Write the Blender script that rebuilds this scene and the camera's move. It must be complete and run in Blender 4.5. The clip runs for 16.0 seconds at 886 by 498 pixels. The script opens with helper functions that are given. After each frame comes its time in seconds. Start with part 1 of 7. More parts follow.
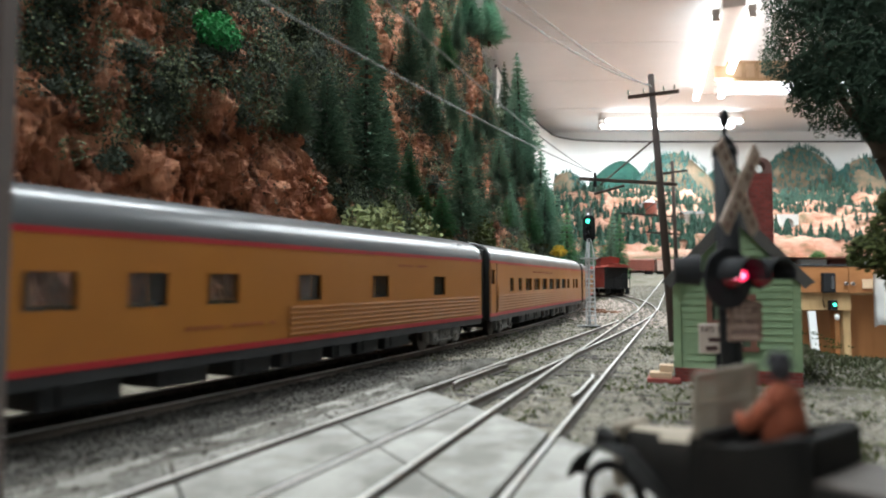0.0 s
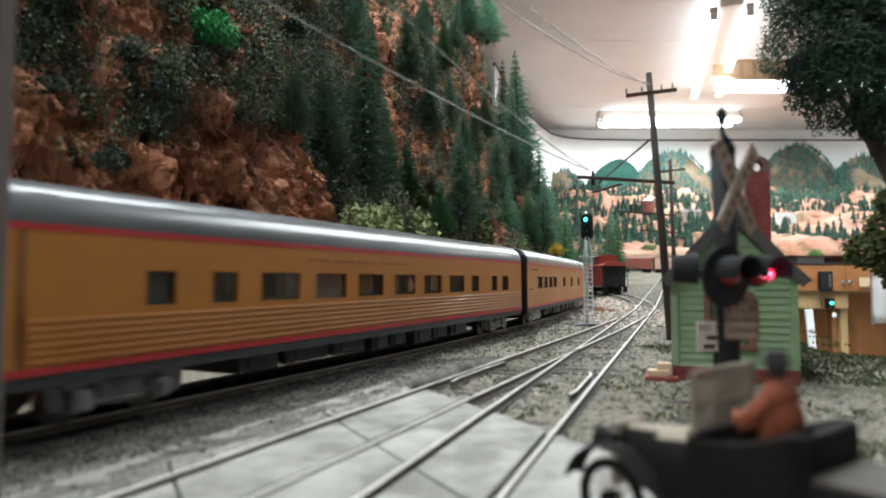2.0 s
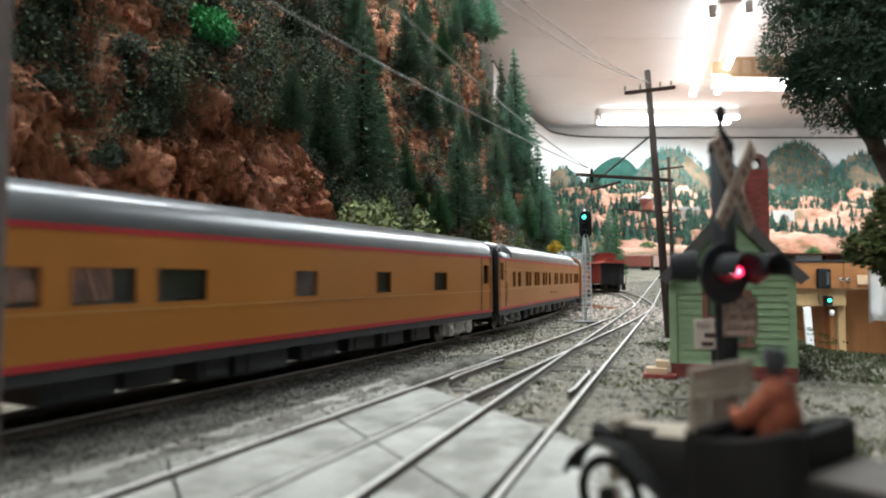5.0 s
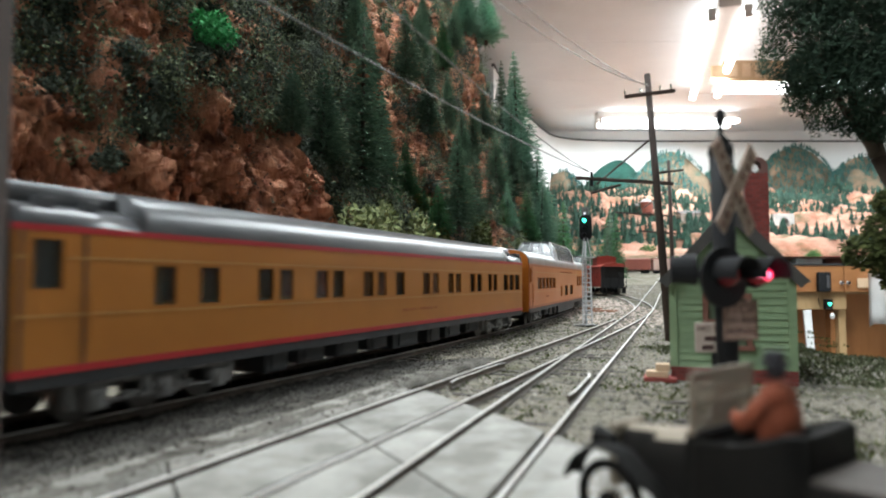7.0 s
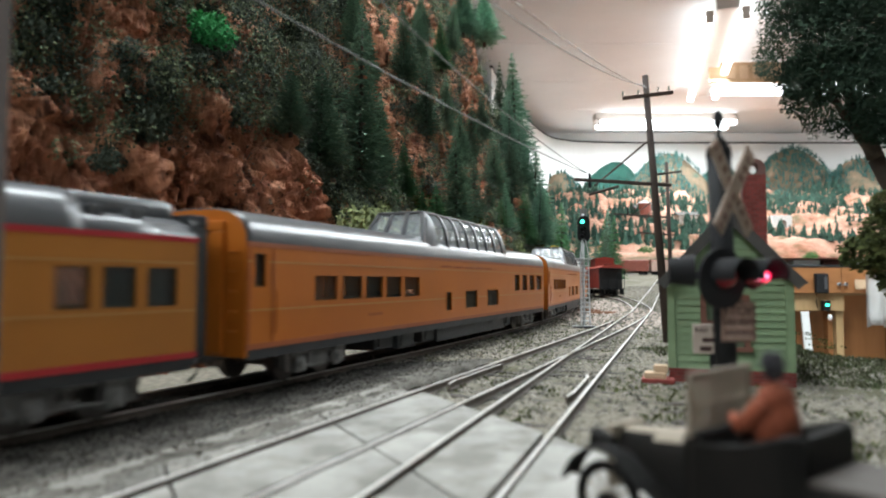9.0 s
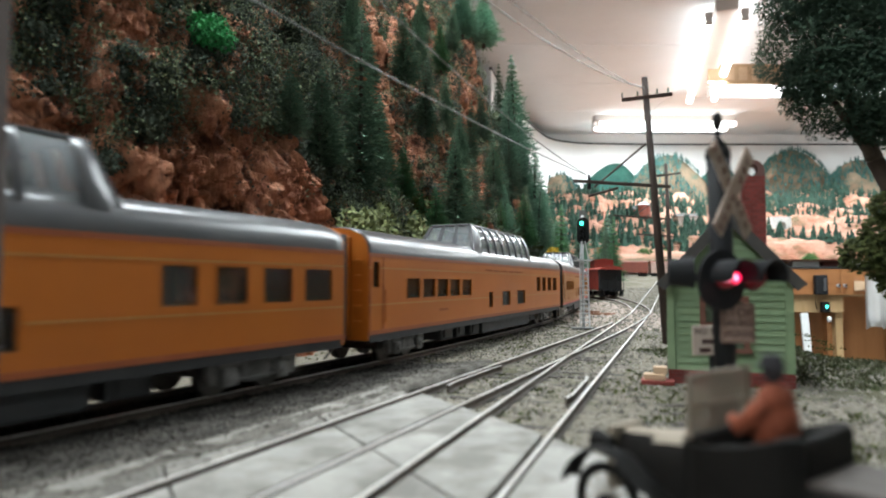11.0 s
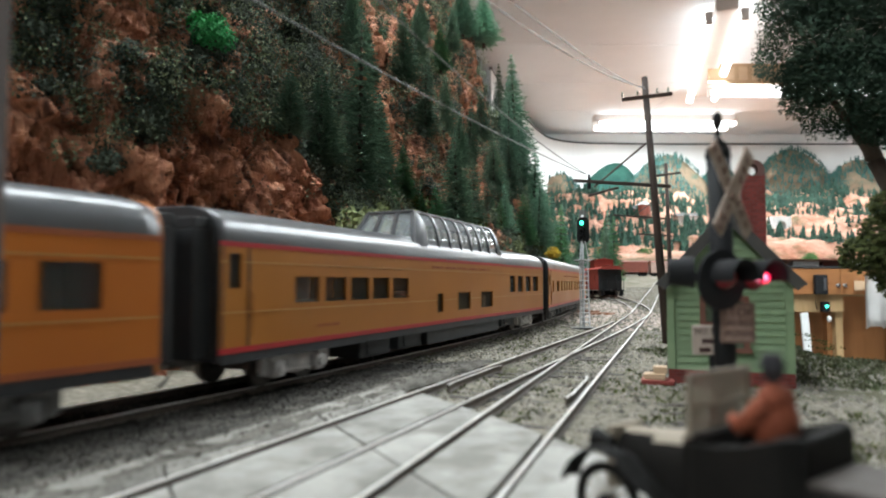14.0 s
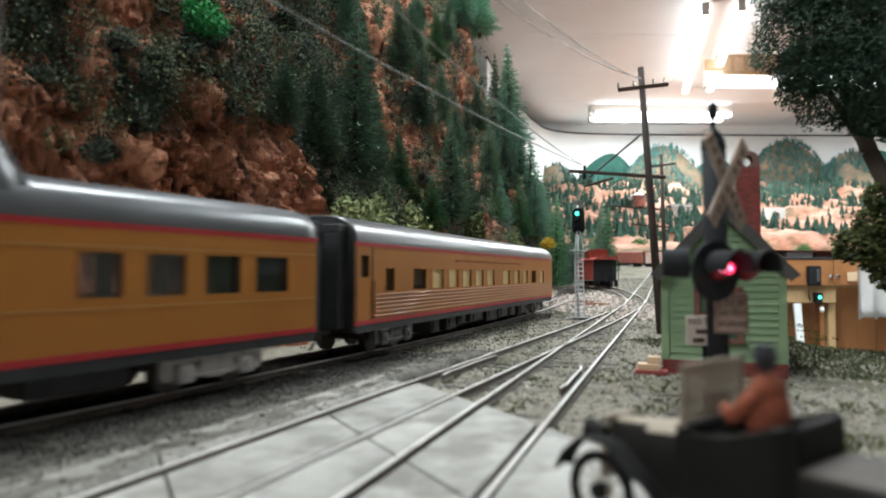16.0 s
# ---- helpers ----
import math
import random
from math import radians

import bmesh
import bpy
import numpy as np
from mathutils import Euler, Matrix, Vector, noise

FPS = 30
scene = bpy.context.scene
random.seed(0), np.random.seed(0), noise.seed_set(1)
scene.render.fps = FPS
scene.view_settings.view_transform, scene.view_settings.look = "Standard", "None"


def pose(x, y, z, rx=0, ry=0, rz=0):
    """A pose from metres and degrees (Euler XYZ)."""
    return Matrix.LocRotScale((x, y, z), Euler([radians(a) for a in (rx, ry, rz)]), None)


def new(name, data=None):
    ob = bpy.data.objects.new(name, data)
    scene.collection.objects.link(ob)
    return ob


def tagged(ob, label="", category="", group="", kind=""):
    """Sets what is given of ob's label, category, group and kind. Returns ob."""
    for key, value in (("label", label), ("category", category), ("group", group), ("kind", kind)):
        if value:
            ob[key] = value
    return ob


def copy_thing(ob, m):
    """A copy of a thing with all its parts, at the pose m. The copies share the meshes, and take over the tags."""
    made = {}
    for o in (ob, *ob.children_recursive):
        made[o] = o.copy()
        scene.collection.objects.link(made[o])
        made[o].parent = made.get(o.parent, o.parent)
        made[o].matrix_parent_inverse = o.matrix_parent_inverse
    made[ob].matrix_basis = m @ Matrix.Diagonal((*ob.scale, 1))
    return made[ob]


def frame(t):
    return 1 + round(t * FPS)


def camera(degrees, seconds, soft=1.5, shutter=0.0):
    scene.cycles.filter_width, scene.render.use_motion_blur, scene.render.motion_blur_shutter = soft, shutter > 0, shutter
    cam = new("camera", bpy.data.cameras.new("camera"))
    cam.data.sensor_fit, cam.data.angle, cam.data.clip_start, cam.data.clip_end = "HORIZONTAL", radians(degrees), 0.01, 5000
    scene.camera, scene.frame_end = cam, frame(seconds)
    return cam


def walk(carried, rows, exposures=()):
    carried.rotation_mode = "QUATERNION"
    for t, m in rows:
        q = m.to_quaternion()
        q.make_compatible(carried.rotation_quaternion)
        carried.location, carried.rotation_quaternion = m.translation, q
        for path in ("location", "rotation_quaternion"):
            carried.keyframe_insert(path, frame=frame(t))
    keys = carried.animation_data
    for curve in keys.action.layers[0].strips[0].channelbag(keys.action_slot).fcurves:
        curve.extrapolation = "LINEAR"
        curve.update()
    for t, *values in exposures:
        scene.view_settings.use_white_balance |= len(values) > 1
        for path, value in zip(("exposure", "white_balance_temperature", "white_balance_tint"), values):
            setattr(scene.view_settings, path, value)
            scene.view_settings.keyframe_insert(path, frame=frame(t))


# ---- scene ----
LENS, EYE_Z, PITCH = 1118.0, 0.0284, 2.995
cam = camera(70.08, 16.0, soft=1.9, shutter=0.5)
cam.data.dof.use_dof = True
cam.data.dof.focus_distance = 0.42
cam.data.dof.aperture_fstop = 21.0


def camera_row(t, right, down, lean=0.0):
    """A row of the resting camera, which sinks and turns by a hair."""
    return (t, pose(0, 0, EYE_Z, 90 + PITCH + math.degrees(down / LENS), -lean, math.degrees(right / LENS)))


walk(cam, [camera_row(*r) for r in (
    (0, 6, -1.5), (0.5, 6.3, -3), (1, 5, -3), (1.5, 4, -3), (2, 2.5, -4.5), (2.5, 0, -8.6), (3, 0, -9), (4, 0, -9), (4.5, 0, -9),
    (6, 0, -7.5), (6.5, 0, -6), (7, 0.2, -3), (7.5, 0.4, -1.5), (8, 0, 0), (8.5, 0, 0), (9, -3, -0.5), (9.5, -3.5, 0.3), (11, -4, 2.2),
    (11.5, -4, 2.7), (12, -4, 2), (12.5, -4, 3), (13.5, -4, 3), (14, -4, 1.6), (14.5, -7, -6.2, 0.03), (15, -9, -7.6, 0.05), (15.5, -11.5, -12, 0.08), (16, -12.5, -15.8, 0.14))])

# ---- light: fluorescent fixtures under the ceiling of a closed room ----
CEIL = 1.22
world = bpy.data.worlds.new("room_dark")
scene.world = world
world.use_nodes = True
world.node_tree.nodes["Background"].inputs[0].default_value = (0.75, 0.85, 1.0, 1)
world.node_tree.nodes["Background"].inputs[1].default_value = 0.02
scene.view_settings.exposure = 0.40
TUBE_WATTS = 13.0
# middle x, y, heading of the long axis in degrees, length
# the fifth and seventh are unseen, added to brighten far cars and right wall
FIXTURES = [(1.40, 3.2, 18.0, 1.3), (1.59, 4.45, 90, 1.0), (2.17, 3.6, 90, 1.2), (0.95, 1.55, 19.5, 1.2), (1.4, 1.4, 19.5, 1.2), (-0.08, 0.5, 19.5, 1.2), (3.6, 4.1, 90, 1.2), (-1.1, -0.9, 19.5, 1.2)]


def fixture_lamp(x, y, heading, length):
    lamp = bpy.data.lights.new("tube_light", "AREA")
    lamp.shape, lamp.size, lamp.size_y = "RECTANGLE", 0.16, length
    lamp.energy, lamp.color = TUBE_WATTS * length, (0.86, 0.955, 1.0)
    ob = new("tube_light", lamp)
    ob.matrix_basis = pose(x, y, CEIL - 0.115, 0, 0, -heading)


for fx in FIXTURES:
    fixture_lamp(*fx)
# ---- materials ----
def material(name, base, base2=None, scale=40.0, rough=0.7, metal=0.0, bump=0.0, bump_scale=200.0, detail=6.0, dark=None, dark_scale=8.0, dark_amount=0.5,
             stretch=None, vary=0.0, coat=0.0, emit=None, emit_strength=0.0, alpha=1.0, rough_vary=0.12, island=0.0):
    m = bpy.data.materials.new(name)
    m.use_nodes = True
    nt = m.node_tree
    bs = nt.nodes["Principled BSDF"]

    def node(kind, **kw):
        n = nt.nodes.new(kind)
        for k, v in kw.items():
            n.inputs[k.replace("_", " ")].default_value = v
        return n
    co = nt.nodes.new("ShaderNodeTexCoord")
    vec = co.outputs["Object"]
    if stretch:
        mp = node("ShaderNodeMapping")
        mp.inputs["Scale"].default_value = stretch
        nt.links.new(vec, mp.inputs["Vector"])
        vec = mp.outputs["Vector"]

    def noise_tex(s, d=detail, r=0.6):
        n = node("ShaderNodeTexNoise", Scale=s, Detail=d, Roughness=r)
        nt.links.new(vec, n.inputs["Vector"])
        return n.outputs["Fac"]

    def ramp(fac, lo, hi):
        r = nt.nodes.new("ShaderNodeMapRange")
        r.inputs["From Min"].default_value, r.inputs["From Max"].default_value = lo, hi
        nt.links.new(fac, r.inputs["Value"])
        return r.outputs["Result"]

    def mix(fac, a, b, blend="MIX"):
        x = nt.nodes.new("ShaderNodeMix")
        x.data_type, x.blend_type = "RGBA", blend
        for sock, val in ((x.inputs[0], fac), (x.inputs[6], a), (x.inputs[7], b)):
            if isinstance(val, (int, float)):
                sock.default_value = val
            elif isinstance(val, tuple):
                sock.default_value = (*val[:3], 1)
            else:
                nt.links.new(val, sock)
        return x.outputs[2]
    col = mix(ramp(noise_tex(scale), 0.32, 0.68), tuple(base), tuple(base2 or [c * 0.72 for c in base]))
    if dark:
        col = mix(ramp(noise_tex(dark_scale, 4.0), 0.62 - 0.25 * dark_amount, 0.75 - 0.2 * dark_amount), col, tuple(dark))
    for amount, src, out in ((vary, "ShaderNodeObjectInfo", "Random"), (island, "ShaderNodeNewGeometry", "Random Per Island")):
        if amount:
            oi = nt.nodes.new(src)
            v = nt.nodes.new("ShaderNodeMapRange")
            v.inputs["To Min"].default_value, v.inputs["To Max"].default_value = 1 - amount, 1 + amount
            nt.links.new(oi.outputs[out], v.inputs["Value"])
            hs = nt.nodes.new("ShaderNodeHueSaturation")
            nt.links.new(v.outputs["Result"], hs.inputs["Value"])
            nt.links.new(col, hs.inputs["Color"])
            col = hs.outputs["Color"]
    nt.links.new(col, bs.inputs["Base Color"])
    rr = nt.nodes.new("ShaderNodeMapRange")
    rr.inputs["To Min"].default_value, rr.inputs["To Max"].default_value = max(0.02, rough - rough_vary), min(1, rough + rough_vary)
    nt.links.new(noise_tex(scale * 0.6), rr.inputs["Value"])
    nt.links.new(rr.outputs["Result"], bs.inputs["Roughness"])
    bs.inputs["Metallic"].default_value = metal
    bs.inputs["Coat Weight"].default_value = coat
    if alpha < 1:
        bs.inputs["Alpha"].default_value = alpha
    if bump:
        b = nt.nodes.new("ShaderNodeBump")
        b.inputs["Strength"].default_value, b.inputs["Distance"].default_value = 1.0, bump
        height = noise_tex(bump_scale, 8.0)
        nt.links.new(height, b.inputs["Height"])
        nt.links.new(b.outputs["Normal"], bs.inputs["Normal"])
    if emit:
        bs.inputs["Emission Color"].default_value = (*emit, 1)
        bs.inputs["Emission Strength"].default_value = emit_strength
    return m


def glass(name, tint=(0.8, 0.85, 0.85), alpha=0.35, rough=0.06):
    m = bpy.data.materials.new(name)
    m.use_nodes = True
    bs = m.node_tree.nodes["Principled BSDF"]
    bs.inputs["Base Color"].default_value = (*tint, 1)
    bs.inputs["Roughness"].default_value = rough
    bs.inputs["Alpha"].default_value = alpha
    bs.inputs["Specular IOR Level"].default_value = 0.8
    return m


M_YELLOW = material("car_yellow_paint", (0.44, 0.166, 0.026), (0.38, 0.138, 0.021), 30, 0.38, bump=0.00003, bump_scale=400, coat=0.15)
M_ORANGE = material("car_orange_paint", (0.52, 0.152, 0.018), (0.46, 0.128, 0.015), 30, 0.36, bump=0.00003, bump_scale=400, coat=0.15)
for paint_coat in (M_YELLOW, M_ORANGE):
    paint_coat.node_tree.nodes["Principled BSDF"].inputs["Specular IOR Level"].default_value = 0.3
    paint_coat.node_tree.nodes["Principled BSDF"].inputs["Coat Weight"].default_value = 0.06
M_RED = material("stripe_red", (0.46, 0.014, 0.022), (0.38, 0.011, 0.016), 60, 0.4)
M_ROOF = material("roof_grey_paint", (0.082, 0.082, 0.085), (0.06, 0.06, 0.063), 60, 0.32, bump=0.00004, bump_scale=300, coat=0.12)
# paler than the car paint, for the light on the belt rails' top edge
M_BELT_LIT = material("belt_edge_painted_light", (0.5, 0.27, 0.08), (0.42, 0.2, 0.05), 60, 0.4)
M_DARKGREY = material("underbody_grey", (0.027, 0.028, 0.03), (0.015, 0.016, 0.017), 120, 0.6, bump=0.0001, bump_scale=600)
M_DIAPHRAGM = material("diaphragm_black", (0.02, 0.021, 0.022), (0.012, 0.012, 0.013), 120, 0.7, bump=0.0001)
M_TRUCK = material("truck_weathered_grey", (0.26, 0.25, 0.24), (0.11, 0.105, 0.10), 150, 0.6, bump=0.0001, bump_scale=700)
M_SILVER = material("truck_silver", (0.68, 0.64, 0.61), (0.40, 0.37, 0.35), 150, 0.5, metal=0.1, bump=0.0001, bump_scale=700)
M_WHEEL = material("wheel_steel", (0.16, 0.15, 0.14), (0.08, 0.07, 0.065), 150, 0.4, metal=0.8)
M_PANE = glass("car_window_glass", (0.06, 0.07, 0.06), 0.28)
# tan blind whose bright colour includes the yellow light inside the car
M_PANELIT = glass("tan_blind_painted_lit", (0.72, 0.53, 0.24), 0.9, 0.3)
M_DOME = glass("dome_glass", (0.65, 0.7, 0.72), 0.3, 0.08)
M_INSIDE = material("car_interior_tan", (0.36, 0.33, 0.27), (0.24, 0.22, 0.18), 50, 0.8)
M_LETTER = material("faded_red_lettering", (0.36, 0.09, 0.02), (0.3, 0.07, 0.02), 90, 0.5)
# cinder colour, taken darker to hold the shade beside the train
M_CINDER = material("shade_dark_cinder_ballast", (0.055, 0.048, 0.040), (0.026, 0.023, 0.019), 300, 0.95, bump=0.0003, bump_scale=900, island=0.4)
M_GROUND = material("gravel_dirt", (0.29, 0.26, 0.21), (0.11, 0.10, 0.075), 420, 0.95, bump=0.0011, bump_scale=520, detail=10, dark=(0.10, 0.095, 0.06), dark_scale=26, dark_amount=0.55)
M_BALLAST = material("ballast_stone", (0.31, 0.285, 0.24), (0.12, 0.108, 0.09), 300, 0.95, bump=0.0003, bump_scale=900, island=0.45)
M_CONCRETE = material("crossing_concrete", (0.36, 0.345, 0.315), (0.22, 0.21, 0.19), 70, 0.85, bump=0.00022, bump_scale=420, detail=10, dark=(0.17, 0.16, 0.14), dark_scale=75, dark_amount=0.7, vary=0.10)
M_DUSTY = material("dirt_covered_concrete", (0.27, 0.255, 0.225), (0.15, 0.14, 0.122), 90, 0.92, bump=0.0004, bump_scale=420, detail=10, dark=(0.085, 0.078, 0.066), dark_scale=48, dark_amount=0.7, vary=0.10)
M_RAIL = material("rail_steel", (0.72, 0.70, 0.67), (0.55, 0.52, 0.48), 90, 0.35, metal=0.35)
M_RAILSIDE = material("rail_rust", (0.16, 0.13, 0.105), (0.09, 0.07, 0.055), 120, 0.8)
M_TIE = material("tie_wood", (0.10, 0.085, 0.07), (0.06, 0.05, 0.042), 160, 0.9, bump=0.0002, bump_scale=500, vary=0.3)
# the dark streaks stand in for shaded crevices that the bump leaves faint
M_ROCK = material("red_rock", (0.62, 0.30, 0.175), (0.27, 0.10, 0.062), 120, 0.92, bump=0.0030, bump_scale=420, detail=14, dark=(0.10, 0.045, 0.03), dark_scale=170, dark_amount=0.42, stretch=(1, 1, 0.36))
M_PINE = material("pine_needles", (0.18, 0.27, 0.19), (0.09, 0.155, 0.105), 90, 0.85, island=0.4, vary=0.25)
M_PINE_TIP = material("pine_needles_bluish", (0.26, 0.42, 0.31), (0.15, 0.27, 0.195), 90, 0.85, island=0.4, vary=0.25)
M_LEAF = material("dark_leaf", (0.07, 0.084, 0.06), (0.032, 0.043, 0.031), 60, 0.9, island=0.25, vary=0.25)
M_LEAF_OLIVE = material("olive_leaf", (0.10, 0.115, 0.04), (0.06, 0.075, 0.025), 90, 0.85, island=0.4, vary=0.2)
M_LEAF_BRIGHT = material("bright_green_leaf", (0.05, 0.30, 0.09), (0.025, 0.17, 0.05), 90, 0.8, island=0.4)
M_LEAF_YELLOW = material("yellow_leaf", (0.42, 0.28, 0.02), (0.3, 0.2, 0.02), 90, 0.85, island=0.3)
M_BARK = material("bark", (0.11, 0.08, 0.06), (0.06, 0.045, 0.035), 120, 0.95, bump=0.0006, bump_scale=200)
M_POLE = material("creosote_pole", (0.07, 0.045, 0.035), (0.04, 0.027, 0.022), 200, 0.85, bump=0.0002, bump_scale=300, stretch=(1, 1, 0.2))
M_BLACK = material("black_paint", (0.014, 0.014, 0.015), (0.009, 0.009, 0.01), 150, 0.75, bump=0.00005)
M_BLACK.node_tree.nodes["Principled BSDF"].inputs["Specular IOR Level"].default_value = 0.25
M_SIDING = material("green_siding", (0.235, 0.33, 0.185), (0.18, 0.26, 0.14), 70, 0.75, bump=0.00012, bump_scale=300, vary=0.08, dark=(0.16, 0.23, 0.125), dark_scale=60, dark_amount=0.2)
M_TRIM = material("dark_roof_edge", (0.06, 0.056, 0.05), (0.04, 0.037, 0.034), 100, 0.7)
M_SHINGLE = material("grey_shingle", (0.12, 0.115, 0.11), (0.08, 0.075, 0.07), 150, 0.9, bump=0.0002, bump_scale=500, vary=0.25)
M_BRICK = material("brick_red", (0.27, 0.055, 0.045), (0.19, 0.04, 0.032), 180, 0.85, bump=0.0001, bump_scale=600, vary=0.22)
M_MORTAR = material("mortar", (0.2, 0.10, 0.085), (0.15, 0.08, 0.07), 200, 0.95)
M_LUMBER = material("pale_lumber", (0.62, 0.45, 0.3), (0.5, 0.34, 0.21), 60, 0.75, stretch=(1, 8, 8))
M_BLADE = material("aged_crossbuck", (0.47, 0.37, 0.30), (0.30, 0.22, 0.175), 260, 0.8, bump=0.00008)
M_BLADEINK = material("worn_brown_ink", (0.17, 0.10, 0.075), (0.27, 0.18, 0.14), 300, 0.85)
M_SIGNWHITE = material("aged_white_sign", (0.55, 0.46, 0.40), (0.42, 0.33, 0.28), 120, 0.75, bump=0.00008)
M_SIGNPINK = material("faded_sign", (0.52, 0.37, 0.31), (0.40, 0.27, 0.22), 120, 0.75, bump=0.00008)
M_CARBLACK = material("worn_black_enamel", (0.008, 0.0075, 0.007), (0.014, 0.0125, 0.011), 180, 0.6, bump=0.00006)
M_CARBLACK.node_tree.nodes["Principled BSDF"].inputs["Specular IOR Level"].default_value = 0.08
M_INK = material("sign_ink", (0.06, 0.025, 0.022), (0.045, 0.02, 0.018), 120, 0.8)
M_METALSILVER = material("mast_aluminium", (0.62, 0.63, 0.64), (0.48, 0.49, 0.5), 100, 0.4, metal=0.15)
M_CEILING = material("ceiling_white", (0.85, 0.89, 0.91), (0.79, 0.83, 0.85), 3, 0.9, bump=0.001, bump_scale=80)
M_WALL = material("wall_white", (0.80, 0.81, 0.80), (0.75, 0.76, 0.75), 3, 0.9)
M_CARPET = material("floor_grey", (0.40, 0.39, 0.38), (0.33, 0.32, 0.31), 30, 0.95)
M_FASCIA = material("fascia_plywood", (0.36, 0.155, 0.055), (0.26, 0.105, 0.035), 9, 0.5, stretch=(0.6, 0.6, 3), dark=(0.2, 0.085, 0.03), dark_scale=4, dark_amount=0.35)
M_FASCIA2 = material("lower_panel_plywood", (0.46, 0.2, 0.07), (0.36, 0.15, 0.05), 9, 0.55, stretch=(3, 3, 0.5), vary=0.15)
M_STUD = material("stud_lumber", (0.50, 0.33, 0.16), (0.38, 0.24, 0.11), 12, 0.7, stretch=(3, 3, 0.4))
M_PAPER = material("white_paper", (0.82, 0.82, 0.8), (0.76, 0.76, 0.74), 20, 0.8)
M_TUBE = material("lit_tube", (0.9, 0.9, 0.9), (0.9, 0.9, 0.9), 5, 0.5, emit=(0.92, 0.98, 1.0), emit_strength=5.2)
M_FIXTURE = material("fixture_beige", (0.52, 0.46, 0.42), (0.46, 0.41, 0.37), 5, 0.4)
M_BOXCAR = material("boxcar_red", (0.24, 0.065, 0.04), (0.18, 0.045, 0.03), 90, 0.7, vary=0.3)
M_CABOOSE = material("caboose_red", (0.33, 0.05, 0.03), (0.25, 0.035, 0.025), 90, 0.6)
M_FARROCK = material("far_orange_rock", (0.64, 0.38, 0.28), (0.42, 0.165, 0.095), 11, 0.95, bump=0.03, bump_scale=20, detail=9, dark=(0.17, 0.12, 0.06), dark_scale=9, dark_amount=0.5, stretch=(1, 1, 1.6))
M_FARHILL = material("far_hill_scrub", (0.25, 0.165, 0.11), (0.14, 0.125, 0.08), 30, 0.95, bump=0.01, bump_scale=40, detail=9, dark=(0.06, 0.12, 0.09), dark_scale=7, dark_amount=0.15)
M_FARGREEN = material("far_green_hill", (0.03, 0.12, 0.09), (0.02, 0.08, 0.065), 14, 0.95, bump=0.01, bump_scale=40)
M_REDLENS = material("red_lens_lit", (0.5, 0.01, 0.03), None, 50, 0.3, emit=(1.0, 0.012, 0.09), emit_strength=2.2)
M_REDCORE = material("red_lens_core", (0.8, 0.2, 0.3), None, 50, 0.3, emit=(1.0, 0.25, 0.38), emit_strength=5.0)
M_REDDIM = material("red_lens_dark", (0.22, 0.012, 0.02), (0.16, 0.01, 0.015), 50, 0.25)
M_GREENLENS = material("green_lens_lit", (0.0, 0.5, 0.35), None, 50, 0.3, emit=(0.05, 1.0, 0.62), emit_strength=5.0)
M_JACKET = material("orange_brown_cloth", (0.24, 0.055, 0.02), (0.16, 0.036, 0.014), 250, 0.9, bump=0.0002, bump_scale=400)
M_HAT = material("dark_hat", (0.028, 0.026, 0.03), (0.02, 0.018, 0.02), 250, 0.9)
M_TANPAINT = material("dusty_tan", (0.30, 0.25, 0.19), (0.22, 0.18, 0.135), 120, 0.7, bump=0.0001)
M_LID = material("dusty_brown_enamel", (0.075, 0.06, 0.05), (0.045, 0.036, 0.03), 140, 0.75, bump=0.0001)
M_WIRE = material("wire_grey", (0.16, 0.15, 0.135), None, 50, 0.6)
M_GRASS = material("green_ground_foam", (0.08, 0.105, 0.05), (0.15, 0.145, 0.095), 160, 0.95, bump=0.002, bump_scale=300, island=0.4)


M_PINE_GREEN = material("pine_needles_fresh", (0.13, 0.27, 0.135), (0.07, 0.17, 0.08), 90, 0.9, island=0.4, vary=0.25)
M_DIRT = material("pale_dirt", (0.20, 0.185, 0.16), (0.085, 0.077, 0.065), 120, 0.95, bump=0.0004, bump_scale=500, dark=(0.06, 0.054, 0.045), dark_scale=55, dark_amount=0.45, island=0.35)
# near-black dirt colour that stands for the train's shade on the ground
M_TRAIN_SHADE = material("train_shade_dirt", (0.062, 0.057, 0.05), (0.028, 0.026, 0.022), 120, 0.95, bump=0.0003, bump_scale=700, dark=(0.03, 0.027, 0.023), dark_scale=60, dark_amount=0.5, island=0.4)
for leafy in (M_TRAIN_SHADE, M_PINE, M_PINE_TIP, M_PINE_GREEN, M_LEAF, M_LEAF_OLIVE, M_LEAF_BRIGHT, M_LEAF_YELLOW, M_GRASS, M_CINDER, M_DIRT, M_GROUND, M_ROCK):
    leafy.node_tree.nodes["Principled BSDF"].inputs["Specular IOR Level"].default_value = 0.12


# ---- mesh helpers ----
def part(name, bm, mat, parent=None, label="", smooth=False):
    me = bpy.data.meshes.new(name)
    bmesh.ops.recalc_face_normals(bm, faces=bm.faces)
    bm.to_mesh(me)
    bm.free()
    me.materials.append(mat)
    if smooth:
        for p in me.polygons:
            p.use_smooth = True
    ob = new(name, me)
    if parent is not None:
        ob.parent = parent
    if label:
        ob["label"] = label
    return ob


def empty(name, m=None):
    e = new(name)
    e.empty_display_size = 0.01
    if m is not None:
        e.matrix_basis = m
    return e


def bm_new():
    return bmesh.new()


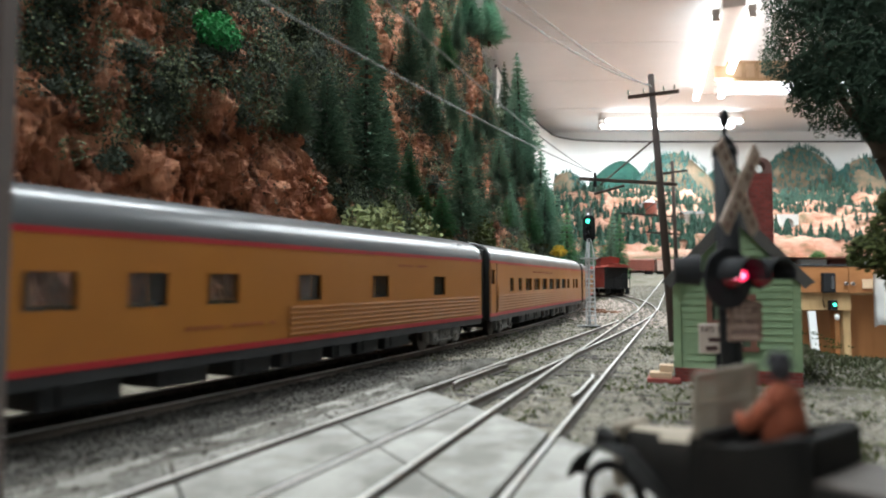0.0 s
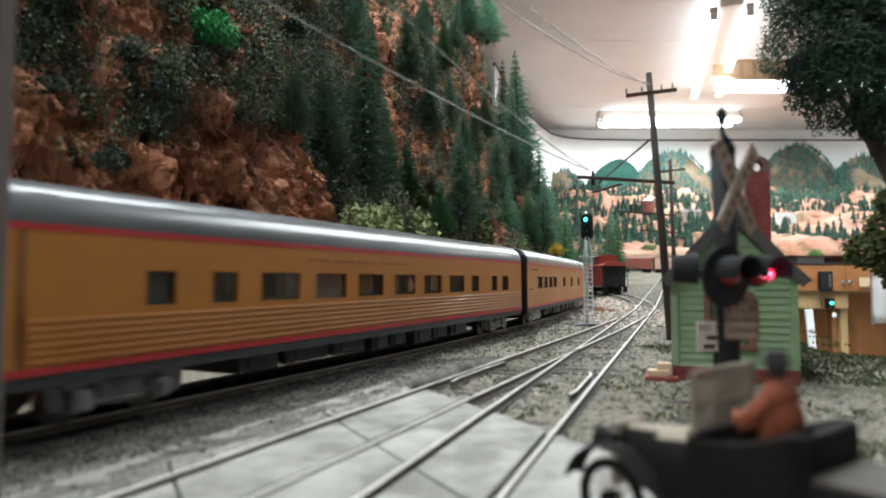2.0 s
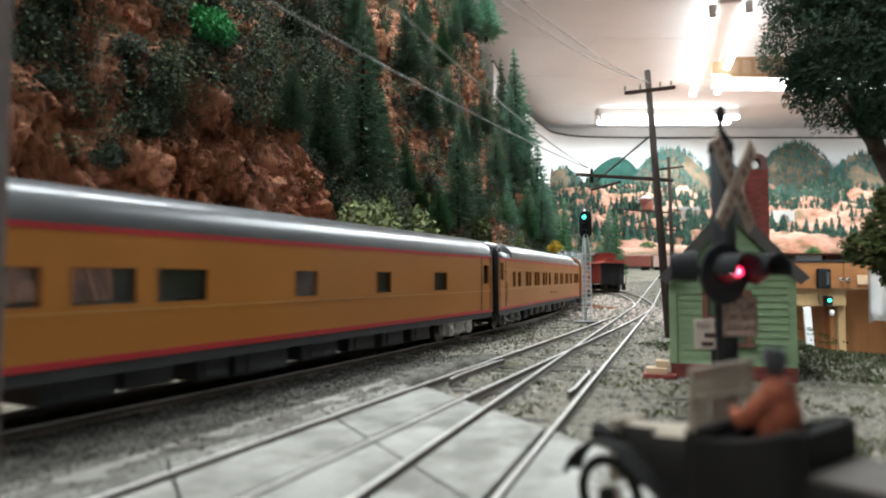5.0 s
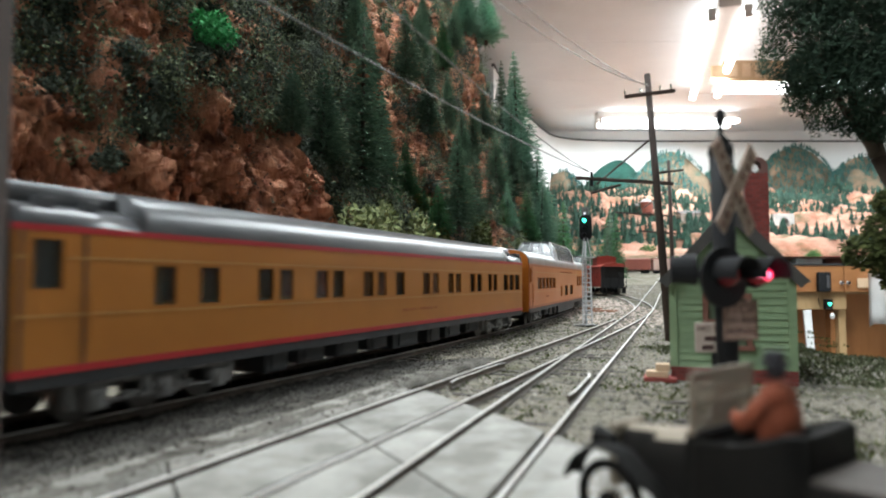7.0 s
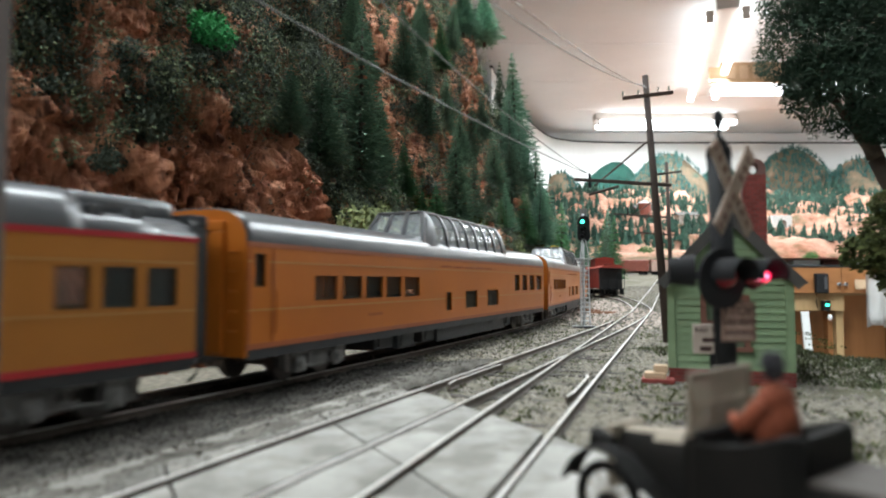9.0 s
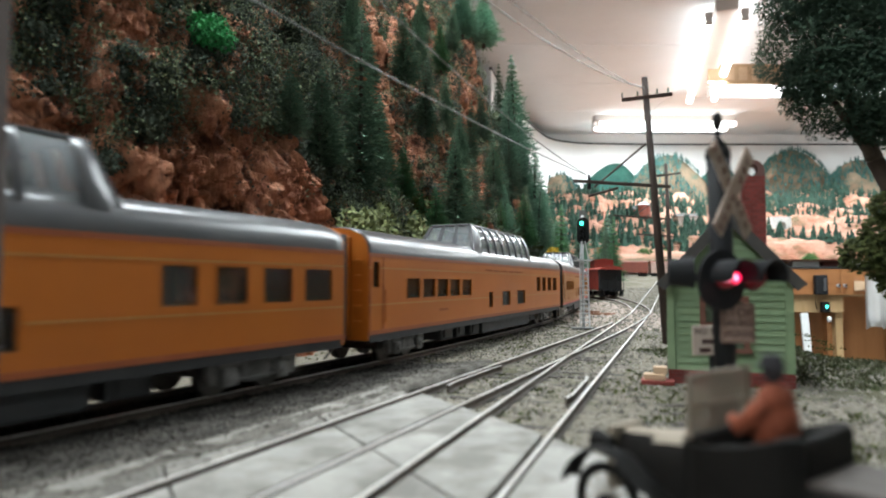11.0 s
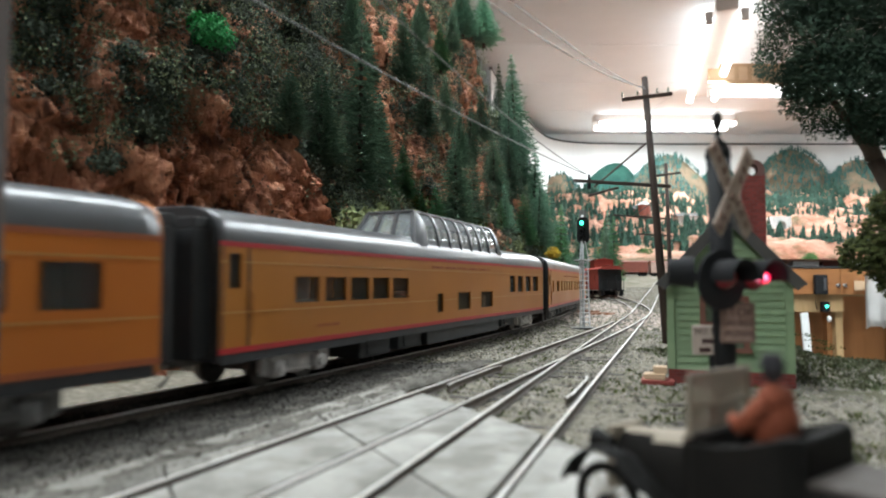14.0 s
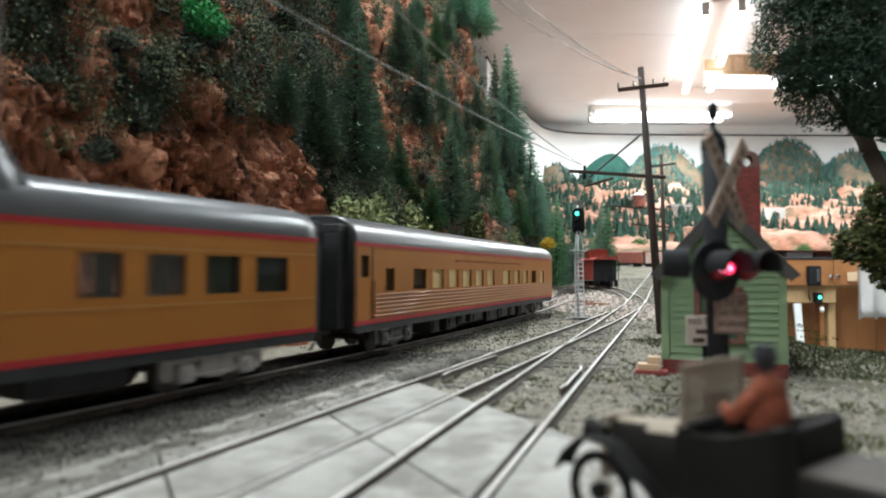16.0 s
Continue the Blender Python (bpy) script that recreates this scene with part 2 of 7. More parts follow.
def box(bm, lo, hi, bevel=0.0, m=None):
    cx, cy, cz = [(a + b) / 2 for a, b in zip(lo, hi)]
    size = [abs(b - a) for a, b in zip(lo, hi)]
    mat = Matrix.Translation((cx, cy, cz)) @ Matrix.Diagonal((*size, 1))
    geo = bmesh.ops.create_cube(bm, size=1, matrix=mat)
    vs = geo["verts"]
    if bevel:
        es = list({e for v in vs for e in v.link_edges})
        r = bmesh.ops.bevel(bm, geom=es, offset=bevel, segments=2, affect="EDGES", profile=0.6)
        vs = list({v for f in r["faces"] for v in f.verts} | {v for v in vs if v.is_valid})
    if m is not None:
        bmesh.ops.transform(bm, matrix=m, verts=[v for v in vs if v.is_valid])
    return bm


def cyl(bm, a, b, r1, r2=None, seg=12):
    a, b = Vector(a), Vector(b)
    d = b - a
    mat = Matrix.Translation((a + b) / 2) @ d.to_track_quat("Z", "Y").to_matrix().to_4x4()
    bmesh.ops.create_cone(bm, cap_ends=True, segments=seg, radius1=r1, radius2=r1 if r2 is None else r2, depth=d.length, matrix=mat)
    return bm


def ball(bm, c, r, seg=10, stretch=(1, 1, 1)):
    bmesh.ops.create_uvsphere(bm, u_segments=seg, v_segments=max(6, seg // 2 + 2), radius=r, matrix=Matrix.Translation(c) @ Matrix.Diagonal((*stretch, 1)))
    return bm


def sweep(bm, pts, profile, closed=True):
    """Carries a profile (right, up) along a plan line of points x, y, z."""
    rings = []
    for i, p in enumerate(pts):
        a, b = Vector(pts[max(0, i - 1)]), Vector(pts[min(len(pts) - 1, i + 1)])
        d = (b - a).normalized()
        right = Vector((d.y, -d.x, 0)).normalized()
        rings.append([bm.verts.new(Vector(p) + right * u + Vector((0, 0, w))) for u, w in profile])
    n = len(profile)
    for r0, r1 in zip(rings, rings[1:]):
        for j in range(n if closed else n - 1):
            bm.faces.new((r0[j], r0[(j + 1) % n], r1[(j + 1) % n], r1[j]))
    if closed:
        bm.faces.new(rings[0]), bm.faces.new(rings[-1])
    return bm


def tube(bm, pts, r, seg=6):
    return sweep(bm, pts, [(r * math.cos(2 * math.pi * k / seg), r * math.sin(2 * math.pi * k / seg)) for k in range(seg)])
# ---- the plan: track lines ----
TH0, K0, K1, X0 = 0.5286, -0.3493, 0.0220, -0.1359
GAUGE = 0.0165
HALF = 0.0175
_main = []


def main_line():
    """The near side of the train, every 2 mm, from 0.9 m behind the eye to 2.6 m ahead: a table of x, y, heading."""
    if _main:
        return _main
    step = 0.002
    ahead, x, y = [], X0, 0.0
    for i in range(1300):
        s = i * step
        th = TH0 + K0 * s + K1 * s * s / 2
        ahead.append((x, y, th))
        x, y = x + math.sin(th) * step, y + math.cos(th) * step
    back, x, y = [], X0, 0.0
    for i in range(1, 450):
        th = TH0
        x, y = x - math.sin(th) * step, y - math.cos(th) * step
        back.append((x, y, th))
    _main.extend(back[::-1] + ahead)
    return _main


def on_main(s, left=0.0):
    """Place and heading on the main line at s, so far to its left."""
    line = main_line()
    i = (s + 0.898) / 0.002
    j = max(0, min(len(line) - 2, int(i)))
    f = i - j
    a, b = line[j], line[j + 1]
    x, y, th = [p + (r - p) * f for p, r in zip(a, b)]
    return x - math.cos(th) * left, y + math.sin(th) * left, th


def smooth(a, b, v):
    t = max(0.0, min(1.0, (v - a) / (b - a)))
    return t * t * (3 - 2 * t)


def grade(x, y):
    """The yard ground rises gently beyond the signal."""
    g = 0.0365 * max(0.0, y - 0.62)
    if y < 2.6:
        sx = 0.2 + (y - 0.735) * 0.24
        g *= smooth(sx - 0.10, sx + 0.02, x) if y > 0.5 else 0
    return g


def lerp_line(pts, n=60):
    out = []
    for i in range(n + 1):
        t = i / n * (len(pts) - 1)
        j = min(len(pts) - 2, int(t))
        p = [pts[max(0, min(len(pts) - 1, k))] for k in (j - 1, j, j + 1, j + 2)]
        f = t - j
        out.append(tuple(0.5 * (2 * b + (c - a) * f + (2 * a - 5 * b + 4 * c - d) * f * f + (-a + 3 * b - 3 * c + d) * f ** 3) for a, b, c, d in zip(*p)))
    return out


def straight_x(y):
    return 0.0013 + 0.37 * (y - 0.093)


LINE_S = [(straight_x(y), y) for y in (-0.12, 0.05, 0.2, 0.35, 0.5, 0.7, 0.95, 1.3, 1.8)]
LINE_V = [(-0.0285 - 0.4515 * 0.22, 0.0975 - 0.22), (-0.0285 - 0.4515 * 0.05, 0.0475), (-0.0285 + 0.4515 * 0.1, 0.1975), (0.0415, 0.2525), (0.0845, 0.348), (0.1235, 0.437), (straight_x(0.53) - 0.0012, 0.53), (straight_x(0.6), 0.6)]
LINE_W = [(straight_x(0.56), 0.56), (straight_x(0.66) - 0.003, 0.66), (0.2285, 0.77), (0.2362, 0.87), (0.239, 1.0), (0.239, 1.2)]
LINE_M = [on_main(-0.7 + 0.09 * i, 0.0175)[:2] for i in range(36)]
RAIL_PROFILE = [(-0.0004, 0), (0.0004, 0), (0.0004, -0.0005), (0.0002, -0.0007), (0.0002, -0.0016), (0.0008, -0.0019), (-0.0008, -0.0019), (-0.0002, -0.0016), (-0.0002, -0.0007), (-0.0004, -0.0005)]


def offset_line(pts, right):
    out = []
    for i, p in enumerate(pts):
        a, b = Vector(pts[max(0, i - 1)]), Vector(pts[min(len(pts) - 1, i + 1)])
        d = (b - a).normalized()
        out.append((p[0] + d.y * right, p[1] - d.x * right))
    return out


def lay(name, line, label, flat=False, stretch_rails=None, ties=True):
    """A track of two rails and its ties; the line is its middle."""
    tr = tagged(empty(name), label, "track", "tracks")
    fine = lerp_line(line, 90)
    for side in (-1, 1):
        pts = offset_line(fine, side * (GAUGE / 2 + 0.0004))
        if stretch_rails:
            lo, hi = stretch_rails[0 if side < 0 else 1]
            pts = [p for p in pts if lo <= p[1] <= hi]
        pts3 = [(x, y, 0.0 if flat else grade(x, y)) for x, y in pts]
        rail = part("rail", sweep(bm_new(), pts3, RAIL_PROFILE), M_RAILSIDE, tr)
        part("rail_head", sweep(bm_new(), [(x, y, z + 0.00005) for x, y, z in pts3], [(-0.00042, 0), (0.00042, 0), (0.00042, -0.0003), (-0.00042, -0.0003)]), M_RAIL, rail, "polished steel running surface")
    return tr


lay("main_track", LINE_M, "curved main line track with dark rails in ballast", True)
lay("siding_track", LINE_S, "straight yard track with worn steel rails")
lay("turnout_track", LINE_V, "diverging turnout track with polished rails", False, ((-1, 0.47), (-1, 0.585)))
lay("caboose_track", LINE_W, "stub yard track curving away to a caboose")


def short_rail(name, pts, label):
    tr = tagged(empty(name), label, "track")
    part("rail", sweep(bm_new(), [(*p, grade(*p)) for p in pts], RAIL_PROFILE), M_RAILSIDE, tr)
    part("rail_head", sweep(bm_new(), [(*p, 0.00005 + grade(*p)) for p in pts], [(-0.0004, 0), (0.0004, 0), (0.0004, -0.0003), (-0.0004, -0.0003)]), M_RAIL, tr)


short_rail("guard_rail", [(straight_x(y) + 0.0064 + d, y) for y, d in ((0.158, -0.0008), (0.163, 0), (0.19, 0), (0.195, -0.0008))], "short guard rail beside the turnout frog")
short_rail("guard_rail", [(-0.0285 + 0.4515 * (y - 0.0975) - 0.0066 + d, y) for y, d in ((0.178, 0.0008), (0.184, 0), (0.215, 0), (0.22, 0.0008))], "short guard rail inside the diverging rail")


# ---- ground ----
def table_edge(y):
    """How far to the right the near layout reaches at y."""
    for (y0, x0), (y1, x1) in zip(EDGE, EDGE[1:]):
        if y0 <= y <= y1:
            return x0 + (x1 - x0) * (y - y0) / (y1 - y0)
    return EDGE[-1][1]


EDGE = [(-0.6, 0.5), (0.0, 0.4), (0.12, 0.32), (0.2, 0.20), (0.245, 0.155), (0.255, 0.15), (0.4, 0.20), (0.7, 0.33), (1.2, 0.55), (2.0, 0.95), (2.5, 1.2)]


def ground_z(x, y):
    z = -0.0023 + grade(x, y)
    # a low grassy bank towards the table's edge
    d = table_edge(y) - x
    z += 0.0012 * smooth(0.09, 0.03, d) * smooth(0.02, 0.16, y)
    z += 0.0006 * noise.noise((x * 60, y * 60, 0)) + 0.0004 * noise.noise((x * 220, y * 220, 3))
    # cut beside the main line
    return z


def ground():
    bm = bm_new()
    ys = [-0.6, -0.45, -0.3, -0.15, -0.05] + [0.0 + 0.006 * i for i in range(60)] + [0.36 + 0.015 * i for i in range(60)] + [1.26 + 0.05 * i for i in range(26)]
    rows = []
    nx = 150
    for y in ys:
        x0, x1 = -0.75 + max(0, y) * 0.12, table_edge(y)
        row = []
        for i in range(nx + 1):
            f = (i / nx)
            x = x0 + (x1 - x0) * f
            row.append(bm.verts.new((x, y, ground_z(x, y))))
        rows.append(row)
    for r0, r1 in zip(rows, rows[1:]):
        for i in range(nx):
            bm.faces.new((r0[i], r0[i + 1], r1[i + 1], r1[i]))
    # the layout's edge drops to a fascia
    low = [bm.verts.new((r[-1].co.x, r[-1].co.y, -0.12)) for r in rows]
    for i in range(len(rows) - 1):
        bm.faces.new((rows[i][-1], low[i], low[i + 1], rows[i + 1][-1]))
    return tagged(part("ground", bm, M_GROUND, smooth=True), "grey gravel and dirt ground of the model layout", "ground", kind="structure")


ground()


# ---- cliff beside the main line ----
def ridged(x, y, z):
    return 1 - abs(noise.noise((x, y, z))) * 2


def cliff_at(s, h):
    """A point of the rock face at s along the line and h up."""
    x, y, th = on_main(min(s, 2.4), 0.0)
    ledge = 0.018 * noise.noise((s * 9, h * 7, 1.3)) + 0.030 * noise.noise((s * 3.5, h * 3.0, 5.1))
    wx, wy = s * 1.0 + 0.006 * noise.noise((s * 40, h * 40, 2.0)), h + 0.008 * noise.noise((s * 30, h * 30, 6.0))
    crag = 0.008 * ridged(s * 17, h * 12, 7.7) + 0.005 * ridged(s * 52, h * 26, 2.2) + 0.0022 * noise.noise((s * 150, h * 110, 4.4)) + 0.0022 * ridged(s * 230, h * 90, 1.4) + 0.0011 * noise.noise((s * 480, h * 300, 1.4))
    crag += 0.0013 * ridged(s * 430, h * 130, 3.1) + 0.0008 * noise.noise((s * 1100, h * 500, 8.8))
    for fs, fh, amp in ((34, 22, 0.0055), (80, 48, 0.0030), (190, 105, 0.0017), (420, 230, 0.0009)):
        near = noise.voronoi((wx * fs, wy * fh, fs * 0.37))
        block = math.sin(near[1][0].x * 127.1 + near[1][0].y * 311.7)
        crag += amp * block * smooth(0.0, 0.16, near[0][1] - near[0][0]) + amp * 0.7 * smooth(0.0, 0.10, near[0][1] - near[0][0])
    wave = h * 15 + 1.8 * noise.noise((s * 7, h * 3, 9))
    step = 0.010 * (smooth(0.35, 0.65, wave - math.floor(wave)) - (wave - math.floor(wave)))
    off = 0.085 + (0.40 - 0.12 * smooth(0.85, 1.1, s)) * h + ledge - crag + step
    return Vector((x - math.cos(th) * off, y + math.sin(th) * off, h - 0.004 + 0.008 * noise.noise((s * 14, h * 14, 3))))


def cliff():
    verts, faces = [], []
    ss = [-0.45 + 0.02 * i for i in range(23)] + [0.0 + 0.01 * i for i in range(15)] + [0.15 + 0.0011 * i for i in range(200)] + [0.37 + 0.0022 * i for i in range(41)] + [0.46 + 0.004 * i for i in range(330)] + [1.79 + 0.02 * i for i in range(18)]
    hs = [0.01 * j for j in range(4)] + [0.04 + 0.0011 * j for j in range(110)] + [0.161 + 0.0022 * j for j in range(19)] + [0.2025 + 0.0048 * j for j in range(88)]
    n = len(hs)
    for s in ss:
        verts += [cliff_at(s, h) for h in hs]
    for i in range(len(ss) - 1):
        for j in range(n - 1):
            a = i * n + j
            faces.append((a, a + n, a + n + 1, a + 1))
    me = bpy.data.meshes.new("cliff")
    me.from_pydata(verts, [], faces)
    me.materials.append(M_ROCK)
    for p in me.polygons:
        p.use_smooth = False
    return tagged(new("cliff", me), "steep red-brown plaster rock cliff with ledges beside the line", "cliff", kind="structure")


cliff()


# ---- room ----
def slab(name, lo, hi, mat, label, cat):
    return tagged(part(name, box(bm_new(), lo, hi), mat), label, cat, kind="structure")


RX0, RX1, RY0, RY1, FLOOR = -2.2, 5.2, -3.0, 5.0, -1.15
slab("floor", (RX0, RY0, FLOOR - 0.1), (RX1, RY1, FLOOR), M_CARPET, "grey floor of the train room", "floor")
slab("wall_north", (RX0 - 0.1, RY1, FLOOR), (RX1 + 0.1, RY1 + 0.1, CEIL), M_WALL, "white painted room wall behind the painted mountains", "wall")
slab("wall_south", (RX0 - 0.1, RY0 - 0.1, FLOOR), (RX1 + 0.1, RY0, CEIL), M_WALL, "white painted room wall", "wall")
slab("wall_west", (RX0 - 0.1, RY0, FLOOR), (RX0, RY1, CEIL), M_WALL, "white painted room wall", "wall")
slab("wall_east", (RX1, RY0, FLOOR), (RX1 + 0.1, RY1, CEIL), M_WALL, "white painted room wall", "wall")


def ceiling():
    bm = bm_new()
    w, d = 1.22, 0.61
    x = RX0
    while x < RX1:
        y = RY0
        while y < RY1:
            box(bm, (x + 0.003, y + 0.003, CEIL), (min(RX1, x + w) - 0.003, min(RY1, y + d) - 0.003, CEIL + 0.02))
            y += d
        x += w
    box(bm, (RX0 - 0.1, RY0 - 0.1, CEIL + 0.006), (RX1 + 0.1, RY1 + 0.1, CEIL + 0.1))
    return tagged(part("ceiling", bm, M_CEILING), "white panelled ceiling with fine seams", "ceiling", kind="structure")


ceiling()


def fixture(x, y, heading, length):
    f = tagged(empty("fluorescent_fixture", pose(x, y, CEIL, 0, 0, -heading)), "white ceiling fixture with two lit fluorescent tubes", "ceiling light", "ceiling lights")
    part("housing", box(bm_new(), (-0.045, -length / 2, -0.05), (0.045, length / 2, 0), 0.006), M_FIXTURE, f)
    for sx in (-0.07, 0.07):
        part("tube", cyl(bm_new(), (sx, -length / 2 + 0.02, -0.075), (sx, length / 2 - 0.02, -0.075), 0.019, seg=12), M_TUBE, f, "lit white tube", True)
        for e in (-1, 1):
            part("socket", box(bm_new(), (sx - 0.015, e * (length / 2 - 0.02) - 0.01, -0.095), (sx + 0.015, e * (length / 2 - 0.02) + 0.01, -0.045), 0.003), M_FIXTURE, f)


for fx in FIXTURES:
    fixture(*fx)
# ---- crossing: concrete panels, ties and loose stone ----
ROAD_U = Vector((0.47, -0.883))          # along the road's joints
TRACK_U = Vector((0.41, 0.912))


def road_panels():
    road = tagged(empty("crossing_road"), "pale grey concrete panel road across the tracks", "road", kind="structure")
    origin = Vector((-0.0213, 0.1290))

    def cross(joint, line):
        """Where a joint line meets a track-side line given by x, y and heading."""
        (px, py), (dx, dy) = line
        p = origin + TRACK_U * joint
        d = Vector((dx, dy))
        w = Vector((px, py)) - p
        den = ROAD_U.x * d.y - ROAD_U.y * d.x
        k = (w.x * d.y - w.y * d.x) / den
        return p + ROAD_U * k
    v_dir, s_dir = (0.4115, 0.9114), (0.347, 0.9379)

    def side(base, direction, right):
        return ((base[0] + direction[1] * right, base[1] - direction[0] * right), direction)
    vb, sb = (-0.0285, 0.0975), (0.0013, 0.093)
    g = GAUGE / 2
    bands = [(side(vb, v_dir, -g - 0.0135), side(vb, v_dir, -g - 0.0012)), (side(vb, v_dir, -g + 0.0014), side(vb, v_dir, g - 0.0014)),
             (side(vb, v_dir, g + 0.0012), side(sb, s_dir, -g - 0.0012)), (side(sb, s_dir, -g + 0.0014), side(sb, s_dir, g - 0.0014)), (side(sb, s_dir, g + 0.0012), side(sb, s_dir, 0.040)),
             (side(sb, s_dir, 0.0405), side(sb, s_dir, 0.085))]
    joints = [-0.166, -0.1245, -0.083, -0.0415, 0.0, 0.0415]
    for bi, (l, r) in enumerate(bands):
        for ja, jb in zip(joints, joints[1:]):
            gap = 0.00035
            jb2 = jb - (0.004 if bi == 0 and jb > 0.03 else 0)
            quad = [cross(ja + gap, l), cross(ja + gap, r), cross(jb2 - gap, r), cross(jb2 - gap, l)]
            if min((quad[1] - quad[0]).dot(Vector((1, -0.5))), (quad[2] - quad[3]).dot(Vector((1, -0.5)))) < 0.003 or (bi == 2 and ja > 0.02):
                if bi != 2:
                    continue
            top = -0.00035 + random.uniform(-0.00012, 0.00012)
            bm = bm_new()
            up = [bm.verts.new((q.x, q.y, top)) for q in quad]
            dn = [bm.verts.new((q.x, q.y, -0.004)) for q in quad]
            bm.faces.new(up), bm.faces.new(dn[::-1])
            for i in range(4):
                bm.faces.new((up[i], dn[i], dn[(i + 1) % 4], up[(i + 1) % 4]))
            part("concrete_panel", bm, M_DUSTY if bi == 0 else M_CONCRETE, road)


road_panels()


def ties_along(track_name, line, y0, y1, spacing=0.0066, sunk=0.0):
    tr = bpy.data.objects[track_name]
    fine = lerp_line(line, 400)
    proto = part("tie", box(bm_new(), (-0.0148, -0.0014, -0.0032), (0.0148, 0.0014, -0.0019)), M_TIE, tr)
    run, last, first = 0.0, None, True
    for a, b in zip(fine, fine[1:]):
        d = Vector((b[0] - a[0], b[1] - a[1]))
        run += d.length
        if run >= spacing and y0 < a[1] < y1:
            run = 0.0
            ob = proto if first else proto.copy()
            if not first:
                scene.collection.objects.link(ob)
            first = False
            th = math.degrees(math.atan2(d.x, d.y))
            ob.matrix_basis = pose(a[0], a[1], grade(*a) - sunk + random.uniform(-0.0002, 0.0001), 0, 0, -th + random.uniform(-2, 2))


ties_along("main_track", LINE_M, 0.0, 1.5)
ties_along("siding_track", LINE_S, 0.12, 1.3, sunk=0.00035)
ties_along("turnout_track", LINE_V, 0.17, 0.5, sunk=0.00035)
ties_along("caboose_track", LINE_W, 0.66, 1.2, sunk=0.00035)


def old_ties():
    """A row of weathered ties left in the dirt beside the shanty."""
    row = tagged(empty("buried_ties"), "row of weathered ties half sunk in the gravel", "ties")
    for i in range(24):
        y = 0.13 + i * 0.0105
        x = straight_x(y) + 0.032 + 0.004 * math.sin(i)
        part("tie", box(bm_new(), (x - 0.008, y - 0.0012, -0.0035), (x + 0.008, y + 0.0012, -0.0022 + grade(x, y)), 0.0002), M_TIE, row)


old_ties()


def stones(name, label, n, area, size, mat, seed, zfun=None):
    """Loose stones scattered over the ground, joined as one."""
    rnd = random.Random(seed)
    verts, faces = [], []
    for _ in range(n):
        p = area(rnd)
        if p is None:
            continue
        x, y = p
        s = size * rnd.uniform(0.45, 1.3) * (1 + 0.8 * min(1, max(0, y - 0.3)))
        z = (zfun or ground_z)(x, y) + s * 0.15
        b = len(verts)
        a0 = rnd.uniform(0, 6.3)
        for k in range(4):
            a = a0 + k * 1.57 + rnd.uniform(-0.4, 0.4)
            verts.append((x + math.cos(a) * s, y + math.sin(a) * s, z - s * 0.5 + rnd.uniform(-0.1, 0.3) * s))
        verts.append((x + rnd.uniform(-0.4, 0.4) * s, y + rnd.uniform(-0.4, 0.4) * s, z + s * rnd.uniform(0.3, 0.75)))
        faces += [(b, b + 1, b + 4), (b + 1, b + 2, b + 4), (b + 2, b + 3, b + 4), (b + 3, b, b + 4)]
    me = bpy.data.meshes.new(name)
    me.from_pydata(verts, [], faces)
    me.materials.append(mat)
    return tagged(new(name, me), label, "gravel", kind="stuff")


def on_road(x, y):
    p = Vector((x, y)) - Vector((-0.0213, 0.1290))
    den = ROAD_U.x * TRACK_U.y - ROAD_U.y * TRACK_U.x
    along = (ROAD_U.x * p.y - ROAD_U.y * p.x) / den
    return along < 0.0405 and x > -0.11


def yard_area(rnd):
    y = 0.02 + (rnd.random() ** 1.7) * 1.2
    x = -0.12 + 0.3 * y + rnd.random() * (table_edge(y) + 0.12 - 0.3 * y)
    main_x = X0 + y * 0.53 - 0.06 * y * y
    if x < main_x - 0.06 or (y < 0.23 and x < -0.0285 + 0.4515 * (y - 0.0975) - 0.008):
        return None
    return None if on_road(x, y) and rnd.random() < 0.97 else (x, y)


stones("gravel", "grey and tan loose gravel between the tracks", 26000, yard_area, 0.0011, M_BALLAST, 3)
stones("fine_gravel", "fine grey ballast stones", 22000, lambda r: yard_area(r), 0.0006, M_GROUND, 4)


def main_area(rnd):
    s = -0.05 + rnd.random() ** 1.5 * 1.2
    x, y, th = on_main(s, HALF * 1.5 - abs(rnd.gauss(0, 0.022)))
    return (x, y) if y > 0.01 and not (on_road(x, y) and x > -0.0285 + 0.4515 * (y - 0.0975) - 0.027) else None


# cinders on the near side only, their dark colour includes the train's shade
stones("cinders", "cinder ballast along the main line, darkened for the train's shade", 34000, main_area, 0.0005, M_CINDER, 14)


def panel_edge(y):
    return -0.0285 + 0.4515 * (y - 0.0975) - 0.0225


def verge_area(rnd):
    """Pale dirt along the road panels, thinning out over them."""
    y = rnd.random() * 0.22
    x = panel_edge(y) + rnd.gauss(0, 0.008) - 0.001
    return (x, y) if x < panel_edge(y) + 0.013 else None


def shade_crumb_area(rnd):
    """Dark crumbs for the train's shade, thick by the main line and thin towards the pale dirt."""
    y = rnd.random() * 0.24
    x = panel_edge(y) + 0.004 - rnd.triangular(0, 0.07, 0.05)
    return (x, y) if x > -0.17 else None


def verge_z(x, y):
    return -0.0001 - 0.0017 * smooth(-0.009, 0.022, panel_edge(y) - x) + 0.0003 * noise.noise((x * 190, y * 190, 1)) + 0.0002 * noise.noise((x * 500, y * 500, 4))


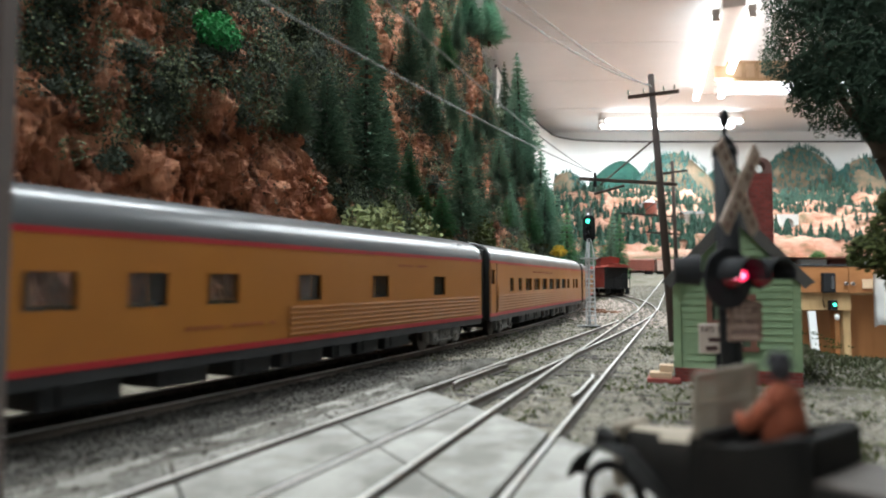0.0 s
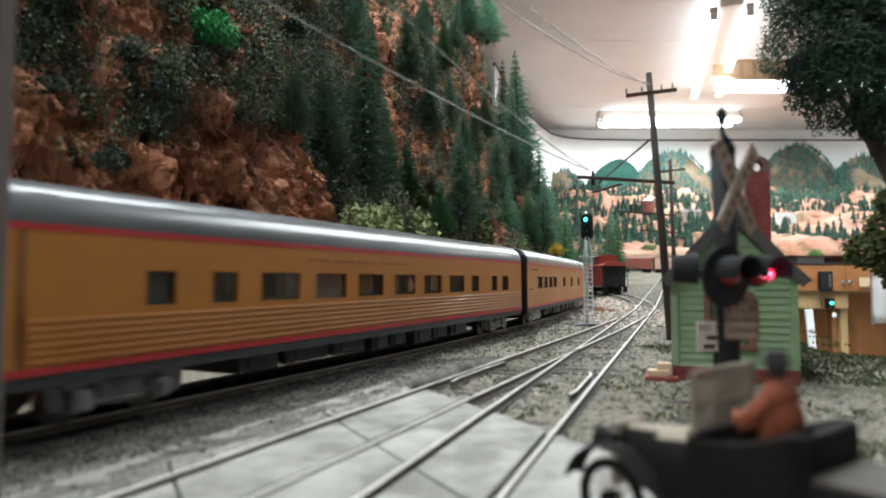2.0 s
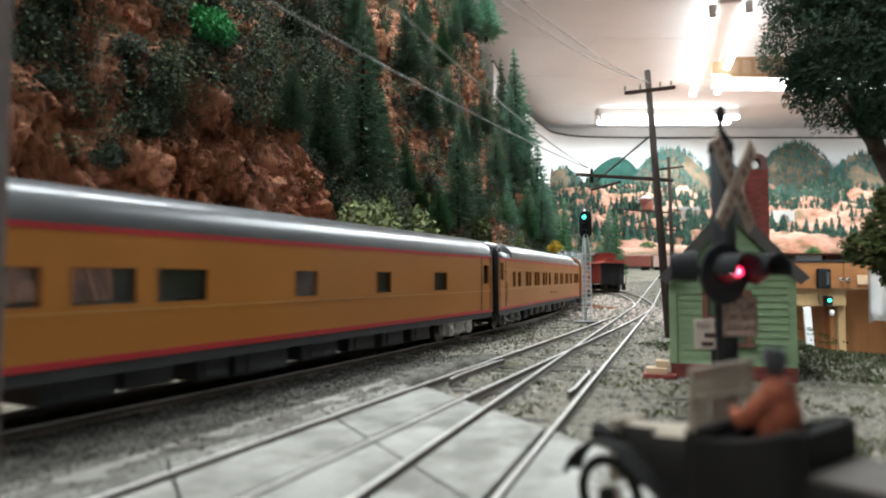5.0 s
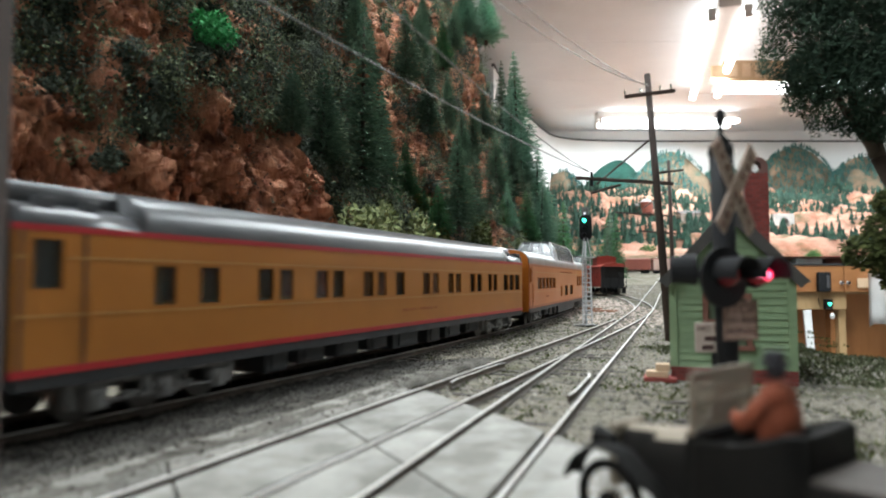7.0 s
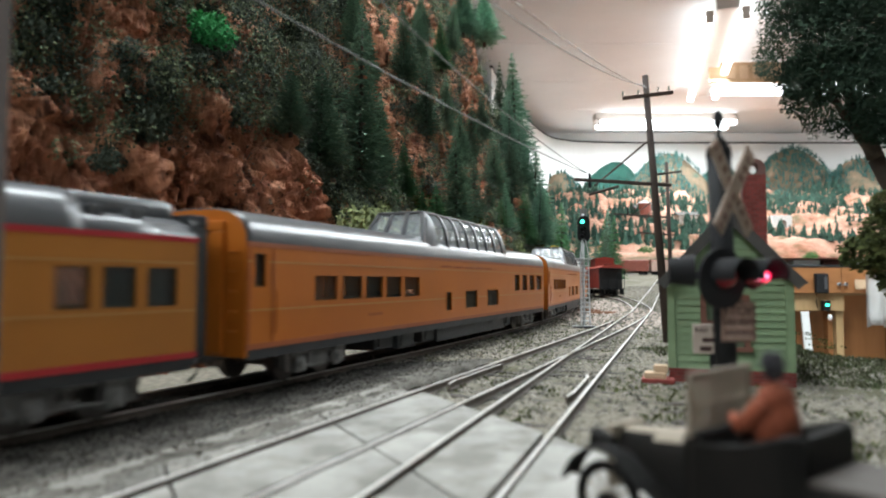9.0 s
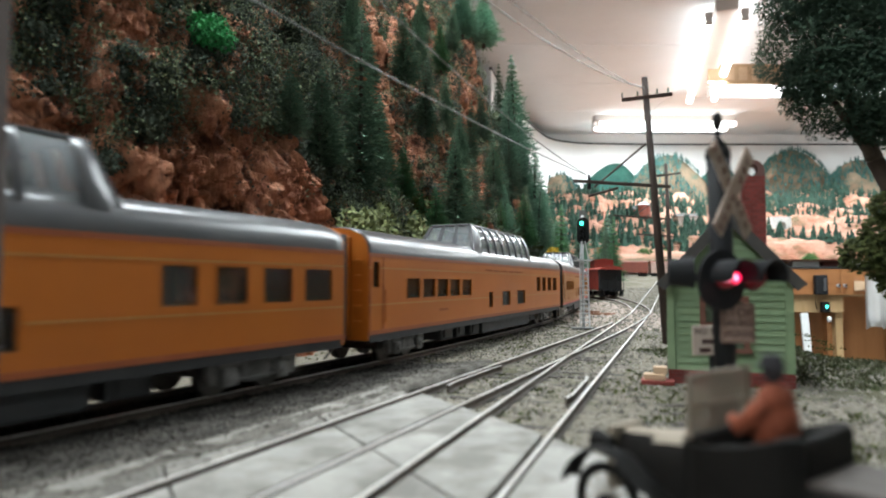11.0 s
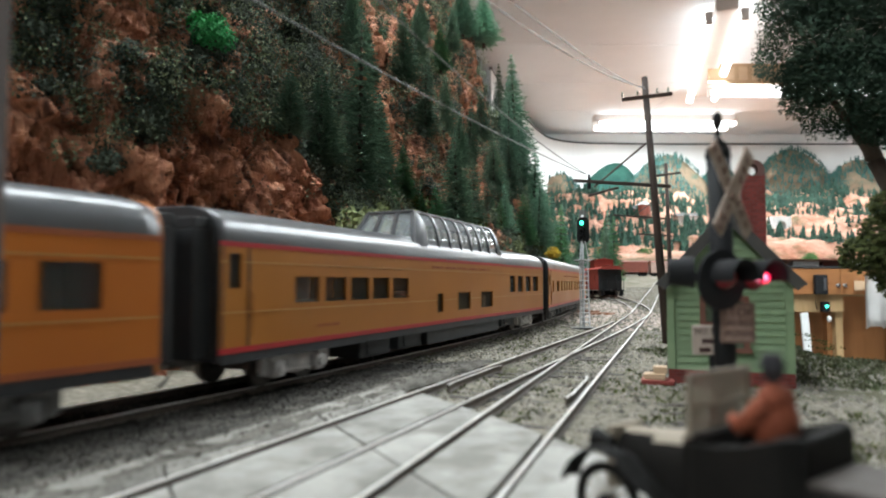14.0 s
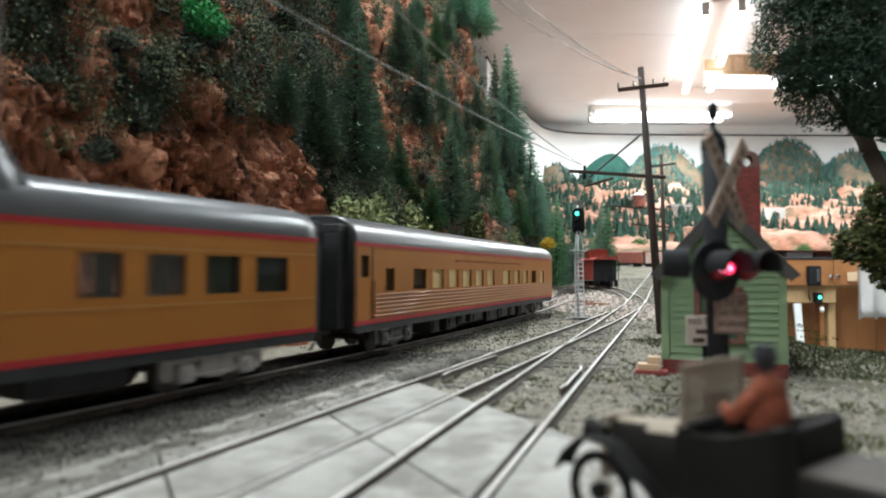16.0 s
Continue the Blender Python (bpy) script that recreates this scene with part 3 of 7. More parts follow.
def dirt_shoulder():
    """Dirt that laps over the panels' edge and falls away to the main line, coloured dark for the train's shade."""
    bm = bm_new()
    rows = []
    for i in range(200):
        y = -0.06 + 0.0015 * i
        ragged = 0.0035 * noise.noise((y * 45, 0, 3)) + 0.002 * noise.noise((y * 160, 0, 8))
        rows.append([bm.verts.new((panel_edge(y) + 0.007 + ragged - 0.045 * k / 36, y, verge_z(panel_edge(y) + 0.007 + ragged - 0.045 * k / 36, y) - (0.0012 if k == 0 else 0))) for k in range(37)])
    for r0, r1 in zip(rows, rows[1:]):
        for k in range(36):
            bm.faces.new((r0[k], r0[k + 1], r1[k + 1], r1[k]))
    sheet = tagged(part("dirt_shoulder", bm, M_SHOULDER, smooth=True), "pale trodden dirt between the crossing road and the line, with the train's shade painted on", "ground", kind="structure")
    sheet.data.materials.append(M_TRAIN_SHADE)
    # the train's shade, painted as a ragged dark area that widens near the eye
    for f in sheet.data.polygons:
        x, y = f.center.x, f.center.y
        in_shade = panel_edge(y) - x - 0.006 + 0.012 * smooth(0.10, 0.04, y) + 0.007 * noise.noise((x * 110, y * 110, 2)) + 0.004 * noise.noise((x * 300, y * 300, 5))
        f.material_index = 1 if in_shade > 0 else 0


M_SHOULDER = material("trodden_dirt", (0.17, 0.158, 0.137), (0.085, 0.078, 0.067), 150, 0.95, bump=0.0006, bump_scale=520, detail=10, dark=(0.055, 0.05, 0.042), dark_scale=60, dark_amount=0.5)
M_SHOULDER.node_tree.nodes["Principled BSDF"].inputs["Specular IOR Level"].default_value = 0.12
dirt_shoulder()
stones("dirt_crumbs", "pale dirt crumbs spread beside the road panels", 5000, verge_area, 0.00028, M_DIRT, 15, verge_z)
stones("dirt_soot", "dark crumbs in the dirt that stand for the train's shade", 24000, shade_crumb_area, 0.00042, M_TRAIN_SHADE, 17, verge_z)


def verge_clods(rnd):
    y = 0.07 + rnd.random() * 0.1
    return (-0.0285 + 0.4515 * (y - 0.0975) - rnd.uniform(0.016, 0.030), y)


stones("clods", "small dark clods on the pale dirt", 26, verge_clods, 0.0008, M_CINDER, 18, verge_z)


stones("pale_rubble", "pale broken rock scattered by the signal", 1500, lambda r: (0.10 + r.random() * 0.11, 0.40 + r.random() * 0.42), 0.0019, M_SIGNWHITE, 16)


def weeds_area(rnd):
    y = 0.11 + rnd.random() ** 1.5 * 0.79
    x = straight_x(y) + rnd.uniform(-0.12, 0.11)
    return None if noise.noise((x * 40, y * 40, 5)) < 0.02 or on_road(x, y) else (x, y)


def bank_area(rnd):
    y = 0.05 + rnd.random() * 0.24
    d = rnd.random() ** 1.5 * 0.105
    x = table_edge(y) - d
    return (x, y) if x > 0.09 else None


def tufts(name, label, n, area, size, mat, seed):
    """Ground foam and grass blades, joined as one."""
    rnd = random.Random(seed)
    verts, faces = [], []
    for _ in range(n):
        p = area(rnd)
        if p is None:
            continue
        x, y = p
        z = ground_z(x, y)
        for _k in range(4):
            a, s = rnd.uniform(0, 6.3), size * rnd.uniform(0.5, 1.2)
            dx, dy = math.cos(a) * s * 0.35, math.sin(a) * s * 0.35
            ox, oy = rnd.uniform(-1, 1) * s, rnd.uniform(-1, 1) * s
            b = len(verts)
            verts += [(x + ox - dx, y + oy - dy, z - 0.0002), (x + ox + dx, y + oy + dy, z - 0.0002), (x + ox + rnd.uniform(-0.6, 0.6) * s, y + oy + rnd.uniform(-0.6, 0.6) * s, z + s * rnd.uniform(0.4, 1.0))]
            faces.append((b, b + 1, b + 2))
    me = bpy.data.meshes.new(name)
    me.from_pydata(verts, [], faces)
    me.materials.append(mat)
    return tagged(new(name, me), label, "grass", kind="stuff")


tufts("weeds", "sparse olive and yellow weeds in the gravel", 15000, weeds_area, 0.0011, M_LEAF_OLIVE, 8)
tufts("grass", "dull green ground foam on the layout's edge", 11000, bank_area, 0.0015, M_GRASS, 9)


# ---- shanty ----
def shanty():
    w, d, eave, peak, base = 0.0328, 0.044, 0.0328, 0.0510, 0.0042
    house = tagged(empty("watchman_shanty", pose(0.0868, 0.1911, -0.0022, 0, 0, -20)), "small green clapboard shanty with brick base and grey gable roof", "shed")
    hw = w / 2
    core = bm_new()
    prof = [(-hw + 0.0006, base), (hw - 0.0006, base), (hw - 0.0006, eave), (0, peak - 0.001), (-hw + 0.0006, eave)]
    f0 = [core.verts.new((x, 0.0006, z)) for x, z in prof]
    f1 = [core.verts.new((x, d - 0.0006, z)) for x, z in prof]
    core.faces.new(f0), core.faces.new(f1[::-1])
    for i in range(5):
        core.faces.new((f0[i], f1[i], f1[(i + 1) % 5], f0[(i + 1) % 5]))
    wall = part("wall", core, M_SIDING, house)
    pitch_h = 0.00213
    z = base
    while z < peak - 0.002:
        z2 = z + pitch_h
        half = hw if z2 <= eave else hw * (peak - z2) / (peak - eave)
        half0 = hw if z <= eave else hw * (peak - z) / (peak - eave)
        bm = bm_new()
        for (xa, xb) in ((-half0, half0),):
            vs = [bm.verts.new(v) for v in ((xa, -0.00045, z), (xb, -0.00045, z), (half, 0.0002, z2), (-half, 0.0002, z2), (xa, 0.0008, z), (xb, 0.0008, z), (half, 0.0008, z2), (-half, 0.0008, z2))]
            for idx in ((0, 1, 2, 3), (0, 4, 5, 1), (1, 5, 6, 2), (0, 3, 7, 4)):
                bm.faces.new([vs[i] for i in idx])
        part("clapboard", bm, M_SIDING, wall)
        if z2 <= eave:
            for sx in (-1, 1):
                bm = bm_new()
                vs = [bm.verts.new(v) for v in ((sx * (hw + 0.00045), 0, z), (sx * (hw + 0.00045), d, z), (sx * (hw - 0.0002), d, z2), (sx * (hw - 0.0002), 0, z2), (sx * (hw - 0.0008), 0, z), (sx * (hw - 0.0008), d, z))]
                bm.faces.new(vs[:4]), bm.faces.new((vs[0], vs[4], vs[5], vs[1]))
                part("clapboard", bm, M_SIDING, wall)
        z = z2
    for sx in (-1, 1):
        part("corner_trim", box(bm_new(), (sx * hw - 0.0011, -0.0009, base), (sx * hw + 0.0011, 0.0012, eave + 0.0003), 0.0001), M_SIDING, wall)
    # brown window frame with a dark pane
    win_x, win_z = -0.0012, 0.0185
    fr = bm_new()
    for lo, hi in (((-0.0068, win_z - 0.0075), (-0.0052, win_z + 0.008)), ((0.0052, win_z - 0.0075), (0.0068, win_z + 0.008)), ((-0.0068, win_z + 0.0066), (0.0068, win_z + 0.0082)), ((-0.0074, win_z - 0.0088), (0.0074, win_z - 0.0074)), ((-0.0052, win_z - 0.0005), (0.0052, win_z + 0.0004))):
        box(fr, (win_x + lo[0], -0.0016, lo[1]), (win_x + hi[0], 0.0004, hi[1]), 0.0001)
    window = part("window", fr, material("brown_trim", (0.2, 0.085, 0.055), (0.14, 0.06, 0.04), 150, 0.75), house, "brown window frame")
    part("pane", box(bm_new(), (win_x - 0.0053, -0.0008, win_z - 0.0075), (win_x + 0.0053, -0.0006, win_z + 0.0066)), M_PANE, window)
    # brick base
    baseblk = part("foundation", box(bm_new(), (-hw - 0.0007, -0.0008, 0), (hw + 0.0007, d + 0.0008, base)), M_MORTAR, house, "dark red brick foundation")
    for r in range(4):
        k = -hw - 0.0009 - (r % 2) * 0.0012
        while k < hw:
            a, b = max(-hw - 0.001, k + 0.0001), min(hw + 0.001, k + 0.0023)
            if b - a > 0.0004:
                part("brick", box(bm_new(), (a, -0.00105, 0.0001 + r * 0.00104), (b, -0.0004, 0.0009 + r * 0.00104)), M_BRICK, baseblk)
            k += 0.0024
    # roof: two slabs with rows of shingles
    slope = math.atan2(peak - eave, hw)
    run = math.hypot(peak - eave, hw) + 0.0048
    for sx in (-1, 1):
        rot = Matrix.Translation((0, 0, peak + 0.0006)) @ Matrix.Rotation(sx * slope, 4, "Y")
        slabm = bm_new()
        x0, x1 = sorted((0, sx * run))
        box(slabm, (x0, -0.0042, -0.0006), (x1, d + 0.004, 0.0006), m=rot)
        roof = part("roof", slabm, M_TRIM, house, "grey shingled roof slope with dark edge")
        rows = 11
        for r in range(rows):
            for c in range(9):
                xa, xb = sorted((sx * (run * r / rows), sx * (run * (r + 1) / rows + 0.0004)))
                ya = -0.0042 + (d + 0.0082) * (c + 0.5 * (r % 2)) / 9
                yb = min(d + 0.004, ya + (d + 0.0082) / 9 - 0.0002)
                if yb - ya > 0.001:
                    part("shingle", box(bm_new(), (xa, ya, 0.0006), (xb, yb, 0.00095 + 0.00025 * random.random()), m=rot), M_SHINGLE, roof)
        part("barge_board", box(bm_new(), (x0, -0.0048, -0.0022), (x1, -0.0041, 0.0009), m=rot), M_TRIM, roof)
    # brick chimney with a rounded, pierced head
    cx, cy, half, z0, z1 = 0.0112, 0.034, 0.0037, 0.036, 0.0695
    outline = [(-half, z0), (half, z0), (half, z1)] + [(half * math.cos(math.pi * k / 12), z1 + half * math.sin(math.pi * k / 12)) for k in range(1, 12)] + [(-half, z1)]
    hole = [(0.0016 * math.cos(2 * math.pi * k / 16), z1 + 0.0002 + 0.0020 * math.sin(2 * math.pi * k / 16)) for k in range(16)]
    bm = bm_new()
    n, m = len(outline), len(hole)
    for y in (cy - 0.0032, cy + 0.0032):
        o = [bm.verts.new((cx + x, y, z)) for x, z in outline]
        h = [bm.verts.new((cx + x, y, z)) for x, z in hole]
        eo = [bm.edges.new((o[i], o[(i + 1) % n])) for i in range(n)]
        eh = [bm.edges.new((h[i], h[(i + 1) % m])) for i in range(m)]
        bmesh.ops.triangle_fill(bm, use_beauty=True, edges=eo + eh)
    bm.verts.ensure_lookup_table()
    vs = list(bm.verts)
    for off, cnt in ((0, n), (n, m)):
        for i in range(cnt):
            bm.faces.new((vs[off + i], vs[off + (i + 1) % cnt], vs[n + m + off + (i + 1) % cnt], vs[n + m + off + i]))
    chim = part("chimney", bm, M_MORTAR, house, "tall dark red brick chimney with a pierced rounded head")
    r, z = 0, z0
    while z < z1 - 0.0025:
        k = -half - (r % 2) * 0.0012
        while k < half:
            a, b = max(-half, k + 0.00012), min(half, k + 0.0023)
            if b - a > 0.0004:
                part("brick", box(bm_new(), (cx + a, cy - 0.00345, z + 0.0001), (cx + b, cy - 0.0030, z + 0.00095)), M_BRICK, chim)
            k += 0.0024
        z += 0.00105
        r += 1
    return house


shanty()


def step_blocks():
    st = tagged(empty("lumber_blocks", pose(0.0655, 0.196, -0.0022, 0, 0, -20)), "pale cut lumber blocks on a dark plank by the shanty", "lumber")
    part("plank", box(bm_new(), (-0.0035, -0.004, 0), (0.006, 0.004, 0.0012), 0.0002), M_BRICK, st)
    part("block", box(bm_new(), (-0.0028, -0.003, 0.0012), (0.0035, 0.002, 0.0030), 0.0003), M_LUMBER, st)
    part("block", box(bm_new(), (0.0, -0.002, 0.0030), (0.004, 0.002, 0.0052), 0.0003), M_LUMBER, st)


step_blocks()


# ---- lettering ----
def words(text, size, m, mat, parent, label=""):
    cu = bpy.data.curves.new("lettering", "FONT")
    cu.body, cu.size, cu.align_x, cu.align_y, cu.extrude = text, size, "CENTER", "CENTER", 0.00006
    ob = new("lettering_curve", cu)
    bpy.context.view_layer.update()
    me = bpy.data.meshes.new_from_object(ob.evaluated_get(bpy.context.evaluated_depsgraph_get()))
    bpy.data.objects.remove(ob)
    me.materials.clear()
    me.materials.append(mat)
    t = new("lettering", me)
    t.parent = parent
    t.matrix_basis = m @ pose(0, 0, 0, 90)
    return t


# ---- crossing flasher ----
FLASH = {}


def crossing_signal():
    px, py = 0.0494, 0.1100
    sg = tagged(empty("crossing_signal", pose(px, py, -0.0022, 0, 0, 0)), "black railroad crossing post with crossbuck and red flashing lamps", "crossing signal")
    part("post", cyl(bm_new(), (0, 0, 0), (-0.0006, 0, 0.0535), 0.0017, 0.0020, 14), M_BLACK, sg, smooth=True)
    part("base", box(bm_new(), (-0.0035, -0.0035, 0), (0.0035, 0.0035, 0.0028), 0.0005), M_BLACK, sg)
    cap = bm_new()
    cyl(cap, (-0.0006, 0, 0.0525), (-0.0006, 0, 0.0542), 0.0022, 0.002, 14)
    cyl(cap, (-0.0006, 0, 0.0542), (-0.0006, 0, 0.0566), 0.0019, 0.0003, 14)
    cyl(cap, (-0.0006, 0, 0.0566), (-0.0006, 0, 0.0576), 0.0004, 0.0004, 8)
    ball(cap, (-0.0006, 0, 0.0592), 0.00085, 10, (1, 1, 2.0))
    part("finial", cap, M_BLACK, sg, "pointed black cap with a finial", True)
    # crossbuck: two blades, turned well to the side
    turn = Matrix.Translation((0.0009, -0.0019, 0.0466)) @ Matrix.Rotation(radians(38), 4, "Z")
    for a in (-1, 1):
        bm = bm_new()
        box(bm, (-0.0094, -0.0002 + a * 0.0003, -0.0016), (0.0094, 0.0002 + a * 0.0003, 0.0016), 0.0001, m=turn @ Matrix.Rotation(radians(a * 51), 4, "Y"))
        blade = part("crossbuck_blade", bm, M_BLADE, sg, "aged white blade with worn dark lettering")
        bm = bm_new()
        for k in range(8):
            x = -0.0086 + k * 0.00225
            if abs(x) > 0.0012:
                box(bm, (x - 0.0006, -0.00048 + a * 0.0003, -0.0006), (x + 0.0006, -0.00015 + a * 0.0003, 0.0006), m=turn @ Matrix.Rotation(radians(a * 51), 4, "Y"))
        part("lettering", bm, M_BLADEINK, blade)
    # lamp heads face the road, to the side of the post
    face = Matrix.Translation((-0.0004, -0.0050, 0.0316)) @ Matrix.Rotation(radians(22), 4, "Z")
    part("lamp_bar", cyl(bm_new(), face @ Vector((-0.0062, 0.0034, 0)), face @ Vector((0.0042, 0.0034, 0)), 0.0007, seg=8), M_BLACK, sg)
    spots = []
    for k, x in enumerate((-0.0031, 0.0033)):
        m = face @ Matrix.Translation((x, 0, 0))
        head = bm_new()
        cyl(head, m @ Vector((0, 0.0034, 0)), m @ Vector((0, -0.0006, 0)), 0.0017, 0.0024, 18)
        lamp = part("lamp_head", head, M_BLACK, sg, smooth=False)
        if k == 0:
            part("backplate", cyl(bm_new(), m @ Vector((0, 0.0003, -0.0005)), m @ Vector((0, -0.0003, -0.0005)), 0.0050, 0.0050, 32), M_BLACK, lamp, "round black target plate")
        hood = bm_new()
        rows = []
        for (yy, rr, drop) in ((-0.0003, 0.0026, 0), (-0.0052, 0.0026, 0.0)):
            for thick in (0, 0.00025):
                rows.append([hood.verts.new(m @ Vector(((rr + thick) * math.cos(a), yy, (rr + thick) * math.sin(a)))) for a in [math.pi * (-0.08 + 1.16 * i / 16) for i in range(17)]])
        for r0, r1 in ((rows[0], rows[2]), (rows[1], rows[3]), (rows[2], rows[3])):
            for i in range(16):
                hood.faces.new((r0[i], r0[i + 1], r1[i + 1], r1[i]))
        part("visor", hood, M_BLACK, lamp, "black hood over the lens")
        lens = bm_new()
        ball(lens, m @ Vector((0, -0.0006, 0)), 0.0021, 16, (1, 1, 1))
        part("lens", lens, M_REDDIM, lamp, "dark red glass lens", True)
        spots.append(m @ Vector((0, -0.0013, -0.0001)))
    back = bm_new()
    m = face @ Matrix.Translation((-0.0066, 0.0030, 0.0008)) @ Matrix.Rotation(radians(50), 4, "Z")
    cyl(back, m @ Vector((0, -0.0005, 0)), m @ Vector((0, 0.0036, 0)), 0.0026, 0.0022, 18)
    part("rear_lamp_head", back, M_BLACK, sg, "black lamp head facing the other way")
    # the lit bulb that jumps from lens to lens
    bulb = bm_new()
    ball(bulb, (0, 0, 0), 0.0017, 16, (1.25, 0.9, 0.72))
    glow = part("lit_bulb", bulb, M_REDLENS, sg, "glowing red light", True)
    core = bm_new()
    ball(core, (-0.0003, -0.0011, 0), 0.0009, 12, (1.7, 1, 0.75))
    part("bulb_core", core, M_REDCORE, glow, "white-hot centre of the light", True)
    FLASH["glow"], FLASH["spots"] = glow, spots
    # plates on the post
    bd = part("stop_plate", box(bm_new(), (-0.0015, -0.0024, 0.0207), (0.0037, -0.0019, 0.0270), 0.00015), M_SIGNPINK, sg, "faded sign with three worn words")
    rim = bm_new()
    for lo, hi in (((-0.0017, 0.0205), (-0.0013, 0.0272)), ((0.0035, 0.0205), (0.0039, 0.0272)), ((-0.0013, 0.0268), (0.0035, 0.0272)), ((-0.0013, 0.0205), (0.0035, 0.0209))):
        box(rim, (lo[0], -0.00255, lo[1]), (hi[0], -0.0019, hi[1]))
    part("rim", rim, M_BLADEINK, bd, "dark brown sign rim")
    for txt, z, sz in (("STOP", 0.0256, 0.0022), ("ON RED", 0.0238, 0.0016), ("SIGNAL", 0.0220, 0.0016)):
        words(txt, sz, pose(0.0011, -0.00246, z), M_INK, bd)
    return sg


crossing_signal()


def notice():
    sg = tagged(empty("notice_board", pose(0.0597, 0.1400, -0.0022)), "small cream notice board on a black post", "sign")
    part("post", cyl(bm_new(), (0.0002, 0.0006, 0), (0.0002, 0.0006, 0.0175), 0.00055, seg=8), M_BLACK, sg)
    bd = part("board", box(bm_new(), (-0.0042, -0.0003, 0.0148), (0.0042, 0.0003, 0.0213), 0.00015), M_SIGNWHITE, sg)
    words("NO TRES", 0.0018, pose(-0.0002, -0.00036, 0.0200), M_INK, bd)
    bm = bm_new()
    for z, ws in ((0.0178, ((-0.0022, 0.0024),)), (0.0159, ((-0.0028, -0.0003), (0.0003, 0.0029)))):
        for a, b in ws:
            box(bm, (a, -0.0004, z - 0.0005), (b, -0.0002, z + 0.0005))
    part("lettering", bm, M_INK, bd)


notice()


# ---- open roadster with its driver doll ----
def spoked_wheel(parent, c, r, label):
    w = bm_new()
    cx, cy, cz = c
    seg = 28
    ring = []
    for i in range(seg):
        a = 2 * math.pi * i / seg
        row = []
        for k in range(6):
            b = 2 * math.pi * k / 6
            rr = r - 0.0006 + 0.0006 * math.cos(b)
            row.append(w.verts.new((cx + 0.0006 * math.sin(b), cy + rr * math.cos(a), cz + rr * math.sin(a))))
        ring.append(row)
    for i in range(seg):
        for k in range(6):
            w.faces.new((ring[i][k], ring[i][(k + 1) % 6], ring[(i + 1) % seg][(k + 1) % 6], ring[(i + 1) % seg][k]))
    wheel = part("wheel", w, M_CARBLACK, parent, label, True)
    sp = bm_new()
    for i in range(12):
        a = 2 * math.pi * i / 12
        cyl(sp, (cx, cy + 0.0005 * math.cos(a), cz + 0.0005 * math.sin(a)), (cx, cy + (r - 0.001) * math.cos(a), cz + (r - 0.001) * math.sin(a)), 0.00016, 0.00016, 5)
    part("spokes", sp, M_TANPAINT, wheel, "pale wooden spokes")
    part("hub", cyl(bm_new(), (cx - 0.0009, cy, cz), (cx + 0.0009, cy, cz), 0.0009, seg=12), M_CARBLACK, wheel)


def fender(parent, x0, x1, pts, thick=0.00035):
    bm = bm_new()
    rows = [[bm.verts.new((x, y, z)) for x in (x0, x0 + (x1 - x0) * 0.5, x1) for _ in (0,)] for y, z in pts]
    for r in rows:
        r[1].co.z += 0.0005
    for r0, r1 in zip(rows, rows[1:]):
        for i in range(2):
            bm.faces.new((r0[i], r0[i + 1], r1[i + 1], r1[i]))
    g = bmesh.ops.solidify(bm, geom=list(bm.faces), thickness=thick)
    del g
    return part("fender", bm, M_CARBLACK, parent, "curved black mudguard", True)


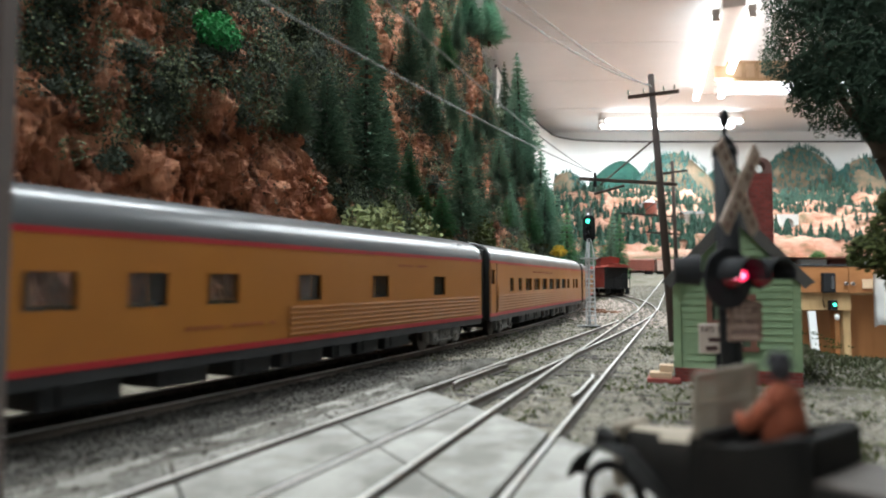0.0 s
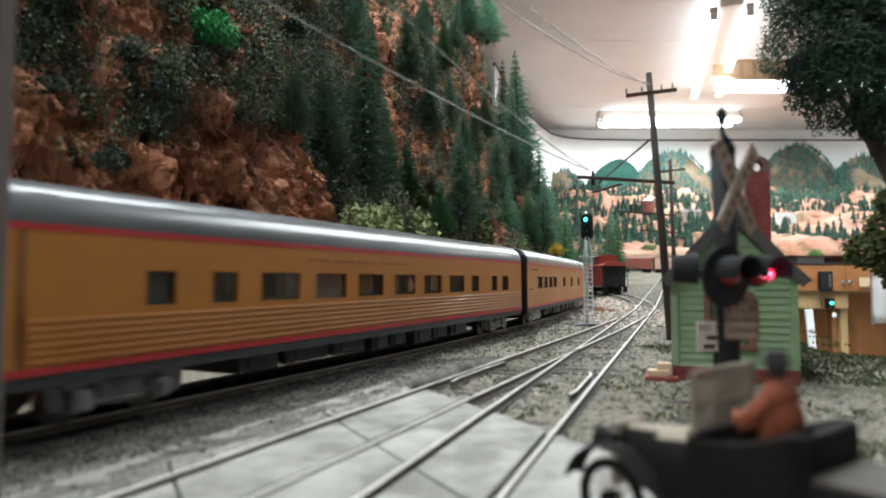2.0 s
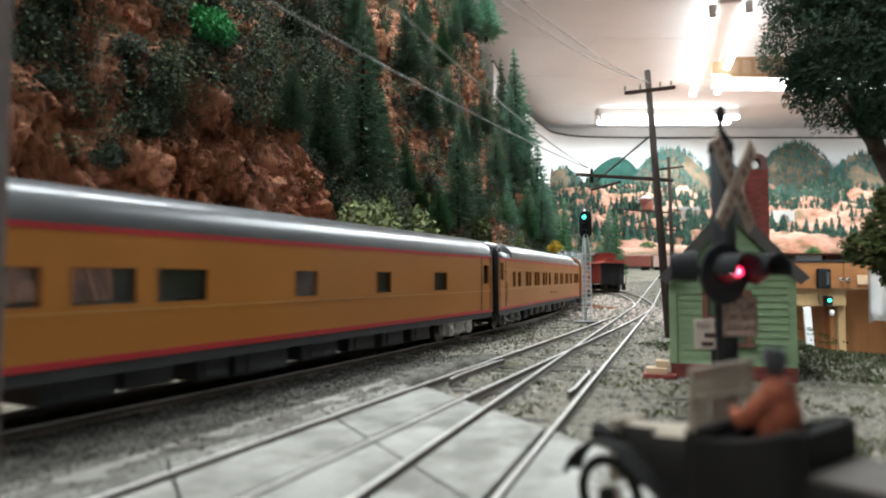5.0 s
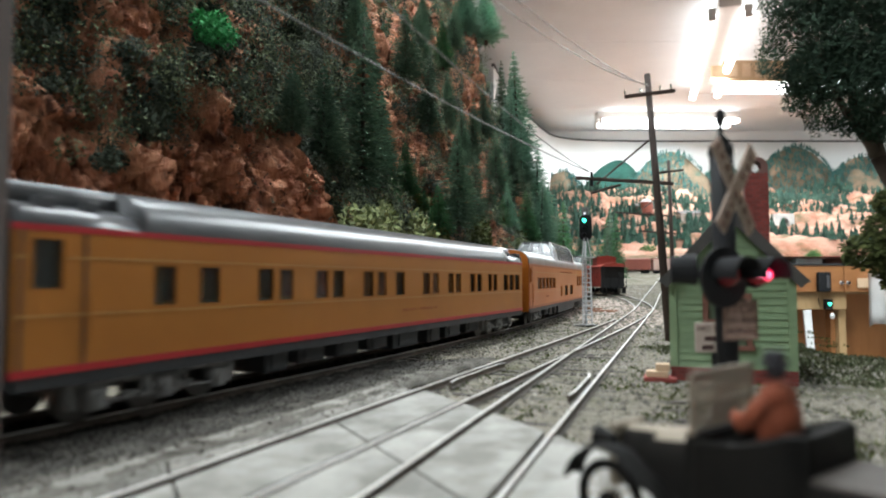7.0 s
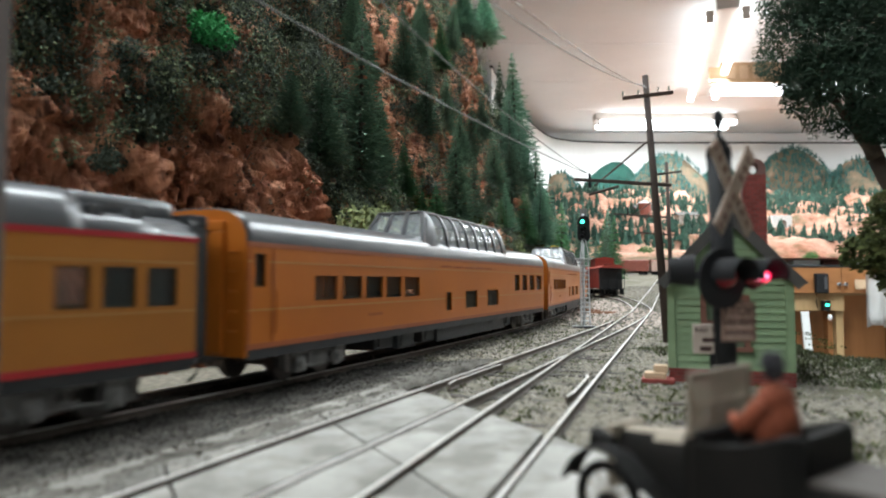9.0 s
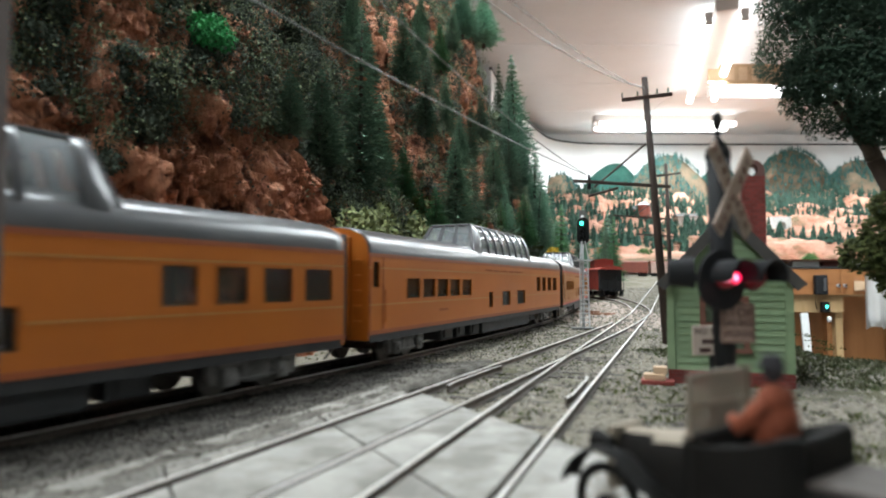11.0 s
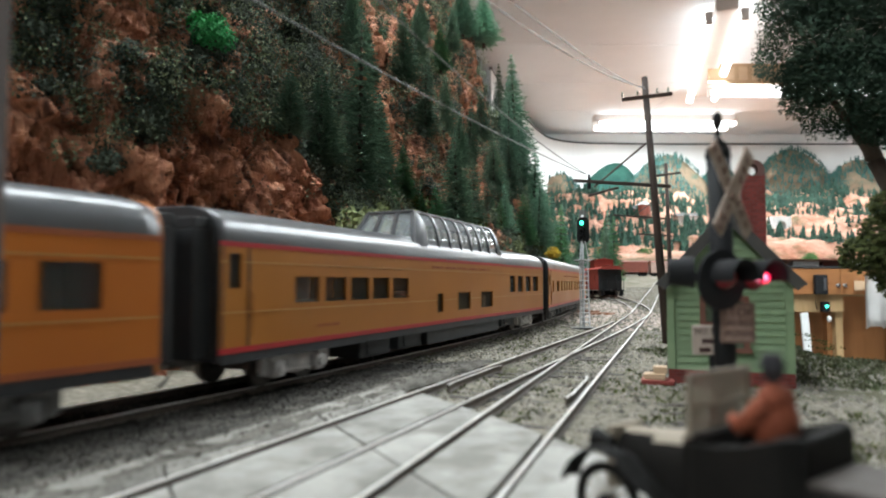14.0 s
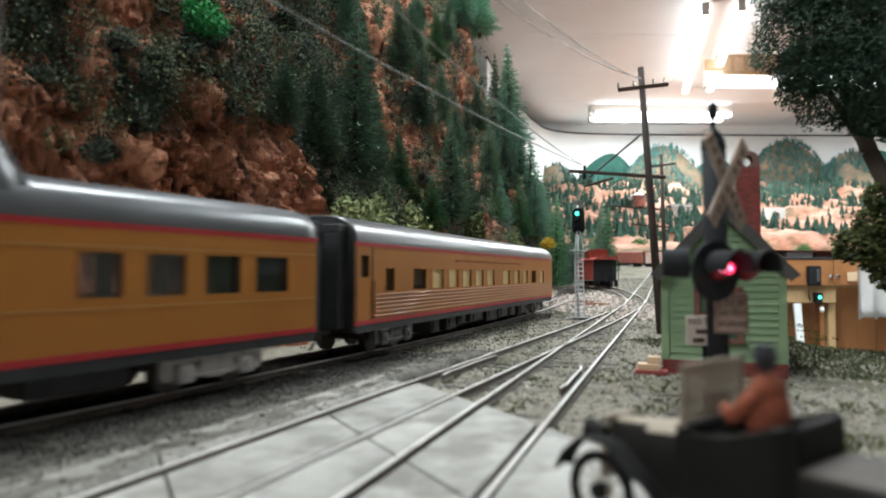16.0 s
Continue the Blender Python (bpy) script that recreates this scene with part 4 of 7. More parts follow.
def roadster():
    """Its y axis points ahead, x < 0 is the side with the steering wheel."""
    # the left front wheel touches the road at (0.0191, 0.0734)
    m = Matrix.Translation((0.0250, 0.0765, -0.0003)) @ Matrix.Rotation(radians(37), 4, "Z")
    car = tagged(empty("roadster", m), "old black open roadster with spoked wheels and upright windscreen", "car")
    tr, wb, r = 0.0080, 0.0292, 0.0044
    for y in (0, -wb):
        for sx in (-1, 1):
            spoked_wheel(car, (sx * tr, y, r), r, "thin spoked wheel with a black tyre")
    for sx in (-1, 1):
        arc = [(math.cos(a) * 0.0054, r + 0.0004 + math.sin(a) * 0.0054) for a in [math.pi * (0.05 + 0.62 * i / 10) for i in range(11)]]
        pts = arc + [(-0.0075, 0.0060), (-0.0098, 0.0036), (-0.0115, 0.0030)]
        fender(car, sx * (tr - 0.0016), sx * (tr + 0.0018), pts)
        arc2 = [(-wb + math.cos(a) * 0.0056, r + 0.0004 + math.sin(a) * 0.0056) for a in [math.pi * (0.10 + 0.8 * i / 10) for i in range(11)]]
        fender(car, sx * (tr - 0.0016), sx * (tr + 0.0020), [(-wb + 0.0085, 0.0030)] + arc2)
        part("running_board", box(bm_new(), (min(sx * 0.006, sx * 0.0098), -wb + 0.008, 0.0026), (max(sx * 0.006, sx * 0.0098), -0.0105, 0.0031), 0.0001), M_TANPAINT, car, "dusty running board")
    hood = bm_new()
    rings = []
    for y, w, z in ((0.0030, 0.0030, 0.0112), (-0.0020, 0.0036, 0.0117), (-0.0078, 0.0050, 0.0128)):
        rings.append([hood.verts.new((w * math.cos(a) * (1.0 if abs(math.cos(a)) > 0.2 else 1), y, 0.0048 + (z - 0.0048) * max(0.0, math.sin(a)) ** 0.55)) for a in [math.pi * i / 12 for i in range(13)]])
    for r0, r1 in zip(rings, rings[1:]):
        for i in range(12):
            hood.faces.new((r0[i], r0[i + 1], r1[i + 1], r1[i]))
    hood.faces.new(rings[0])
    bonnet = part("bonnet", hood, M_CARBLACK, car, "black tapering engine bonnet, its top painted tan for dust and reflected light", True)
    bonnet.data.materials.append(M_TANPAINT)
    # upward faces get tan, for dust and for the light the top reflects
    for poly in bonnet.data.polygons:
        poly.material_index = 1 if poly.normal.z > 0.75 else 0
    part("radiator", box(bm_new(), (-0.0032, 0.0028, 0.0040), (0.0032, 0.0040, 0.0116), 0.0005), M_TANPAINT, car, "dull metal radiator shell")
    for sx in (-1, 1):
        hl = bm_new()
        cyl(hl, (sx * 0.0042, 0.0022, 0.0098), (sx * 0.0042, 0.0046, 0.0098), 0.0007, 0.0014, 14)
        part("headlight", hl, M_CARBLACK, car, "round black headlamp")
    tub = bm_new()
    secs = [(-0.0078, 0.0052, 0.0120), (-0.0092, 0.0060, 0.0121), (-0.0110, 0.0064, 0.0123), (-0.0140, 0.0066, 0.0128), (-0.0165, 0.0066, 0.0136), (-0.0182, 0.0064, 0.0143), (-0.0192, 0.0058, 0.0145), (-0.0197, 0.0048, 0.0145)]
    outer = [[tub.verts.new(v) for v in ((-w, y, 0.0042), (-w, y, z), (-w + 0.0006, y, z + 0.0003), (-w + 0.0011, y, z), (-w + 0.0011, y, 0.0052), (w - 0.0011, y, 0.0052), (w - 0.0011, y, z), (w - 0.0006, y, z + 0.0003), (w, y, z), (w, y, 0.0042))] for y, w, z in secs]
    for a, b in zip(outer, outer[1:]):
        for i in range(9):
            tub.faces.new((a[i], a[i + 1], b[i + 1], b[i]))
    part("body_tub", tub, M_CARBLACK, car, "black open body")
    part("cowl", box(bm_new(), (-0.0056, -0.0098, 0.0050), (0.0056, -0.0076, 0.0131), 0.0008), M_CARBLACK, car)
    part("seat", box(bm_new(), (-0.0054, -0.0190, 0.0052), (0.0054, -0.0130, 0.0108), 0.0006), M_CARBLACK, car)
    part("seat_back", box(bm_new(), (-0.0056, -0.0200, 0.0052), (0.0056, -0.0186, 0.0146), 0.0006), M_CARBLACK, car)
    part("rear_deck", box(bm_new(), (-0.0058, -0.0330, 0.0045), (0.0058, -0.0196, 0.0106), 0.0010), M_CARBLACK, car, "black rear deck")
    part("rear_deck_lid", box(bm_new(), (-0.0054, -0.0322, 0.0104), (0.0054, -0.0199, 0.0110), 0.0003), M_LID, car, "dusty tan rear deck lid")
    ws = bm_new()
    for lo, hi in (((-0.0062, 0.0128), (-0.0057, 0.0192)), ((0.0057, 0.0128), (0.0062, 0.0192)), ((-0.0062, 0.0188), (0.0062, 0.0193)), ((-0.0062, 0.0157), (0.0062, 0.0160))):
        box(ws, (lo[0], -0.0092, lo[1]), (hi[0], -0.0087, hi[1]))
    frame_ob = part("windscreen", ws, M_TANPAINT, car, "upright two-part windscreen with a tan frame")
    part("glass", box(bm_new(), (-0.0057, -0.0090, 0.0129), (0.0057, -0.0089, 0.0189)), glass("dusty_glass", (0.45, 0.39, 0.31), 0.5, 0.35), frame_ob, "dusty yellowed glass")
    sw = bm_new()
    for i in range(16):
        a, b = 2 * math.pi * i / 16, 2 * math.pi * (i + 1) / 16
        cyl(sw, (-0.003 + 0.0021 * math.cos(a), -0.0140 - 0.0008 * math.sin(a), 0.0140 + 0.0018 * math.sin(a)), (-0.003 + 0.0021 * math.cos(b), -0.0140 - 0.0008 * math.sin(b), 0.0140 + 0.0018 * math.sin(b)), 0.0002, seg=5)
    cyl(sw, (-0.003, -0.0140, 0.0140), (-0.003, -0.0090, 0.0110), 0.0002, seg=5)
    part("steering_wheel", sw, M_CARBLACK, car)
    tail = bm_new()
    cyl(tail, (-0.0062, -0.0352, 0.0100), (-0.0062, -0.0340, 0.0100), 0.0006, seg=10)
    part("tail_lamp", tail, M_SIGNWHITE, car)
    # seated doll, a plain figure
    f = bm_new()
    ball(f, (0, 0, 0.0042), 0.0029, 14, (1.15, 0.8, 1.3))
    ball(f, (0, 0, 0.0068), 0.0024, 14, (1.25, 0.75, 0.8))
    for sx in (-1, 1):
        cyl(f, (sx * 0.0030, 0, 0.0068), (sx * 0.0036, 0.0022, 0.0040), 0.0010, 0.0009, 10)
        cyl(f, (sx * 0.0036, 0.0022, 0.0040), (sx * 0.0022, 0.0040, 0.0046), 0.0009, 0.0007, 10)
    ball(f, (0, 0.001, 0.0008), 0.0026, 12, (1.2, 1.3, 0.5))
    n0 = len(f.faces)
    ball(f, (0, 0.0002, 0.0100), 0.0012, 12, (0.95, 1.0, 1.1))
    cyl(f, (0, 0.0003, 0.0104), (0, 0.0003, 0.0107), 0.0017, 0.0015, 16)
    cyl(f, (0, 0.0003, 0.0107), (0, 0.0003, 0.0117), 0.0012, 0.0010, 14)
    f.faces.ensure_lookup_table()
    doll = part("driver_doll", f, M_JACKET, None, smooth=True)
    doll.data.materials.append(M_HAT)
    for i in range(n0, len(doll.data.polygons)):
        doll.data.polygons[i].material_index = 1
    doll.matrix_basis = m @ pose(-0.0018, -0.0157, 0.0108) @ Matrix.Diagonal((0.86, 0.86, 0.93, 1))
    tagged(doll, "painted driver figure in orange coat and dark hat", "figurine")


roadster()


# ---- block signal mast with ladder ----
def block_signal():
    sg = tagged(empty("block_signal", pose(0.0945, 0.42, -0.0022, 0, 0, 4)), "silver signal mast with ladder and lit green lens", "railway signal")
    part("mast", cyl(bm_new(), (0, 0, 0), (0, 0, 0.076), 0.0009, 0.0008, 10), M_METALSILVER, sg, smooth=True)
    lad = bm_new()
    for sx in (-1, 1):
        cyl(lad, (sx * 0.0030, -0.0038, 0.002), (sx * 0.0026, -0.0024, 0.0455), 0.00045, seg=6)
    ladder = part("ladder", lad, M_METALSILVER, sg, "silver ladder")
    for i in range(14):
        z = 0.005 + i * 0.003
        part("rung", cyl(bm_new(), (-0.003, -0.0036 + i * 0.0001, z), (0.003, -0.0036 + i * 0.0001, z), 0.00038, seg=6), M_METALSILVER, ladder)
    part("platform", box(bm_new(), (-0.0052, -0.0042, 0.0453), (0.0052, 0.002, 0.0461), 0.0001), M_METALSILVER, sg)
    rail = bm_new()
    for sx in (-1, 1):
        cyl(rail, (sx * 0.0030, -0.0034, 0.046), (sx * 0.0011, -0.0016, 0.0585), 0.00038, seg=6)
    part("stay", rail, M_METALSILVER, sg)
    tgt = bm_new()
    n = 24
    ringv = []
    for y in (-0.0008, 0.0002):
        ringv.append([tgt.verts.new((0.0042 * math.cos(2 * math.pi * i / n) + 0.0004, y, 0.0655 + 0.0048 * (1 if math.sin(2 * math.pi * i / n) > 0 else -1) + 0.0042 * math.sin(2 * math.pi * i / n))) for i in range(n)])
    tgt.faces.new(ringv[0]), tgt.faces.new(ringv[1][::-1])
    for i in range(n):
        tgt.faces.new((ringv[0][i], ringv[0][(i + 1) % n], ringv[1][(i + 1) % n], ringv[1][i]))
    target = part("target", tgt, M_BLACK, sg, "black rounded target plate")
    for k, (z, mat, lab) in enumerate(((0.0705, M_GREENLENS, "lit green lens"), (0.0655, M_BLACK, "unlit lens"), (0.0608, M_BLACK, "unlit lens"))):
        lens = part("lens", ball(bm_new(), (-0.0008, -0.0014, z), 0.0013, 12), mat, target, lab, True)
        hood = bm_new()
        rows = [[hood.verts.new((-0.0008 + rr * math.cos(a), yy, z + rr * math.sin(a))) for a in [math.pi * i / 10 for i in range(11)]] for yy in (-0.0008, -0.0036) for rr in (0.0016, 0.0018)]
        for r0, r1 in ((rows[0], rows[2]), (rows[1], rows[3]), (rows[2], rows[3])):
            for i in range(10):
                hood.faces.new((r0[i], r0[i + 1], r1[i + 1], r1[i]))
        part("hood", hood, M_BLACK, lens)
    part("relay_can", cyl(bm_new(), (0.001, 0.002, 0.0745), (0.001, 0.002, 0.0795), 0.0023, seg=14), material("grey_can", (0.18, 0.18, 0.17), None, 80, 0.5), sg, "grey cylinder on the mast")
    part("footing", box(bm_new(), (-0.0065, -0.005, 0), (0.008, 0.0035, 0.0012), 0.0003), M_DARKGREY, sg)
    part("cross_foot", box(bm_new(), (-0.009, -0.0046, 0.0012), (0.005, -0.0030, 0.0020), 0.0002), M_METALSILVER, sg)


block_signal()


# ---- pole line ----
def line_pole(x, y, top, lean, name_label, arm=True):
    z0 = ground_z(x, y) - 0.002
    p = tagged(empty("line_pole", pose(x, y, z0)), name_label, "utility pole", "pole line")
    h = top - z0
    part("pole", cyl(bm_new(), (0, 0, 0), (lean, 0, h), 0.0022, 0.0015, 12), M_POLE, p, smooth=True)
    part("crossarm", box(bm_new(), (-0.0128, -0.0021, -0.0009), (0.0128, -0.0006, 0.0009), 0.0002, m=Matrix.Translation((lean * 0.95 + 0.0003, 0, h - 0.0105)) @ Matrix.Rotation(radians(-7), 4, "Y")), M_POLE, p)
    for sx in (-0.0118, -0.004, 0.006, 0.0115):
        part("insulator", cyl(bm_new(), (lean + sx, -0.0013, h - 0.0092 + sx * 0.12), (lean + sx, -0.0013, h - 0.0070 + sx * 0.12), 0.0006, 0.0004, 8), glass("green_glass", (0.3, 0.4, 0.36), 0.8), p)
    if arm:
        k = (0.0775 - z0) / h
        a = bm_new()
        box(a, (-0.0405, -0.0009, -0.0008), (0.0085, 0.0009, 0.0008), 0.0002, m=Matrix.Translation((lean * k, 0, 0.0775 - z0)) @ Matrix.Rotation(radians(3.5), 4, "Y"))
        part("bracket_arm", a, M_POLE, p, "long dark bracket arm")
        part("brace", cyl(bm_new(), (lean * k - 0.030, 0, 0.0768 - z0), (lean * 0.86 - 0.001, 0, 0.0990 - z0), 0.0005, seg=6), M_POLE, p)
        part("brace", cyl(bm_new(), (lean * k - 0.033, 0, 0.0722 - z0), (lean * k - 0.018, 0, 0.0765 - z0), 0.0007, seg=6), M_POLE, p)
        part("insulator", cyl(bm_new(), (lean * k - 0.0325, 0, 0.0758 - z0), (lean * k - 0.0325, 0, 0.0830 - z0), 0.0010, 0.0006, 8), M_BLACK, p)
    return p


line_pole(0.1128, 0.316, 0.1330, -0.0092, "dark brown line pole with crossarm and long bracket arm")
line_pole(0.2135, 0.585, 0.1400, -0.003, "dark brown line pole beyond the shanty", False)


def far_arm():
    p = bpy.data.objects["line_pole.001"]
    for z, x0, x1 in ((0.092, -0.050, 0.004), (0.076, -0.028, 0.006)):
        part("bracket_arm", box(bm_new(), (x0, -0.0009, -0.0007), (x1, 0.0009, 0.0007), 0.0002, m=Matrix.Translation((-0.003, 0, z)) @ Matrix.Rotation(radians(4), 4, "Y")), M_POLE, p)
    part("brace", cyl(bm_new(), (-0.035, 0, 0.0935), (-0.005, 0, 0.116), 0.0005, seg=6), M_POLE, p)
    part("insulator", cyl(bm_new(), (-0.040, 0, 0.0945), (-0.040, 0, 0.102), 0.0009, 0.0006, 8), M_BLACK, p)


far_arm()


def wire(pts, r=0.0003, label="thin grey overhead wire"):
    a, b, sag = pts
    a, b = Vector(a), Vector(b)
    line = [a.lerp(b, i / 24) - Vector((0, 0, sag * 4 * (i / 24) * (1 - i / 24))) for i in range(25)]
    bm = bm_new()
    rings = []
    for p in line:
        rings.append([bm.verts.new(p + Vector((r * math.cos(k * 2.094) * 0.7, r * math.cos(k * 2.094) * 0.7, r * math.sin(k * 2.094)))) for k in range(3)])
    for r0, r1 in zip(rings, rings[1:]):
        for k in range(3):
            bm.faces.new((r0[k], r0[(k + 1) % 3], r1[(k + 1) % 3], r1[k]))
    tagged(part("overhead_wire", bm, M_WIRE), label, "wire", "wires")


wire(((0.1030, 0.314, 0.1272), (0.0061, 0.12, 0.0852), 0.0035))
wire(((0.1036, 0.314, 0.1262), (0.0115, 0.12, 0.0850), 0.0025))
wire(((0.0730, 0.316, 0.0832), (-0.0389, 0.12, 0.0848), 0.002))
wire(((0.0735, 0.316, 0.0832), (-0.0136, 0.12, 0.0846), 0.003))


def dark_post():
    p = tagged(part("dark_post", box(bm_new(), (-0.0460, 0.0585, -0.0022), (-0.0422, 0.061, 0.09), 0.0002), M_POLE), "dark weathered wooden post beside the track", "post")
    return p


dark_post()


def planks():
    for i, (x, y, rz, l) in enumerate(((0.150, 0.61, 70, 0.03), (0.158, 0.62, 62, 0.026), (0.148, 0.635, 78, 0.022))):
        tagged(part("plank", box(bm_new(), (-0.0016, -l / 2, 0), (0.0016, l / 2, 0.0014), 0.0002), material("rusty_timber", (0.3, 0.13, 0.07), (0.2, 0.09, 0.05), 90, 0.85)), "reddish-brown timber lying on the ground", "plank", "loose timber").matrix_basis = pose(x, y, ground_z(x, y) + 0.0006 * i, 0, 0, rz)


planks()
# ---- across the aisle and the far end of the room ----
def far_z(x, y):
    """The far landscape: terraces of pale orange rock that climb to the backdrop."""
    t = (y - 2.25) / 2.3
    base = 0.078 + 0.50 * max(0.0, t) ** 0.95
    wave = base * 9 + 1.1 * noise.noise((x * 1.6, y * 1.3, 2))
    step = (smooth(0.25, 0.6, wave - math.floor(wave)) - (wave - math.floor(wave))) / 9
    return base + 0.8 * step + smooth(0.02, 0.3, t) * (0.09 * noise.noise((x * 1.4, y * 1.4, 8)) + 0.045 * ridged(x * 4, y * 4, 1) + 0.022 * ridged(x * 12, y * 12, 4) + 0.012 * noise.noise((x * 30, y * 30, 4)))


def far_terrain():
    verts, faces = [], []
    nx, ny = 260, 180
    for j in range(ny + 1):
        y = 2.25 + 2.45 * j / ny
        for i in range(nx + 1):
            x = 0.05 + 3.6 * i / nx
            verts.append((x, y, far_z(x, y)))
    for j in range(ny):
        for i in range(nx):
            a = j * (nx + 1) + i
            faces.append((a, a + 1, a + nx + 2, a + nx + 1))
    me = bpy.data.meshes.new("far_landscape")
    me.from_pydata(verts, [], faces)
    me.materials.append(M_FARROCK)
    for p in me.polygons:
        p.use_smooth = True
    tagged(new("far_landscape", me), "pale orange rock terraces across the aisle", "landscape", kind="structure")


far_terrain()


def ridge(name, y, x0, x1, peaks, base, mat, label, tree_mat=None, seed=1, tree=0.05):
    """A line of mountains: crests given as middle, width, height; with little conifers."""
    rnd = random.Random(seed)
    n = 160

    def crest(x):
        return base + max(h * math.exp(-((x - c) / w) ** 2) for c, w, h in peaks) + 0.012 * noise.noise((x * 9, y, 2))
    verts, faces = [], []
    rows = 26
    for i in range(n + 1):
        x = x0 + (x1 - x0) * i / n
        c = crest(x)
        for k in range(rows + 1):
            f = k / rows
            verts.append((x + 0.03 * noise.noise((x * 6, f * 5, 3)), y - 0.24 * (1 - f) + 0.06 * noise.noise((x * 5, f * 6, 7)), 0.25 + (c - 0.25) * f))
    for i in range(n):
        for k in range(rows):
            a = i * (rows + 1) + k
            faces.append((a, a + rows + 1, a + rows + 2, a + 1))
    me = bpy.data.meshes.new(name)
    me.from_pydata(verts, [], faces)
    me.materials.append(mat)
    for p in me.polygons:
        p.use_smooth = True
    tagged(new(name, me), label, "mountain", kind="structure")
    if not tree_mat:
        return
    verts, faces = [], []
    for _ in range(4200):
        x = rnd.uniform(x0, x1)
        f = 1 - rnd.random() ** 1.4 * 0.75
        if noise.noise((x * 3, f * 3, 11)) < -0.12 and f < 0.97:
            continue
        c = crest(x)
        z = 0.25 + (c - 0.25) * f - 0.005
        small_conifer(verts, faces, rnd, x, y - 0.24 * (1 - f) - 0.02, z, tree * rnd.uniform(0.6, 1.25))
    me = bpy.data.meshes.new("far_woods")
    me.from_pydata(verts, [], faces)
    me.materials.append(tree_mat)
    tagged(new("far_woods", me), "distant dark green conifers on the mountain", "woods", kind="stuff")


def small_conifer(verts, faces, rnd, x, y, z, h):
    """Three ragged tiers and a spire."""
    for k in range(4):
        zb, zt, r = z + h * (0.08 + 0.22 * k), z + h * (0.48 + 0.175 * k), h * (0.21 - 0.045 * k)
        b = len(verts)
        verts.append((x, y, zt))
        m = 7
        for i in range(m):
            a = 2 * math.pi * i / m + rnd.uniform(0, 0.6)
            rr = r * rnd.uniform(0.6, 1.25)
            verts.append((x + rr * math.cos(a), y + rr * math.sin(a), zb + rnd.uniform(-0.06, 0.06) * h))
        faces += [(b, b + 1 + i, b + 1 + (i + 1) % m) for i in range(m)]


M_FARTREE = material("far_conifer", (0.035, 0.085, 0.055), (0.022, 0.06, 0.045), 30, 0.9, island=0.4)
M_FARTREE2 = material("far_conifer_blue", (0.05, 0.13, 0.11), (0.035, 0.10, 0.09), 30, 0.9, island=0.35)
ridge("back_mountains", 4.93, 0.6, 3.9, [(0.98, 0.26, 0.62), (1.36, 0.42, 0.69), (2.2, 0.4, 0.66), (3.5, 0.6, 0.72)], 0.28, M_FARGREEN, "blue-green distant mountains before the white backdrop")
ridge("front_mountains", 4.78, 0.6, 3.9, [(1.74, 0.5, 0.735), (2.68, 0.52, 0.785), (3.2, 0.5, 0.70), (0.9, 0.35, 0.58)], 0.27, M_FARHILL, "brown scrubby mountains with green conifers", M_FARTREE2, 5, 0.04)


def far_trees():
    rnd = random.Random(12)
    verts, faces = [], []
    for _ in range(6500):
        x, y = rnd.uniform(0.3, 3.4), 2.5 + rnd.random() * 2.1
        if noise.noise((x * 2.6, y * 2.6, 4)) < (-0.2 if y > 3.3 or x < 1.1 else 0.02):
            continue
        small_conifer(verts, faces, rnd, x, y, far_z(x, y) - 0.006, rnd.uniform(0.03, 0.06) + 0.05 * rnd.random() ** 4)
    me = bpy.data.meshes.new("far_trees")
    me.from_pydata(verts, [], faces)
    me.materials.append(M_FARTREE)
    tagged(new("far_trees", me), "scattered model conifers on the orange terraces", "woods", kind="stuff")


far_trees()


def backdrop():
    """A white sky board, curved where it turns along the left."""
    bm = bm_new()
    line = lerp_line([(0.26, 3.2), (0.38, 3.65), (0.50, 4.0), (0.70, 4.52), (0.92, 4.86), (1.4, 4.975), (2.6, 4.985), (4.2, 4.985)], 60)
    sweep(bm, [(x, y, 0.0) for x, y in line], [(0, 0.0), (0, 1.13), (-0.006, 1.13), (-0.006, 0.0)])
    tagged(part("backdrop", bm, M_WALL, smooth=False), "white painted sky board curving round the far corner", "backdrop", kind="structure")
    edge = bm_new()
    sweep(edge, [(x, y, 1.13) for x, y in line], [(0.004, 0.0), (0.004, 0.012), (-0.012, 0.012), (-0.012, 0.0)])
    tagged(part("trim", edge, M_DARKGREY), "dark top edge strip of the sky board", "trim", kind="structure")


backdrop()


